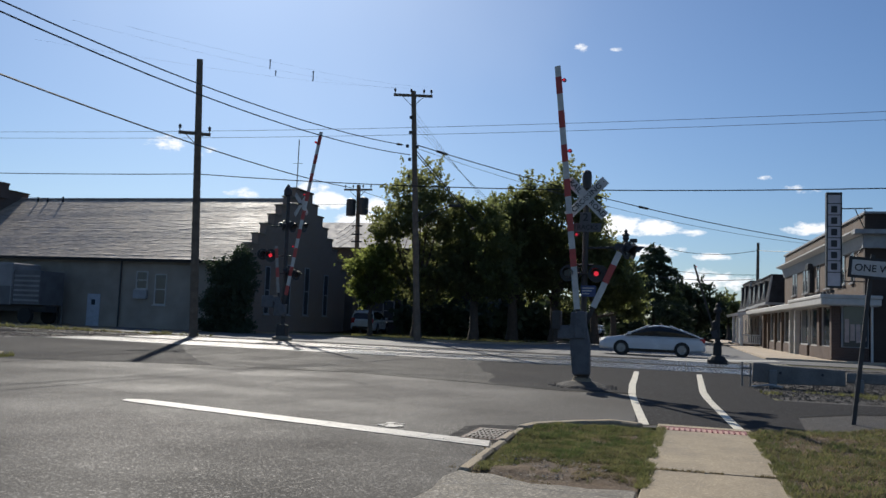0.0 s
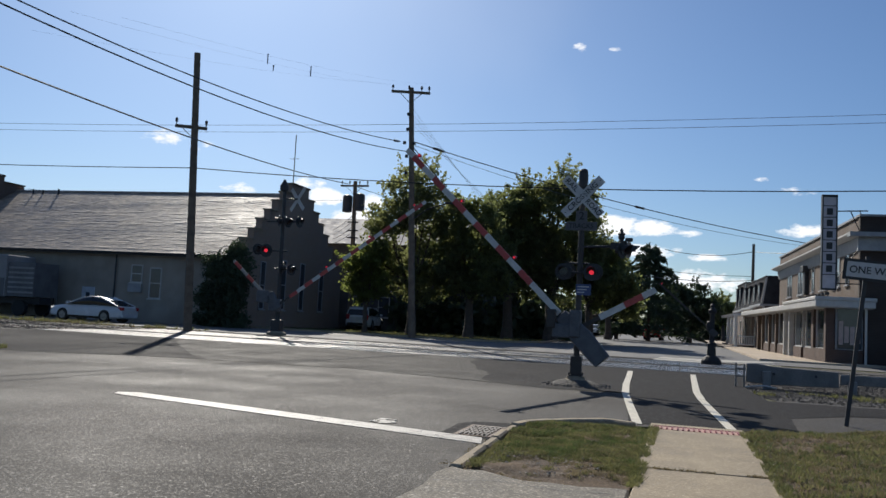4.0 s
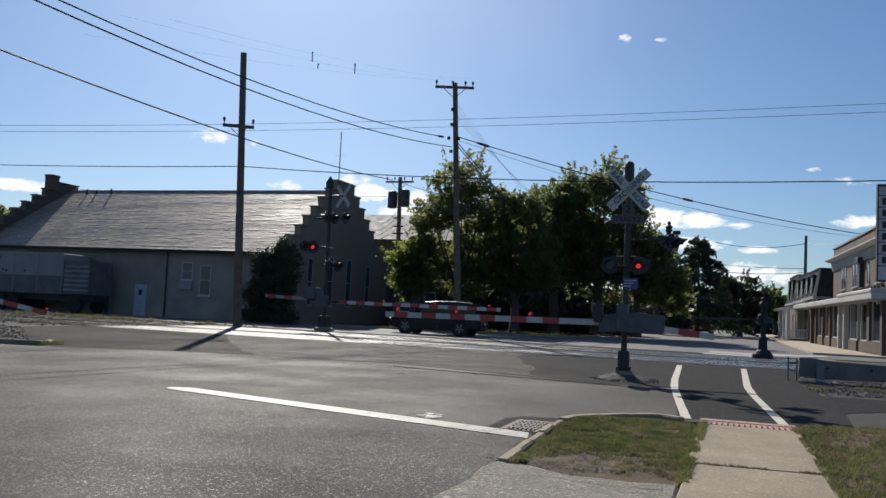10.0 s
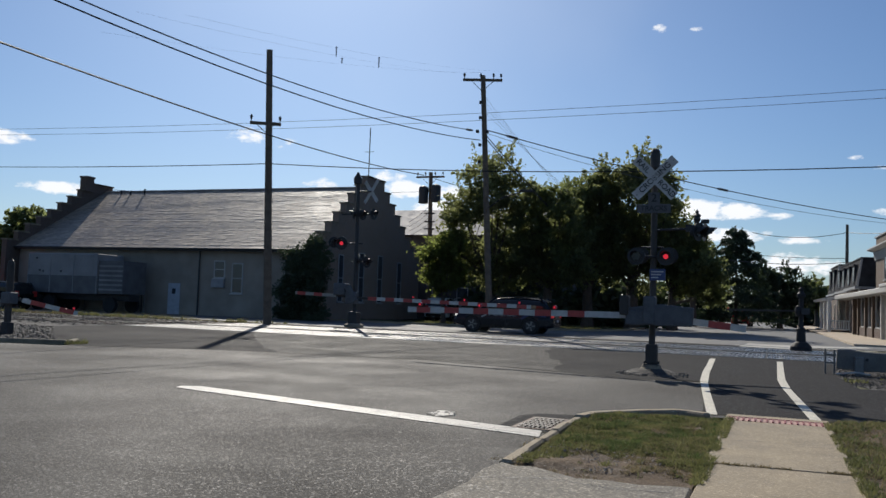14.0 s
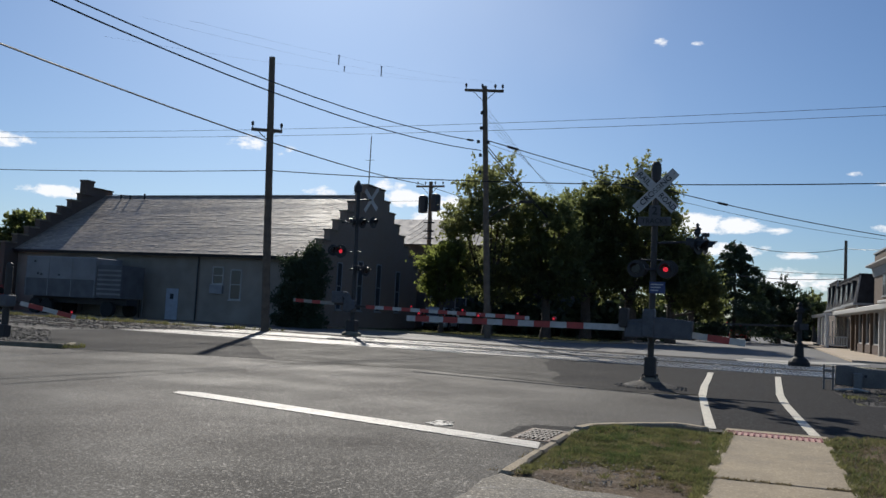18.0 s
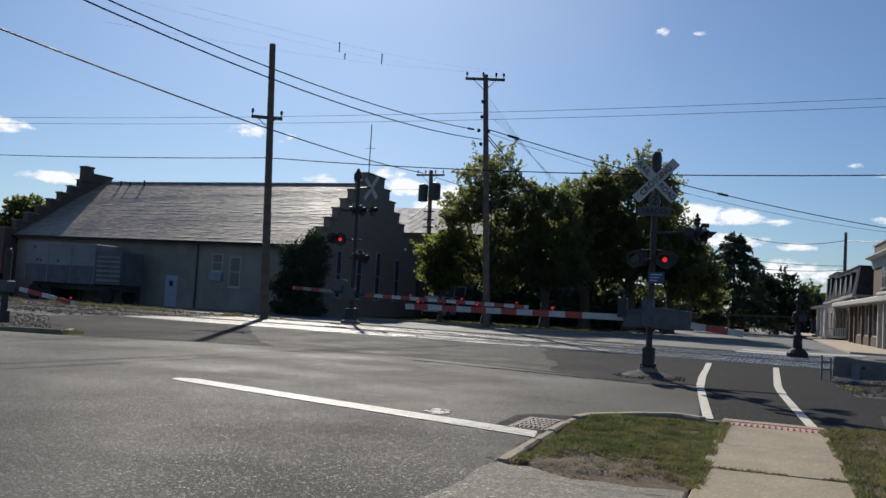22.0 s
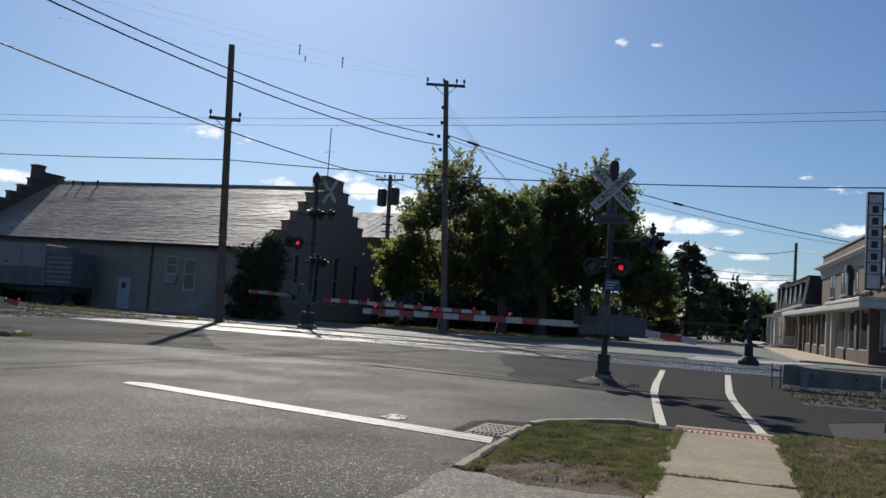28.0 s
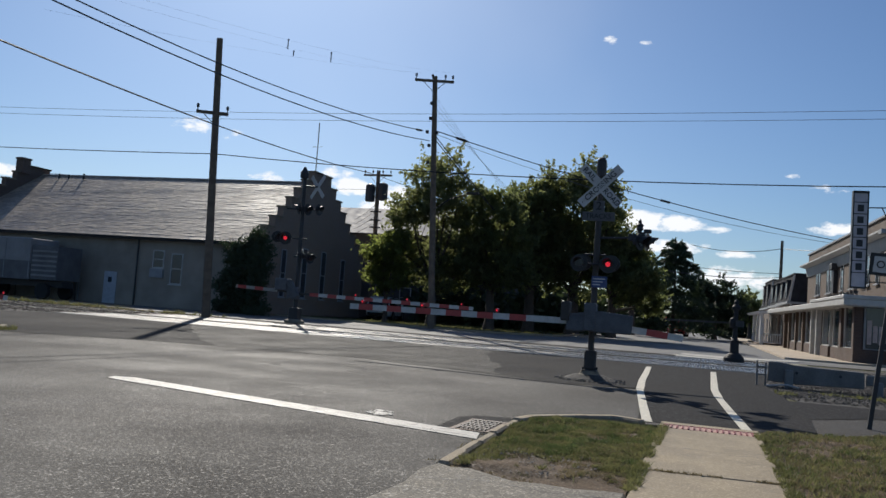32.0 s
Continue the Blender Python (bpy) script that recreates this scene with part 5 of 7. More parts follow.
wire((7.43, 95, 9.9), (13, 70, 8.2), 0.3, 0.03)
wire((-4, 92, 7.6), (7.43, 95, 7.3), 0.2, 0.025)
wire((-8, 60, 5.7), (7.43, 95, 6.9), 0.6, 0.03)


# ---------------------------------------------------------------- buildings
def window(parent, p, w, h, ang=0, frame_mat=None, sash=True, label="", deep=0.08, glass=None):
    """A framed window standing on the wall face at p (its sill's middle); it looks along -Y before the turn."""
    m = Matrix.Translation(p) @ Matrix.Rotation(radians(ang), 4, "Z")
    fm = frame_mat or trim_white
    t = 0.07
    win = part("window", Geo().box(-w / 2, -w / 2 + t, -0.04, deep, 0, h).box(w / 2 - t, w / 2, -0.04, deep, 0, h).box(-w / 2 + t, w / 2 - t, -0.04, deep, h - t, h).box(-w / 2 + t, w / 2 - t, -0.04, deep, 0, t).move(m), fm, parent, label)
    if sash:
        part("sash", Geo().box(-w / 2 + t, w / 2 - t, -0.03, 0.0, h * 0.5 - 0.025, h * 0.5 + 0.025).move(m), fm, win)
        part("pane", Geo().box(-w / 2 + t, w / 2 - t, -0.008, 0.006, t, h * 0.5 - 0.025).move(m), glass or win_glass, win)
        part("pane", Geo().box(-w / 2 + t, w / 2 - t, -0.02, -0.008, h * 0.5 + 0.025, h - t).move(m), glass or win_glass, win)
    else:
        part("pane", Geo().box(-w / 2 + t, w / 2 - t, -0.008, 0.006, t, h - t).move(m), glass or win_glass, win)
    part("sill", Geo().box(-w / 2 - 0.06, w / 2 + 0.06, -0.12, 0.02, -0.07, 0.0).move(m), fm, win)
    return win


# long brick hall with crow-stepped gables
BX0, BX1, BY0, BY1, EAVE, RIDGE = -50.3, -26.4, 47.0, 63.2, 4.42, 9.38
BYM = (BY0 + BY1) / 2
hall = thing("brick_hall", "long brick hall with a shingle roof and crow-stepped gables", "building")
part("wall_front", Geo().box(BX0, BX1, BY0, BY0 + 0.4, -0.05, EAVE), stucco, hall, "plain weathered front wall")
part("wall_back", Geo().box(BX0, BX1, BY1 - 0.4, BY1, -0.05, EAVE), stucco, hall)


def crow_gable(x0, x1, top_w, steps, over, base_y0, base_y1):
    """The stepped outline of a gable, swept from x0 to x1, with coping stones."""
    half0 = (base_y1 - base_y0) / 2
    mid = (base_y0 + base_y1) / 2
    z0, z1 = EAVE + 0.35, RIDGE + over
    pts = [(mid - half0, -0.05), (mid - half0, z0)]
    run, rise = (half0 - top_w) / steps, (z1 - z0) / steps
    caps = [(mid - half0, mid - half0 + run, z0)]
    for i in range(steps):
        y = mid - half0 + run * (i + 1)
        pts += [(y, z0 + rise * i), (y, z0 + rise * (i + 1))]
        caps.append((y, y + run if i < steps - 1 else mid + top_w, z0 + rise * (i + 1)))
    right = [(2 * mid - a, b) for a, b in reversed(pts)]
    return Geo().prism(pts + right, x0, x1, "x"), caps, mid


gg, caps, mid = crow_gable(BX1 - 0.05, BX1 + 0.4, 1.4, 7, 0.55, BY0 - 0.35, BY1 + 0.35)
ge = part("gable_wall", gg, brick_dark, hall, "dark brick crow-stepped gable wall")
for a, b, z in caps:
    for y0, y1 in ((a - 0.06, b), (2 * mid - b, 2 * mid - a + 0.06)):
        part("coping", Geo().box(BX1 - 0.12, BX1 + 0.47, y0, y1, z, z + 0.1), concrete_old, ge)
gg, caps, mid = crow_gable(BX0 - 0.4, BX0 + 0.05, 1.2, 8, 0.45, BY0 - 1.2, BY1 + 0.35)
gw = part("gable_wall", gg, brick_shade, hall, "dark brick crow-stepped gable wall")
for a, b, z in caps:
    for y0, y1 in ((a - 0.06, b), (2 * mid - b, 2 * mid - a + 0.06)):
        part("coping", Geo().box(BX0 - 0.47, BX0 + 0.12, y0, y1, z, z + 0.1), concrete_old, gw)
part("chimney", Geo().box(BX0 - 0.4, BX0 + 0.25, mid - 1.9, mid - 1.1, RIDGE - 0.2, RIDGE + 0.85).box(BX0 - 0.45, BX0 + 0.3, mid - 1.95, mid - 1.05, RIDGE + 0.85, RIDGE + 1.0), brick_shade, hall, "square brick chimney")
# roof laid in courses
slope_run, slope_rise = BYM - (BY0 - 0.45), RIDGE - (EAVE - 0.05)
for side in (1, -1):
    roof = part("roof_slope", Geo().add([(BX0, BY0 - 0.4 if side > 0 else BY1 + 0.4, EAVE - 0.12), (BX1, BY0 - 0.4 if side > 0 else BY1 + 0.4, EAVE - 0.12), (BX1, BYM, RIDGE - 0.09), (BX0, BYM, RIDGE - 0.09)], [(0, 1, 2, 3)]), timber_tie, hall, "brown-grey shingle roof slope in courses")
    n = 48
    g = Geo()
    for i in range(n):
        f0, f1 = i / n, (i + 1.15) / n
        y0, z0 = BY0 - 0.45 + slope_run * f0, EAVE - 0.05 + slope_rise * f0
        y1, z1 = BY0 - 0.45 + slope_run * min(1, f1), EAVE - 0.05 + slope_rise * min(1, f1)
        if side < 0:
            y0, y1 = 2 * BYM - y0, 2 * BYM - y1
        r = random.Random(i)
        j = r.uniform(-0.008, 0.008)
        xa = BX0
        while xa < BX1:
            xb = min(BX1, xa + r.uniform(0.25, 0.9))
            up, q = 0.02 + j * 0.6 + r.gauss(0, 0.0035), r.uniform(-0.008, 0.008)
            g.add([(xa, y0 + q, z0 + up), (xb, y0 + q, z0 + up + r.uniform(-0.004, 0.004)), (xb, y1, z1 + 0.012), (xa, y1, z1 + 0.012), (xa, y0 + q, z0 - 0.03), (xb, y0 + q, z0 - 0.03)],
                  [(0, 1, 2, 3), (4, 5, 1, 0)])
            xa = xb
    tagged(part("shingles", g, roof_slate, roof, "weathered shingles in uneven courses"), kind="stuff")
part("ridge_cap", Geo().prism([(BYM - 0.16, RIDGE - 0.02), (BYM, RIDGE + 0.1), (BYM + 0.16, RIDGE - 0.02)], BX0 + 0.1, BX1 - 0.1, "x"), roof_slate, hall)
part("eave_board", Geo().box(BX0, BX1, BY0 - 0.47, BY0 - 0.43, EAVE - 0.25, EAVE - 0.03), dark_metal, hall, "dark eave board and gutter")
part("gutter", Geo().cyl((BX0, BY0 - 0.53, EAVE - 0.1), (BX1, BY0 - 0.53, EAVE - 0.1), 0.07, n=8), dark_metal, hall)
for x, z in ((-48.2, 0.5), (-47.3, 0.45), (-45.9, 0.55)):
    part("vent_pipe", Geo().cyl((x, BYM - 0.5, RIDGE - 0.35), (x, BYM - 0.5, RIDGE + z - 0.42), 0.07, n=8), dark_metal, hall)
for x, z, w, h in ((-33.07, 2.45, 0.85, 1.15), (-31.7, 1.5, 0.85, 1.95), (-27.8, 2.0, 0.9, 1.45)):
    window(hall, (x, BY0, z), w, h, 0, trim_white, label="white-framed sash window", glass=win_blind)
part("sign_board", Geo().box(-33.55, -32.6, BY0 - 0.2, BY0 - 0.01, 1.85, 2.4), trim_grey, hall, "small pale board under the window")
hd = part("door", Geo().box(-37.02, -36.08, BY0 - 0.05, BY0 - 0.005, 0, 2.05), door_paint, hall, "pale blue-grey steel door")
part("door_pane", Geo().box(-36.7, -36.42, BY0 - 0.06, BY0 - 0.05, 1.35, 1.7), win_glass, hd)
part("downpipe", Geo().cyl((-34.6, BY0 - 0.1, 0), (-34.6, BY0 - 0.1, 4.3), 0.05, n=8), dark_metal, hall)
for y, z, w, h in ((50.2, 1.2, 0.7, 3.1), (53.2, 1.2, 0.8, 3.4), (56.2, 1.2, 0.8, 3.4), (59.6, 1.2, 0.8, 3.1)):
    window(hall, (BX1 + 0.41, y, z), w, h, 90, trim_grey, label="tall gable window with pale frame", glass=win_blind)
part("antenna", Geo().cyl((BX1 + 0.2, 54.2, 9.4), (BX1 + 0.2, 54.2, 13.5), 0.035, n=6).cyl((BX1 - 0.15, 54.2, 11.8), (BX1 + 0.55, 54.2, 11.8), 0.015, n=5), dark_metal, hall, "thin rooftop aerial")

# parked box trailer and fence before the hall
trailer_dark = mat("dark_grey_panel", (0.12, 0.12, 0.125), 0.7, var=0.3, scale=1.5, fine=15, bump=0.1)
trailer_white = mat("dirty_trailer_white", (0.25, 0.25, 0.255), 0.7, var=0.25, scale=0.8, fine=15, bump=0.1)
tl = thing("box_trailer", "dirty white box trailer parked along the hall", "trailer", pose(-42.1, 45.0, 0))
part("box", Geo().box(-3.9, 2.0, -1.2, 1.2, 1.15, 3.75), trailer_white, tl, "dirty white cargo box", bevel=0.05)
part("lower_panel", Geo().box(-3.9, 2.0, -1.215, -1.2, 1.15, 2.3), trailer_dark, tl, "darker lower panel")
for x in (-3.85, -1.95, 0.0, 1.92):
    part("rib", Geo().box(x, x + 0.06, -1.23, -1.2, 1.2, 3.7), trailer_white, tl)
for x, z in ((-2.9, 2.55), (-2.6, 2.5), (-1.1, 2.5), (-3.2, 3.35)):
    part("vent", Geo().box(x, x + 0.14, -1.225, -1.2, z, z + 0.12), dark_metal, tl)
part("louvre", Geo().box(2.05, 4.0, -1.1, 1.0, 1.2, 3.3), trailer_dark, tl, "dark slatted rear body")
for i in range(6):
    part("slat", Geo().box(2.1, 3.95, -1.16, -1.1, 1.4 + i * 0.3, 1.52 + i * 0.3), trailer_white, tl)
for x in (-3.0, -2.0, 3.0):
    for y in (-1.0, 1.0):
        part("wheel", Geo().cyl((x, y - 0.14, 0.5), (x, y + 0.14, 0.5), 0.5, n=18), rubber, tl)
part("chassis", Geo().box(-3.8, 4.0, -0.5, 0.5, 0.75, 1.15), dark_metal, tl)
fence = thing("chain_fence", "tall chain-link fence before the hall", "fence")
for i in range(4):
    x = -46 + i * 2.4
    part("fence_post", Geo().cyl((x, 46.55, -0.05), (x, 46.55, 2.2), 0.035, n=8), galv, fence)
part("end_post", Geo().cyl((-38.6, 46.55, -0.05), (-38.6, 46.55, 2.25), 0.05, n=10).lathe([(0.06, 2.25), (0.06, 2.3), (0.01, 2.36)], 10, (-38.6, 46.55, 0)), rail_pale, fence, "pale end post")
part("top_rail", Geo().cyl((-46, 46.55, 2.15), (-38.6, 46.55, 2.15), 0.025, n=6), rail_pale, fence)
mesh_g = Geo()
for i in range(31):
    x = -46 + i * 0.21
    mesh_g.cyl((x, 46.55, 0.05), (x + 1.05, 46.55, 2.1), 0.004, n=3, caps=False).cyl((x + 1.05, 46.55, 0.05), (x, 46.55, 2.1), 0.004, n=3, caps=False)
tagged(part("wire_mesh", mesh_g, galv, fence, "woven wire"), kind="stuff")

# building behind the hall
hall2 = thing("rear_building", "brick building with a pale roof behind the trees", "building")
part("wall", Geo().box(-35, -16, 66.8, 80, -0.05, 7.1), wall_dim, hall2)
part("roof", Geo().prism([(66.3, 7.0), (80.5, 7.0), (73.4, 9.9)], -35.5, -15.6, "x"), roof_metal, hall2, "pale sloping roof")
for x, z in ((-25.6, 4.2), (-23.4, 4.2), (-25.6, 1.0), (-23.4, 1.0), (-20.5, 4.2)):
    window(hall2, (x, 66.8, z), 1.0, 1.7)
part("roof_rail", Geo().cyl((-24, 67.5, 8.2), (-20, 67.5, 8.2), 0.04, n=6).cyl((-24, 67.5, 7.3), (-24, 67.5, 8.2), 0.04, n=6).cyl((-20, 67.5, 7.3), (-20, 67.5, 8.2), 0.04, n=6), galv, hall2)

# corner store; its own space: x into the block, y along the street front
SM = pose(7.0, 45.7, 0, 0, 0, 2.0)
store = thing("corner_store", "two-storey tan brick corner store with white cornice and canopy", "building", SM)
part("upper_wall", Geo().box(1.6, 14, 0.5, 26.5, 3.3, 7.38), brick_tan, store, "tan brick upper storey")
part("side_wall", Geo().box(1.55, 14, 0.2, 0.5, 3.3, 7.38), brick_side_shade, store, "brick side wall darkened as if in shade")
part("parapet_cap", Geo().box(1.5, 14, 0.1, 26.6, 7.38, 7.48), trim_grey, store)
part("cornice", Geo().prism([(1.62, 6.32), (1.35, 6.33), (0.95, 6.44), (0.95, 6.52), (1.62, 6.56)], 0.15, 26.6, "y"), trim_white, store, "white moulded cornice")
# shade below the cornice is put into the frieze's grey
part("frieze", Geo().prism([(1.62, 5.66), (1.52, 5.7), (1.4, 6.31), (1.62, 6.31)], 0.15, 26.6, "y"), trim_grey, store, "frieze band in shade grey")
part("cornice_return", Geo().box(1.4, 2.9, -0.12, 0.2, 5.66, 6.32).box(0.95, 4.0, -0.5, 0.2, 6.32, 6.54), trim_grey, store)
part("lower_wall", Geo().box(0.0, 1.7, 0.0, 0.3, -0.05, 0.75).box(0.0, 0.35, 0.3, 3.2, -0.05, 0.75).box(0.0, 0.5, 3.2, 3.8, -0.05, 2.95).box(0.0, 0.4, 0.0, 0.45, 0.75, 2.95), brick_red, store, "red brick shopfront plinth and piers")
part("lower_core", Geo().box(1.0, 14, 0.9, 26.5, -0.05, 3.3), brick_red, store, "dark recessed shop wall")
part("side_lower", Geo().box(1.75, 14, 0.0, 0.9, -0.05, 3.3), brick_side_shade, store)
part("canopy", Geo().box(-0.6, 2.1, -0.7, 33, 2.8, 3.12).box(-0.64, 2.15, -0.74, 9.5, 3.12, 3.3), trim_white, store, "white flat canopy over the shopfronts", bevel=0.03)
part("soffit", Geo().box(-0.5, 2.0, -0.6, 32.8, 2.76, 2.8), trim_grey, store)
sw = part("shop_window", Geo().box(0.5, 1.7, 0.05, 0.1, 0.75, 2.85).box(0.45, 0.5, -0.02, 0.12, 0.75, 2.9), trim_grey, store, "corner display window")
part("pane", Geo().box(0.55, 1.65, 0.02, 0.045, 0.8, 2.8), win_glass, sw)
for k in range(4):
    part("poster", Geo().box(0.6 + k * 0.26, 0.8 + k * 0.26, 0.0, 0.015, 1.0 + 0.1 * (k % 2), 1.9 + 0.25 * (k == 0)), curtain, sw, "pale poster in the window")
for y0, y1 in ((0.6, 3.1), (4.0, 6.2), (7.2, 9.6), (13.6, 16.2), (16.8, 19.4), (20.2, 23.0)):
    s = part("shop_window", Geo().box(0.12, 0.25, y0, y0 + 0.08, 0.75, 2.85).box(0.12, 0.25, y1 - 0.08, y1, 0.75, 2.85).box(0.12, 0.25, y0, y1, 0.7, 0.78).box(0.12, 0.25, y0, y1, 2.78, 2.9), trim_white, store)
    part("pane", Geo().box(0.17, 0.19, y0 + 0.08, y1 - 0.08, 0.78, 2.78), win_glass, s)
    part("plinth", Geo().box(0.05, 0.3, y0 - 0.1, y1 + 0.1, -0.05, 0.7), brick_red, s)
for y in (10.2, 12.2):
    part("column", Geo().box(-0.15, 0.15, y - 0.16, y + 0.16, -0.05, 2.9), trim_white, store, "white square column", bevel=0.02)
for y in (16.5, 19.8, 23.4, 26.0):
    part("pier", Geo().box(-0.05, 0.4, y - 0.2, y + 0.2, -0.05, 2.9), brick_tan, store)
part("corner_post", Geo().cyl((1.72, -0.5, 0), (1.72, -0.5, 2.9), 0.06, n=10), trim_white, store, "slim white canopy post")
for i, y in enumerate((3.0, 5.2, 6.4, 8.6, 9.8, 12.5, 16.5, 17.6, 21.0, 22.1)):
    window(store, (1.6, y, 4.1), 0.8, 1.75, -90, trim_grey, label="upper sash window")
part("wall_box", Geo().box(1.2, 1.6, 13.9, 15.0, 5.5, 5.9).box(1.35, 1.6, 14.1, 14.8, 4.0, 5.5), dark_metal, store, "dark bay fitting on the upper wall", bevel=0.03)
for y in range(0, 9):
    part("flood_lamp", Geo().cyl((0.2, 0.4 + y * 0.9, 3.3), (0.1, 0.4 + y * 0.9, 3.45), 0.03, n=6).box(0.0, 0.2, 0.3 + y * 0.9, 0.5 + y * 0.9, 3.42, 3.56), dark_metal, store)
vs = thing("vertical_shop_sign", "tall white vertical shop sign with dark block letters", "shop sign", SM)
board = part("board", Geo().box(-0.2, 0.42, 0.0, 0.28, 3.72, 8.3), sign_grey, vs, "white sign box", bevel=0.02)
part("frame", Geo().box(-0.25, -0.19, -0.03, 0.31, 3.65, 8.4).box(0.41, 0.47, -0.03, 0.31, 3.65, 8.4).box(-0.19, 0.41, -0.03, 0.31, 8.28, 8.4).box(-0.19, 0.41, -0.03, 0.31, 3.65, 3.74), black_paint, vs, "dark sign frame")
for k in range(7):
    z = 4.42 + k * 0.57
    part("divider", Geo().box(-0.19, 0.41, -0.02, 0.0, z - 0.02, z + 0.02), black_paint, vs)
    if k < 6:
        g = Geo().box(-0.03, 0.25, -0.02, 0.0, z + 0.12, z + 0.45)
        part("letter_block", g, black_paint, vs, "dark letter shape")
part("bracket", Geo().cyl((0.4, 0.15, 7.6), (1.9, 0.2, 7.65), 0.03, n=6).cyl((0.4, 0.15, 4.0), (1.7, 0.2, 4.0), 0.03, n=6).cyl((1.1, 0.2, 7.62), (1.7, 0.3, 6.3), 0.025, n=6).cyl((0.4, 0.15, 4.05), (1.7, 0.2, 6.1), 0.02, n=6).cyl((1.5, 0.2, 7.65), (1.9, 0.5, 7.1), 0.02, n=6), dark_metal, vs, "steel sign bracket")
tagged(solo("pavement", Geo().prism([(3.9, 44.9), (9, 44.3), (20, 44.3), (20, 45.6), (7.3, 45.8), (6.6, 78), (5.6, 122), (3.6, 122), (3.8, 78)], -0.02, 0.1, "z"), concrete_tan, "sunlit pale concrete pavement before the shops", "pavement", kind="structure"), group="")

# houses beyond the store
def mansard_house(y, d, h, wallm, label, porch=False):
    """A narrow house whose upper storey is a dark mansard with dormers to the street."""
    m = thing("row_house", label, "house", pose(6.7, y, 0, 0, 0, 1.5))
    part("wall", Geo().box(0, 9, 0, d, -0.05, 3.7), wallm, m)
    part("mansard", Geo().add([(-0.15, -0.1, 3.7), (9, -0.1, 3.7), (9, d + 0.1, 3.7), (-0.15, d + 0.1, 3.7), (0.22, 0.12, h), (9, 0.12, h), (9, d - 0.12, h), (0.22, d - 0.12, h)],
         [(3, 2, 1, 0), (4, 5, 6, 7), (0, 1, 5, 4), (1, 2, 6, 5), (2, 3, 7, 6), (3, 0, 4, 7)]), roof_dark, m, "dark slate mansard roof")
    part("eave_trim", Geo().box(-0.3, 9, -0.25, d + 0.25, 3.62, 3.8), trim_grey, m)
    for yy in (d * 0.28, d * 0.72):
        dm = part("dormer", Geo().box(-0.12, 1.0, yy - 0.55, yy + 0.55, 4.0, h - 0.45).box(-0.18, 1.0, yy - 0.62, yy + 0.62, h - 0.45, h - 0.37), roof_dark, m, "flat slate dormer")
        part("dormer_pane", Geo().box(-0.15, -0.12, yy - 0.35, yy + 0.35, 4.2, h - 0.7), win_glass, dm)
        for q in (-0.4, 0.4):
            part("dormer_trim", Geo().box(-0.17, -0.12, yy + q - 0.05, yy + q + 0.05, 4.1, h - 0.6), trim_white, dm)
    part("edge_board", Geo().add([(-0.2, -0.13, 3.8), (-0.05, -0.13, 3.8), (0.3, 0.09, h), (0.17, 0.09, h), (-0.2, -0.1, 3.8), (-0.05, -0.1, 3.8), (0.3, 0.12, h), (0.17, 0.12, h)], [(3, 2, 1, 0), (4, 5, 6, 7), (0, 1, 5, 4), (1, 2, 6, 5), (2, 3, 7, 6), (3, 0, 4, 7)]), trim_white, m, "white board along the mansard edge")
    part("parapet", Geo().box(0.15, 9, 0.05, d - 0.05, h, h + 0.12), roof_dark, m)
    part("corner_board", Geo().box(-0.04, 0.1, -0.04, 0.12, 0, 3.6), trim_white, m)
    for yy in (d * 0.25, d * 0.7):
        window(m, (-0.01, yy, 1.0), 0.9, 1.7, -90)
    if porch:
        # the porch stands forward towards the street and a little before the house front
        o = -4.2
        part("porch_roof", Geo().prism([(-2.1, 2.75), (0.0, 3.1), (0.0, 3.3), (-2.25, 2.98)], o - 0.3, d, "y"), porch_white, m, "white porch roof")
        for x, yy in ((-1.85, o), (-1.85, o + 0.9), (-1.85, o + 4), (-1.85, o + 8), (-0.15, o)):
            part("porch_post", Geo().box(x - 0.13, x + 0.13, yy - 0.13, yy + 0.13, 0.1, 2.85), porch_white, m, bevel=0.02)
        rail = part("porch_rail", Geo().box(-1.75, -0.25, o - 0.05, o + 0.05, 1.0, 1.1).box(-1.75, -0.25, o - 0.04, o + 0.04, 0.3, 0.38), porch_white, m, "white porch railing")
        for k in range(8):
            part("baluster", Geo().box(-1.66 + k * 0.18, -1.59 + k * 0.18, o - 0.03, o + 0.03, 0.38, 1.0), porch_white, rail)
        part("porch_floor", Geo().box(-2.0, 0, o - 0.1, d, -0.05, 0.25), brick_shade, m)


mansard_house(74.5, 8.0, 6.0, brick_shade, "narrow house with a dark slate mansard roof")
mansard_house(84.5, 8.5, 6.2, stucco, "house with a white porch and dark mansard roof", True)
mansard_house(97.0, 9.0, 6.7, brick_shade, "far house with a dark slate mansard roof")


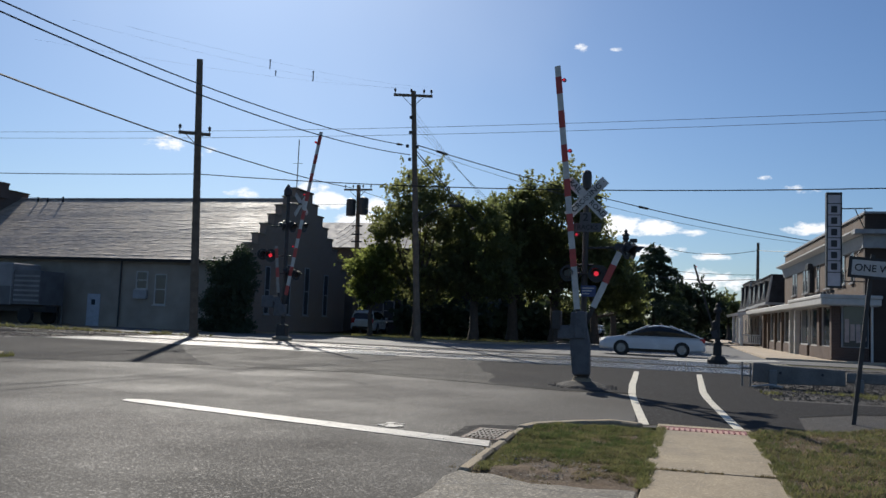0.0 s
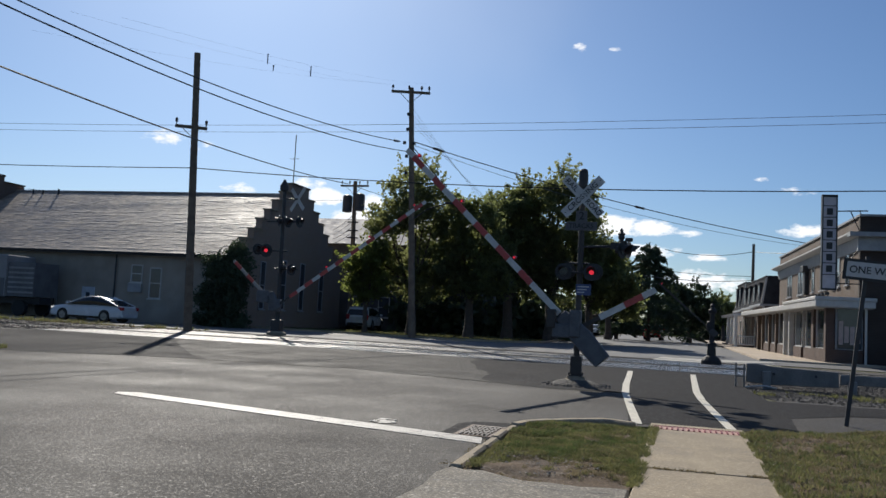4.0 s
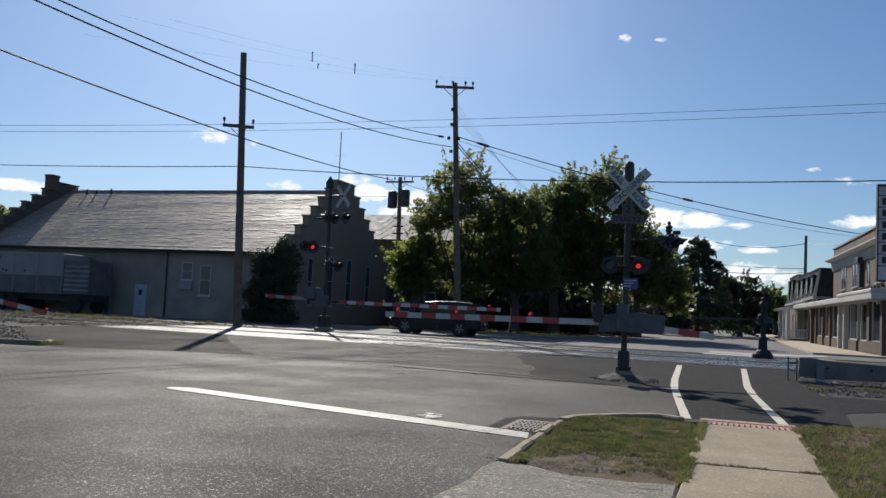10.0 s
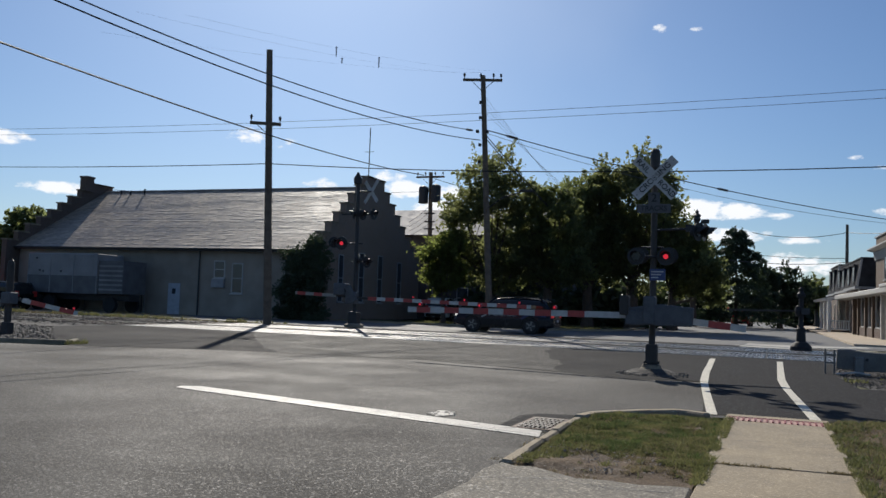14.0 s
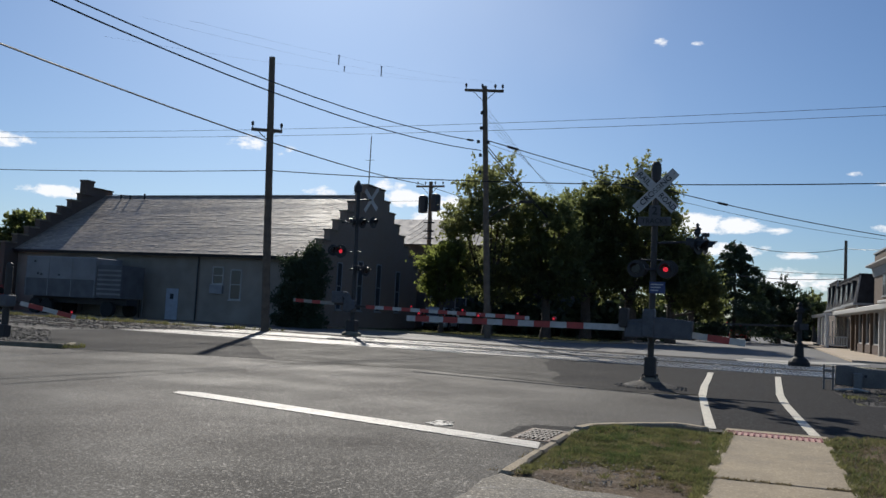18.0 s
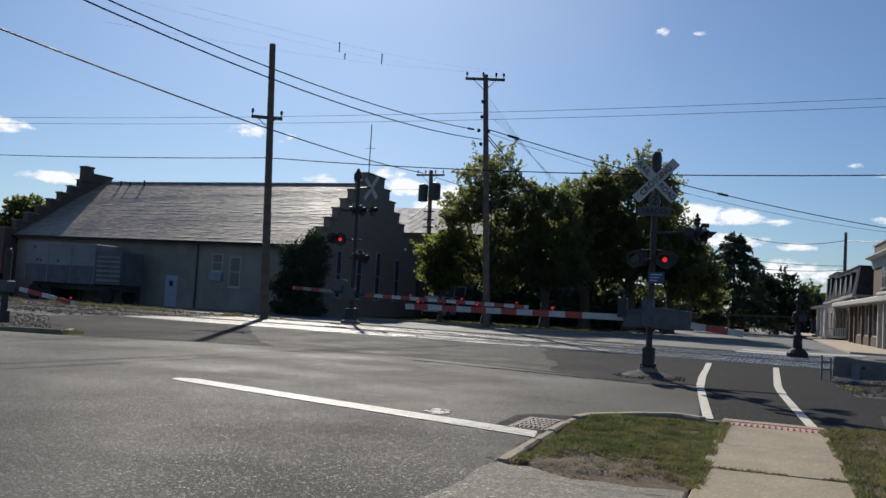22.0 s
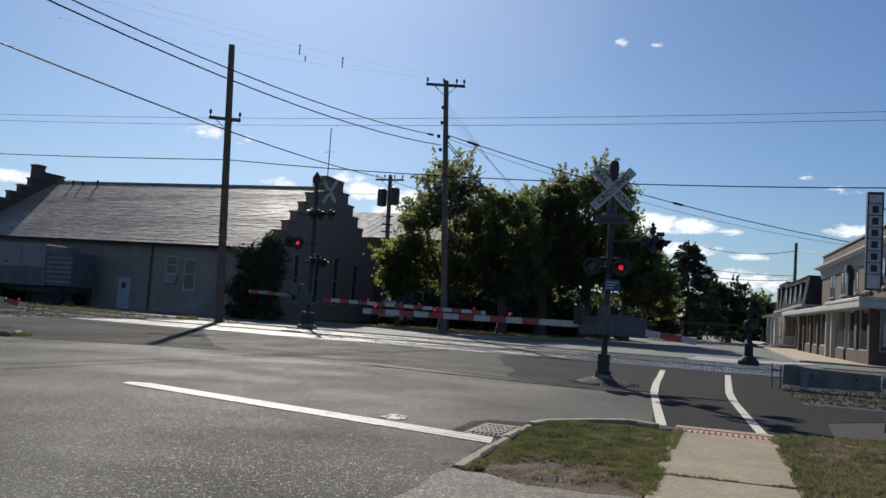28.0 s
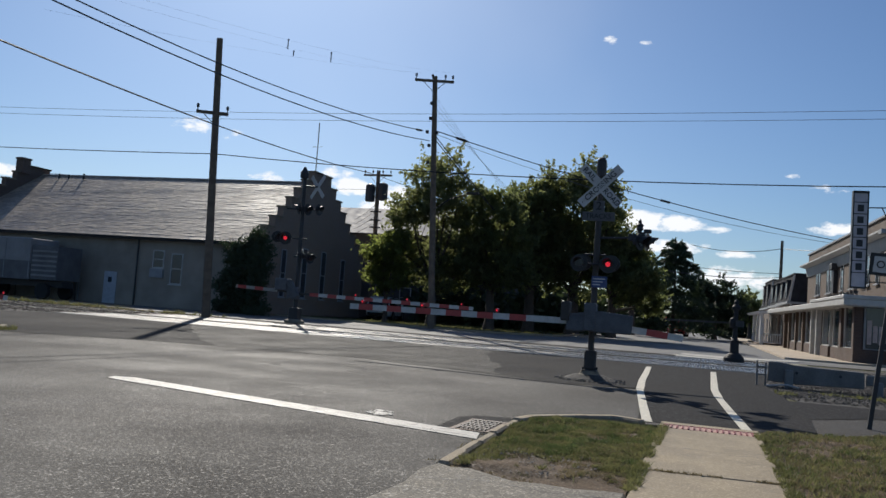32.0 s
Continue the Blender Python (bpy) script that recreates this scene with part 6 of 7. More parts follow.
# ---------------------------------------------------------------- trees
def leafy_tree(name, x, y, trunk_h, lobes, n_leaf, leaf, material, label, r_trunk=0.3, seed=1, z0=-0.03, deep=0.85, loose=1.0):
    """Tapered trunk, a limb to each lobe of the crown, and leaves in many small sprays with gaps between.
    lobes: x offset, height and radius; loose: how far the sprays stray outwards."""
    rng = np.random.default_rng(seed)
    t = thing(name, label, "tree", pose(x, y, z0), group="park trees")
    trunk = [(0, 0, -0.1), (0.04, 0.02, trunk_h * 0.35), (-0.03, 0, trunk_h), (0.02, 0.03, trunk_h * 1.5)]
    g = Geo()
    for (a, b), (ra, rb) in zip(zip(trunk, trunk[1:]), ((1.5, 1.05), (1.05, 0.9), (0.9, 0.6))):
        g.cyl(a, b, r_trunk * ra, r_trunk * rb, 10)
    part("trunk", g, bark, t)
    P = []
    vol = sum(q ** 2.2 for *_, q in lobes)
    for k, (bx, bz, q) in enumerate(lobes):
        by = q * deep * rng.uniform(-0.7, 0.7)
        root = Vector((0, 0, trunk_h * rng.uniform(0.8, 1.4)))
        end = Vector((bx, by, bz))
        mid = root.lerp(end, 0.55) + Vector((0, 0, -0.25 + 0.2 * rng.normal()))
        limb = Geo().cyl(root, mid, r_trunk * 0.42, r_trunk * 0.28, 7).cyl(mid, end, r_trunk * 0.28, r_trunk * 0.1, 6)
        m = max(18, int(24 * q))
        d = rng.normal(size=(m, 3))
        d /= np.linalg.norm(d, axis=1)[:, None]
        far = rng.uniform(0.4, 1.0, m) ** 0.5 * (1 + 0.13 * loose * rng.normal(size=m))
        cen = np.array([bx, by, bz]) + d * (far * q)[:, None] * np.array([1.0, deep, 0.92])
        for c in cen[:7]:
            limb.cyl(end.lerp(mid, 0.25), c, r_trunk * 0.09, 0.015, 5)
        part("limb", limb, bark, t)
        n = int(n_leaf * q ** 2.2 / vol)
        size = np.clip(rng.normal(0.3, 0.09, m), 0.12, 0.5) * (0.55 + 0.3 * q)
        share = size ** 2 / (size ** 2).sum()
        idx = rng.choice(m, n, p=share)
        off = rng.normal(size=(n, 3)) * 0.62
        P.append(cen[idx] + off * (size[idx] * 1.2)[:, None] * np.array([1.0, 1.0, 0.72]) - np.array([0, 0, 1]) * (0.12 * rng.uniform(0, 1, n))[:, None])
        # twigs that stand out from the crown, each with a few leaves
        w = rng.integers(0, m, max(5, m // 2))
        for j in w:
            u = d[j] * np.array([1, 1, 0.8]) + 0.35 * rng.normal(size=3) + np.array([0, 0, 0.35])
            u /= np.linalg.norm(u)
            s = rng.uniform(0, 0.55 * loose + 0.2, 16)
            P.append(cen[j] + u * (size[j] + s)[:, None] + 0.07 * rng.normal(size=(16, 3)))
    P = np.concatenate(P)
    n = len(P)
    u = rng.normal(size=(n, 3)) + np.array([0, 0, -0.3])
    u /= np.linalg.norm(u, axis=1)[:, None]
    w = np.cross(u, rng.normal(size=(n, 3)))
    w /= np.linalg.norm(w, axis=1)[:, None]
    s = (leaf * rng.uniform(0.55, 1.3, n))[:, None]
    nn = np.cross(u, w)
    verts = np.stack([P - u * s, P + w * s * 0.55 + nn * s * 0.15, P + u * s, P - w * s * 0.55 + nn * s * 0.15], 1).reshape(-1, 3)
    me = bpy.data.meshes.new("crown")
    me.from_pydata(verts.tolist(), [], np.arange(4 * n).reshape(-1, 4).tolist())
    part("crown", me, material, t, "crown of many small leaves")
    me.materials.append(material)
    return t


def oval(cx, cz, rx, rz, n, seed, size=0.42):
    """Lobes filling an oval crown."""
    r = random.Random(seed)
    out = []
    for i in range(n):
        a, q = r.uniform(0, 6.283), math.sqrt(r.uniform(0.1, 1))
        out.append((cx + rx * 0.7 * q * math.cos(a), cz + rz * 0.7 * q * math.sin(a), size * min(rx, rz) * r.uniform(0.75, 1.25)))
    return out


leafy_tree("tree", -17.6, 56, 2.4, [(-0.9, 10.3, 1.45), (0.85, 10.5, 1.35), (-2.0, 8.3, 1.5), (0.2, 8.4, 2.0), (1.7, 8.8, 1.35), (-1.3, 6.3, 2.0), (1.1, 6.2, 2.2), (-2.3, 4.9, 1.6), (0.0, 4.2, 2.0), (2.0, 4.4, 1.9)],
           19200, 0.135, leaf_a, "tall broadleaf tree on the lawn, sunlit at the edges", 0.3, 1)
leafy_tree("tree", -13.8, 57, 2.4, [(-0.9, 8.6, 1.1), (0.5, 8.9, 0.95), (-1.3, 6.7, 1.5), (0.8, 6.9, 1.6), (0.0, 5.0, 1.9), (1.3, 4.2, 1.5), (-1.5, 4.1, 1.5)],
           19200, 0.135, leaf_b, "broadleaf park tree with an uneven crown", 0.3, 2)
leafy_tree("tree", -12.0, 61.5, 2.5, [(-0.7, 9.5, 1.3), (0.9, 9.9, 1.25), (-1.1, 7.6, 1.7), (1.2, 7.5, 1.8), (0.0, 5.6, 2.2), (1.7, 4.8, 1.6)],
           19200, 0.14, leaf_b, "broadleaf park tree with an uneven crown", 0.36, 3)
leafy_tree("tree", -9.0, 62.5, 2.7, [(0.3, 11.8, 1.25), (-1.5, 10.9, 1.6), (1.7, 10.2, 1.5), (-2.4, 8.8, 1.8), (0.0, 9.1, 2.3), (2.3, 8.1, 1.7), (-1.6, 6.4, 2.1), (1.5, 6.2, 2.2), (0.0, 4.7, 2.1), (-3.0, 6.4, 1.5)],
           30000, 0.14, leaf_a, "large broadleaf park tree with a high crown", 0.42, 4)
leafy_tree("tree", -6.3, 63.5, 2.3, [(-0.2, 7.3, 1.6), (0.9, 5.9, 1.6), (-0.9, 5.4, 1.6), (2.0, 4.2, 1.5), (0.6, 3.9, 1.5), (2.6, 2.9, 1.0)],
           17600, 0.14, leaf_b, "smaller broadleaf park tree", 0.3, 5)
leafy_tree("tree", -20.4, 54.5, 1.4, [(-0.35, 4.5, 1.15), (0.45, 5.6, 1.0), (0.2, 3.2, 1.15), (-0.8, 3.4, 0.8)], 9000, 0.125, leaf_c, "low bushy tree with fresh green leaves beside the hall", 0.16, 6)
# dark leaf colour here stands in for a crown that gets little light
leafy_tree("tree", 1.2, 96, 2.0, [(-1.6, 5.6, 1.2), (0.2, 5.2, 1.5), (-0.6, 3.9, 1.6), (1.6, 3.9, 1.3), (1.9, 2.9, 1.1), (-1.8, 3.2, 1.2), (0.4, 2.6, 1.3)], 9000, 0.19, leaf_dark, "street tree beyond the crossing", 0.25, 7)
leafy_tree("tree", 6.2, 128, 2.4, [(-1.6, 4.0, 1.3), (0.0, 5.4, 1.2), (1.4, 4.6, 1.3), (0.2, 3.6, 1.2), (-0.6, 4.9, 1.0)], 4500, 0.22, leaf_b, "street tree near the row houses", 0.25, 8)
leafy_tree("tree", -6.5, 84, 2.6, oval(0, 5.2, 3.2, 2.3, 9, 29), 8000, 0.24, leaf_dark, "dark low-crowned street tree by the lawn", 0.28, 9)
leafy_tree("tree", -79, 76, 3.0, oval(0.5, 7.5, 5.2, 4.2, 12, 30, 0.38), 9000, 0.28, leaf_b, "tree behind the stepped gable", 0.3, 10)
leafy_tree("tree", -90, 80, 3.0, oval(0, 5.5, 6, 3.4, 12, 31, 0.4), 9000, 0.28, leaf_b, "tree behind the stepped gable", 0.3, 11)
leafy_tree("ivy_shrub", -26.3, 46.3, 0.6, [(-0.95, 0.7, 0.7), (0, 0.7, 0.75), (0.8, 0.7, 0.65), (-0.95, 1.8, 0.7), (0, 1.8, 0.75), (0.85, 1.8, 0.65), (-0.8, 2.9, 0.7), (0.1, 2.9, 0.75), (0.85, 2.8, 0.6), (-0.6, 3.8, 0.6), (0.2, 4.0, 0.65), (0.8, 3.8, 0.55), (0.5, 4.8, 0.5)], 30000, 0.085, leaf_dark, "dark ivy climbing the hall corner", 0.08, 12, loose=0.3)


def conifer(x, y, h, r0, seed, label):
    rng = np.random.default_rng(seed)
    t = thing("conifer", label, "tree", pose(x, y, -0.03), group="park trees")
    part("trunk", Geo().cyl((0, 0, -0.1), (0, 0, h * 0.95), 0.22, 0.04, 10), bark, t)
    n, step = 12000, 12
    f = np.round(rng.uniform(0.16, 1.0, n) * step)
    bough = rng.integers(0, 7, n)
    reach = rng.uniform(0.6, 1.12, (step + 1, 7))[f.astype(int), bough]
    tier = f / step + (rng.normal(size=(step + 1, 7)) * 0.025)[f.astype(int), bough] + rng.normal(size=n) * 0.012
    a = bough * 0.898 + f * 1.7 + rng.normal(size=n) * 0.17
    q = rng.uniform(0.05, 1, n) ** 0.6
    R = r0 * np.maximum(0.05, 1.08 - tier) ** 0.62 * q * reach
    P = np.stack([R * np.cos(a), R * np.sin(a), tier * h - R * 0.22 + rng.normal(size=n) * 0.12], 1)
    d = np.stack([np.cos(a), np.sin(a), -0.3 + 0.3 * rng.normal(size=n)], 1)
    u = d + 0.5 * rng.normal(size=(n, 3))
    u /= np.linalg.norm(u, axis=1)[:, None]
    w = np.cross(u, rng.normal(size=(n, 3)))
    w /= np.linalg.norm(w, axis=1)[:, None]
    s = 0.27 * rng.uniform(0.6, 1.2, n)[:, None]
    verts = np.stack([P - u * s, P + w * s * 0.28, P + u * s, P - w * s * 0.28], 1).reshape(-1, 3)
    me = bpy.data.meshes.new("crown")
    me.from_pydata(verts.tolist(), [], np.arange(4 * n).reshape(-1, 4).tolist())
    me.materials.append(leaf_dark)
    part("crown", me, leaf_dark, t, "dark needled boughs")


conifer(-2.9, 90, 9.4, 5.6, 1, "dark conifer beside the far street")
conifer(-6.2, 92, 7.4, 2.6, 2, "smaller dark conifer beside the street")
# hedge and distant woods that close the view
def woods(name, x0, x1, y, h, n, seed, label, size=0.7):
    rng = np.random.default_rng(seed)
    k = max(4, int((x1 - x0) / 3))
    cx, ch, cr = rng.uniform(x0, x1, k), h * rng.uniform(0.55, 1.0, k), rng.uniform(2.5, 5.0, k)
    i = rng.integers(0, k, n)
    d = rng.normal(size=(n, 3))
    d /= np.linalg.norm(d, axis=1)[:, None]
    P = np.stack([cx[i] + d[:, 0] * cr[i], y + d[:, 1] * 4, ch[i] * 0.55 + d[:, 2] * ch[i] * 0.5], 1) + rng.normal(size=(n, 3)) * 0.4
    P[:, 2] = np.maximum(P[:, 2], 0.1)
    u = rng.normal(size=(n, 3))
    u /= np.linalg.norm(u, axis=1)[:, None]
    w = np.cross(u, rng.normal(size=(n, 3)))
    w /= np.linalg.norm(w, axis=1)[:, None]
    verts = np.stack([P - u * size, P + w * size * 0.6, P + u * size, P - w * size * 0.6], 1).reshape(-1, 3)
    me = bpy.data.meshes.new(name)
    me.from_pydata(verts.tolist(), [], np.arange(4 * n).reshape(-1, 4).tolist())
    me.materials.append(leaf_dark)
    return tagged(new(name, me), label, "woods", kind="stuff")


woods("distant_woods", -40, 60, 170, 7, 14000, 5, "dark tree line closing the far street")
woods("distant_woods", -160, -86, 100, 7, 7000, 6, "dark tree line beyond the hall")
woods("shrub_row", -22, -9.5, 68, 3.2, 6000, 7, "dark shrubs behind the park trees", 0.4)


# ---------------------------------------------------------------- vehicles (front towards +x)
def rings(stations):
    """A body lofted through cross-sections: x, half width low, half width high, z low, z high."""
    g, n = Geo(), 10
    vs = []
    for x, wl, wh, z0, z1 in stations:
        h = z1 - z0
        sec = [(-wl * 0.9, z0), (-wl, z0 + 0.12 * h), (-wl * 1.0, z0 + 0.5 * h), (-(wl * 0.35 + wh * 0.65), z0 + 0.8 * h), (-wh * 0.86, z1), (wh * 0.86, z1), (wl * 0.35 + wh * 0.65, z0 + 0.8 * h), (wl, z0 + 0.5 * h), (wl, z0 + 0.12 * h), (wl * 0.9, z0)]
        vs += [(x, y, z) for y, z in sec]
    fs = [(j * n + i, j * n + (i + 1) % n, (j + 1) * n + (i + 1) % n, (j + 1) * n + i) for j in range(len(stations) - 1) for i in range(n)]
    fs += [tuple(range(n)), tuple(range(len(stations) * n - 1, (len(stations) - 1) * n - 1, -1))]
    return g.add(vs, fs)


def car(name, label, paint, L, W, H, wheel_r, base, belt, roof, clear, hood, suv=False, tail=None, head=None, at=None, group=""):
    """hood, roof: x positions as fractions of the half length."""
    c = thing(name, label, "car", at, group)
    a, w = L / 2, W / 2
    zb = clear
    st = [(-a, w * 0.8, w * 0.72, zb + 0.14, belt * 0.86), (-a + 0.12, w * 0.93, w * 0.86, zb + 0.05, belt * (0.97 if not suv else 1.0)), (-a * 0.72, w, w * 0.92, zb, belt * 1.0), (-a * 0.2, w, w * 0.94, zb, belt),
          (a * hood, w, w * 0.93, zb, belt * 0.985), (a * 0.62, w * 0.99, w * 0.9, zb, belt * 0.93), (a - 0.2, w * 0.9, w * 0.78, zb + 0.05, belt * 0.83), (a, w * 0.74, w * 0.6, zb + 0.15, belt * 0.66)]
    body = part("body", rings(st), paint, c, "glossy painted body", smooth=False, bevel=0.02)
    r0, r1 = roof
    # the glass house rises and falls in a smooth arc between the pillars
    xa, xb, xc, xd = -a * r0[0], -a * r0[1], a * r1[1], a * r1[0]
    top = [(xa, belt + 0.01), (xa + (xb - xa) * 0.55, belt + (H - belt) * (0.62 if not suv else 0.7)), (xb, H - 0.06), (xb + (xc - xb) * 0.35, H - 0.01), (xb + (xc - xb) * 0.75, H - 0.02), (xc, H - 0.07), (xc + (xd - xc) * 0.55, belt + (H - belt) * 0.48), (xd, belt * 0.99)]
    part("greenhouse", rings([(x, w * 0.92, w * (0.9 - 0.18 * (z - belt) / (H - belt)), belt * 0.95, z - 0.03) for x, z in top]), car_glass, c, "dark tinted windows")
    part("roof", rings([(x, w * 0.72, w * 0.62, z - 0.07, z) for x, z in top[1:6]]), paint, c, "painted roof panel")
    for s in (-1, 1):
        for x0, x1 in ((a * r1[0], a * r1[1]), (-a * r0[0], -a * r0[1])):
            part("pillar", Geo().cyl((x0, s * w * 0.87, belt * 0.97), (x1, s * w * 0.71, H - 0.04), 0.045, n=6), paint, c)
        xm = (-a * r0[1] + a * r1[1]) / 2
        part("pillar", Geo().cyl((xm, s * w * 0.93, belt * 0.97), (xm - 0.05, s * w * 0.74, H - 0.05), 0.04, n=6), car_black, c)
        part("mirror", Geo().box(a * r1[0] - 0.28, a * r1[0] - 0.12, s * w - 0.02 if s > 0 else -w - 0.18, s * w + 0.18 if s > 0 else -w + 0.02, belt + 0.0, belt + 0.14), paint, c, bevel=0.02)
        part("headlight", Geo().box(a - 0.32, a - 0.06, s * w * 0.62 - 0.16, s * w * 0.62 + 0.16, belt * 0.66, belt * 0.8), head or headlamp, c, "clear headlight", bevel=0.03)
        part("taillight", Geo().box(-a - 0.01, -a + 0.24, s * w * 0.74 - 0.13, s * w * 0.74 + 0.13, belt * 0.72, belt * (0.92 if not suv else 1.05)), tail or tail_red, c, "red tail light", bevel=0.02)
        part("sill", Geo().box(-base / 2 + wheel_r, base / 2 - wheel_r, s * w - 0.03, s * w + 0.01, zb - 0.02, zb + 0.12), car_black, c)
        for xd in (-0.55, 0.45):
            part("door_handle", Geo().box(xd - 0.1, xd + 0.1, s * (w + 0.005) - 0.015, s * (w + 0.005) + 0.015, belt * 0.86, belt * 0.9), paint, c)
    part("bumper", Geo().box(a - 0.1, a + 0.02, -w * 0.7, w * 0.7, zb + 0.05, zb + 0.25), paint if not suv else car_black, c, bevel=0.03)
    part("bumper", Geo().box(-a - 0.03, -a + 0.1, -w * 0.78, w * 0.78, zb + 0.08, zb + 0.3), paint if not suv else car_black, c, bevel=0.03)
    part("plate_bar", Geo().box(-a - 0.045, -a - 0.03, -0.16, 0.16, zb + 0.34, zb + 0.46), sign_white, c)
    wheels = []
    for x in (-base / 2, base / 2):
        for s in (-1, 1):
            part("wheel_arch", Geo().cyl((x, s * w * 0.72, wheel_r * 1.02), (x, s * (w + 0.006), wheel_r * 1.02), wheel_r * 1.09, n=20), car_black, c)
            wh = part("wheel", Geo().cyl((0, -0.11, 0), (0, 0.11, 0), wheel_r, n=24), rubber, c, "black tyre", at=pose(x, s * (w - 0.09), wheel_r))
            part("rim", Geo().cyl((0, s * 0.105, 0), (0, s * 0.117, 0), wheel_r * 0.64, n=18), rim_alloy if not suv else dark_metal, wh)
            for k in range(5):
                part("spoke", Geo().box(0.04, wheel_r * 0.6, -0.006 + s * 0.121, 0.006 + s * 0.121, -0.03, 0.03).move(Matrix.Rotation(k * 1.2566, 4, "Y")), rim_alloy, wh)
            wheels.append((wh, x, s * (w - 0.09), wheel_r))
    return c, wheels


SEDAN = dict(L=4.85, W=1.82, H=1.46, wheel_r=0.33, base=2.78, belt=0.96, roof=((0.9, 0.34), (0.5, 0.06)), clear=0.2, hood=0.45)
SUVD = dict(L=5.0, W=1.93, H=1.77, wheel_r=0.39, base=2.93, belt=1.12, roof=((0.95, 0.82), (0.42, 0.2)), clear=0.26, hood=0.44, suv=True)
POLD = dict(L=5.0, W=1.96, H=1.74, wheel_r=0.39, base=2.9, belt=1.12, roof=((0.96, 0.74), (0.44, 0.14)), clear=0.26, hood=0.46, suv=True)
sedan, sedan_wheels = car("sedan", "white four-door sedan driving along the street", car_white, **SEDAN)
suv, suv_wheels = car("suv", "black boxy suv driving along the street", car_black, **SUVD)
police, police_wheels = car("police_suv", "dark police suv with white lettering driving past", car_navy, tail=tail_on, **POLD)
words("POLICE", 0.34, police_grey, police, pose(-0.05, 1.0, 0.92, 90, 0, 180), squeeze=1.25)
for s in (-1, 1):
    part("stripe", Geo().prism([(-2.2, 0.95), (-1.3, 1.05), (-0.95, 0.72), (-1.05, 0.68), (-1.4, 0.9), (-2.2, 0.82)], s * 0.985 - 0.006, s * 0.985 + 0.006, "y"), police_blue, police, "dark blue swoosh")
    part("stripe", Geo().prism([(0.6, 1.05), (0.75, 0.82), (1.0, 0.72), (1.0, 0.76), (0.8, 0.88), (0.68, 1.05)], s * 0.985 - 0.006, s * 0.985 + 0.006, "y"), sign_white, police, "white swoosh")
part("roof_rail", Geo().box(-1.6, 0.5, 0.6, 0.64, 1.73, 1.78).box(-1.6, 0.5, -0.64, -0.6, 1.73, 1.78), car_black, police)
# parked and waiting cars far up the street
car("parked_car", "dark red car waiting at the far street", car_red, at=pose(-2.6, 101, 0.01, 0, 0, 86), tail=tail_red, group="far cars", **SUVD)
car("parked_car", "black car standing on the far street", car_black, at=pose(-4.4, 114, 0.01, 0, 0, -90), group="far cars", **SUVD)
car("parked_car", "white car parked at the far street side", car_white, at=pose(-9.5, 124, 0.01, 0, 0, 272), group="far cars", head=headlamp_on, **SEDAN)
car("parked_car", "white car parked behind another up the street", car_white, at=pose(-11.4, 126, 0.01, 0, 0, 250), group="far cars", **SEDAN)
car("parked_truck", "red truck standing in the street beyond the tracks", car_red, at=pose(-50.6, 43.6, 0.01, 0, 0, 180), group="far cars", **SUVD)
car("parked_pickup", "pale truck parked behind the hall", car_white, at=pose(-23.3, 62.4, 0, 0, 0, 96), tail=tail_red, group="far cars", **SUVD)


# ---------------------------------------------------------------- what moves
def drive(c, wheels, y, rows, t0, t1):
    """Along -x by rows of (t, x); the wheels turn while the car is near."""
    walk(c, [(t, pose(x, y, 0.01, 0, 0, 180)) for t, x in rows])

    def where(t):
        for (ta, xa), (tb, xb) in zip(rows, rows[1:]):
            if ta <= t <= tb:
                return xa + (xb - xa) * (t - ta) / (tb - ta)
        return rows[-1][1]

    times, t = [0.0], t0
    while t < t1:
        times.append(t)
        v = abs(where(t + 0.05) - where(t)) / 0.05
        t += max(0.034, min(0.5, 0.42 / max(v, 0.5)))
    times.append(32.0)
    start = where(t0)
    for wh, wx, wy, wr in wheels:
        walk(wh, [(t, pose(wx, wy, wr, 0, math.degrees((start - where(min(max(t, t0), t1))) / wr) % 360.0, 0)) for t in times])


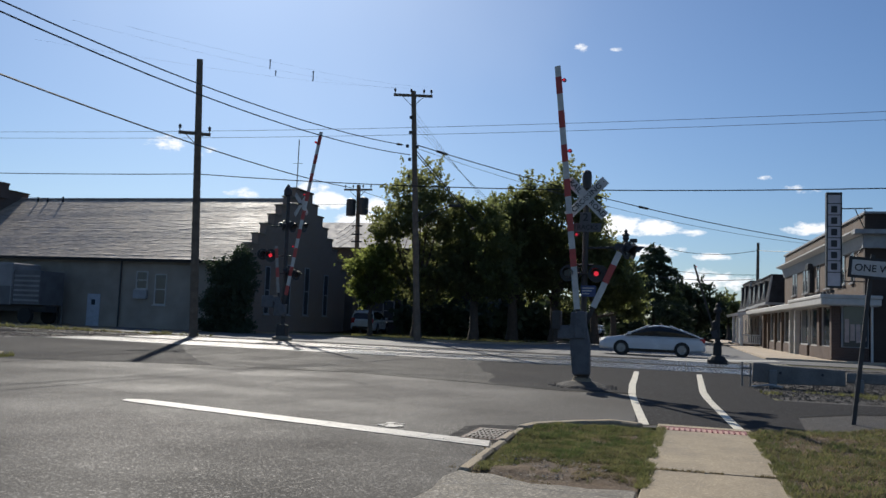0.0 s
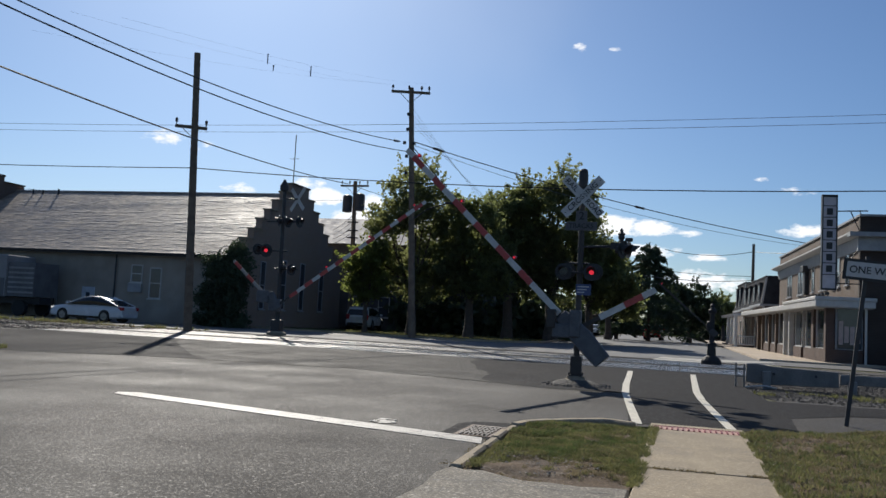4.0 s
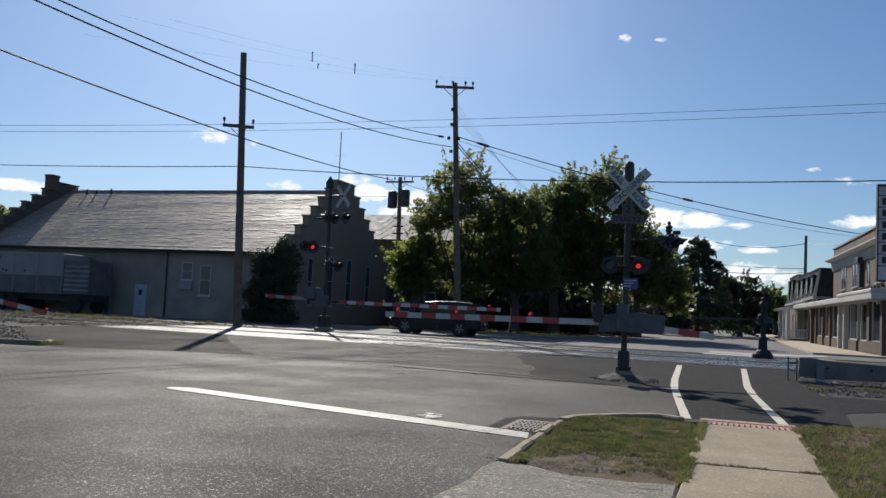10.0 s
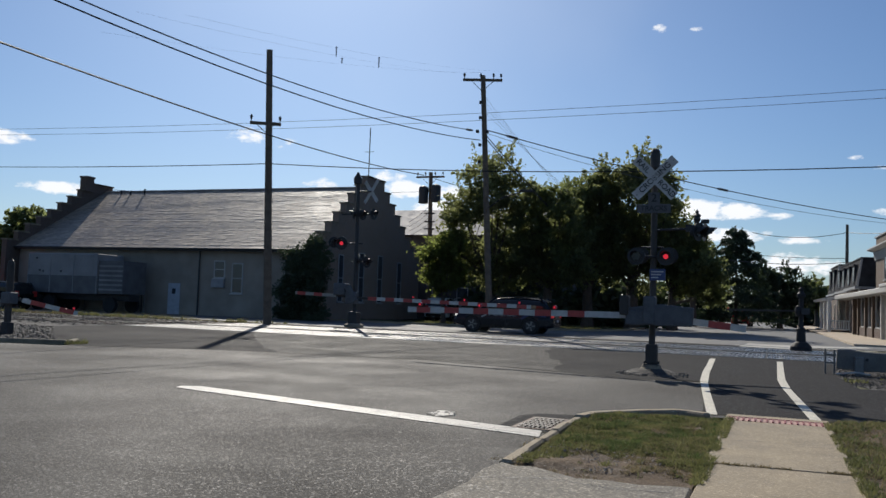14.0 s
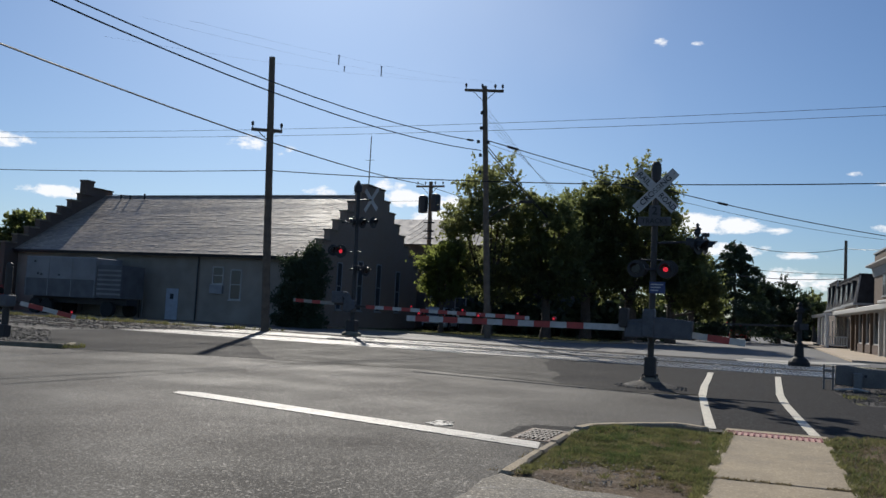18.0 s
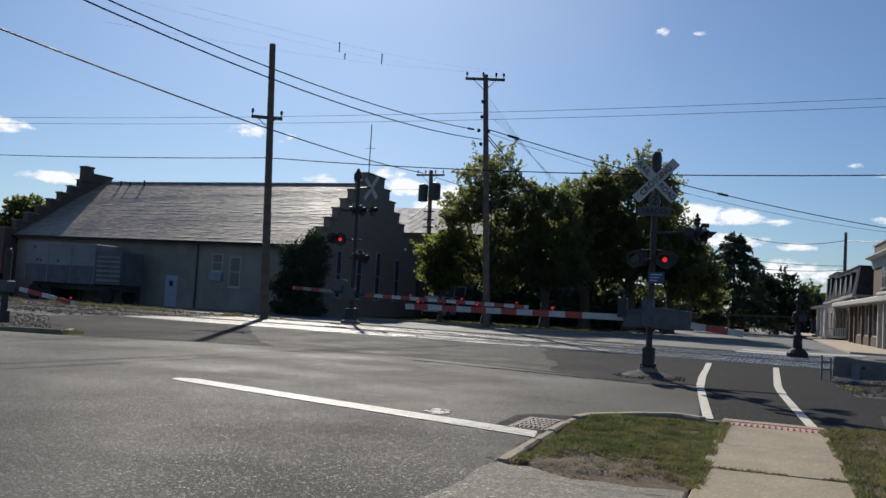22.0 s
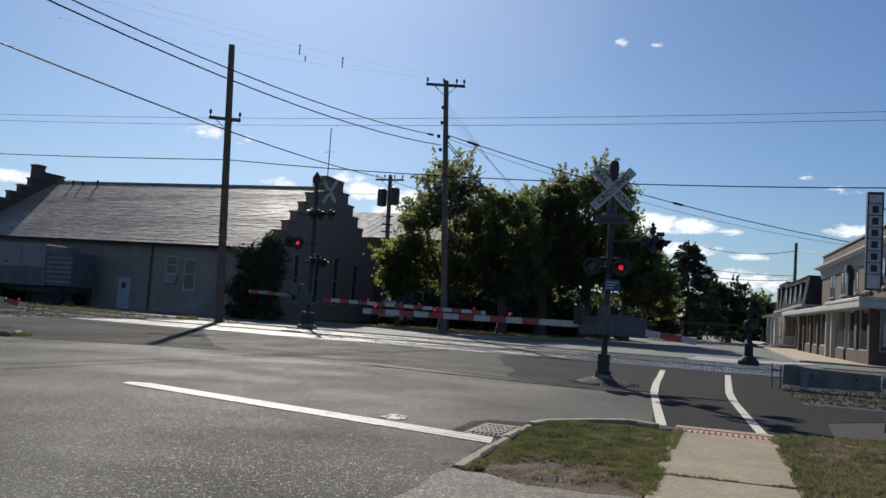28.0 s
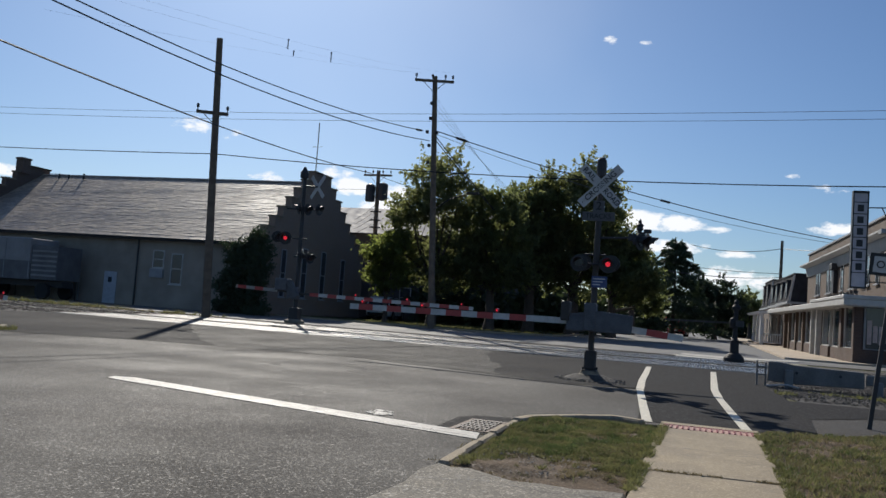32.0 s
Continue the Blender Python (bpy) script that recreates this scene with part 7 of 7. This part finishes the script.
def motions():
    near = [(0.0, 83.6), (1.0, 83.1), (1.5, 82.4), (2.0, 72.9), (2.5, 65.9), (3.0, 58.5), (3.5, 50.6), (4.5, 36.9), (5.5, 25.4), (6.0, 20.6), (7.0, 11.8), (8.0, 5.2), (8.5, 2.0), (9.0, 0.4), (10.0, -0.6), (32.0, -0.4)]
    walk(near_arm, [(t, Matrix.Translation((-0.06, -0.26, 1.2)) @ Matrix.Rotation(radians(-10), 4, "Z") @ Matrix.Rotation(radians(a), 4, "Y")) for t, a in near])
    short = [(0.0, 66.0), (1.5, 65.0), (2.5, 52.0), (3.5, 35.0), (4.5, 25.0), (5.5, 16.0), (7.0, 3.0), (8.0, -3.0), (9.0, -6.0), (32.0, -6.0)]
    walk(near_short, [(t, pose(0.0, -0.2, 1.2, 0, -a, 0)) for t, a in short])
    far = [(0.0, 80.0), (1.5, 80.0), (2.0, 71.0), (2.5, 58.5), (3.0, 48.0), (3.5, 41.0), (4.5, 31.0), (5.5, 22.0), (6.0, 18.5), (7.0, 13.0), (8.0, 8.6), (9.0, 4.4), (10.0, -0.1), (11.0, -0.8), (12.0, -1.0), (32.0, -0.8)]
    walk(far_arm, [(t, pose(0.1, -0.3, 1.45, 0, -a, 0)) for t, a in far])
    walk(far_short, [(t, pose(-0.1, -0.3, 1.5, 0, a, 0)) for t, a in [(0.0, 84.0), (1.5, 84.0), (2.5, 66.0), (3.5, 48.0), (5.5, 26.0), (7.0, 12.0), (9.0, 2.0), (32.0, 2.0)]])
    walk(post_arm, [(t, pose(-0.2, -0.2, 1.5, 0, a, 0)) for t, a in [(0.0, 73.0), (1.5, 72.5), (3.5, 47.0), (5.5, 27.0), (7.0, 12.0), (9.0, -1.0), (32.0, -1.0)]])
    walk(left_arm, [(t, Matrix.Translation((0.12, 0.1, 1.02)) @ Matrix.Rotation(radians(45), 4, "Z") @ Matrix.Rotation(radians(-a), 4, "Y")) for t, a in [(0.0, 78.0), (1.5, 78.0), (3.5, 52.0), (5.5, 25.0), (7.0, 3.0), (8.0, -9.0), (9.0, -13.0), (32.0, -13.0)]])
    drive(sedan, sedan_wheels, 42.5, [(0.0, -1.44), (1.0, -6.9), (1.5, -10.45), (2.5, -18.35), (3.5, -27.68), (5.0, -42.5), (7.0, -63.0), (12.0, -115.0), (32.0, -150.0)], 0.0, 5.0)
    drive(suv, suv_wheels, 42.3, [(0.0, 27.0), (5.5, 7.1), (6.0, 5.55), (7.0, 2.42), (8.0, -1.76), (9.0, -7.52), (10.0, -14.3), (11.0, -21.6), (12.0, -29.34), (13.0, -37.95), (15.0, -56.0), (22.0, -120.0), (32.0, -152.0)], 5.0, 14.5)
    drive(police, police_wheels, 40.8, [(0.0, 62.0), (10.5, 9.2), (11.0, 6.4), (12.0, 0.75), (13.0, -4.67), (13.5, -7.83), (14.5, -16.4), (16.5, -37.3), (17.0, -43.0), (19.0, -65.0), (25.0, -126.0), (32.0, -154.0)], 10.3, 18.0)


motions()
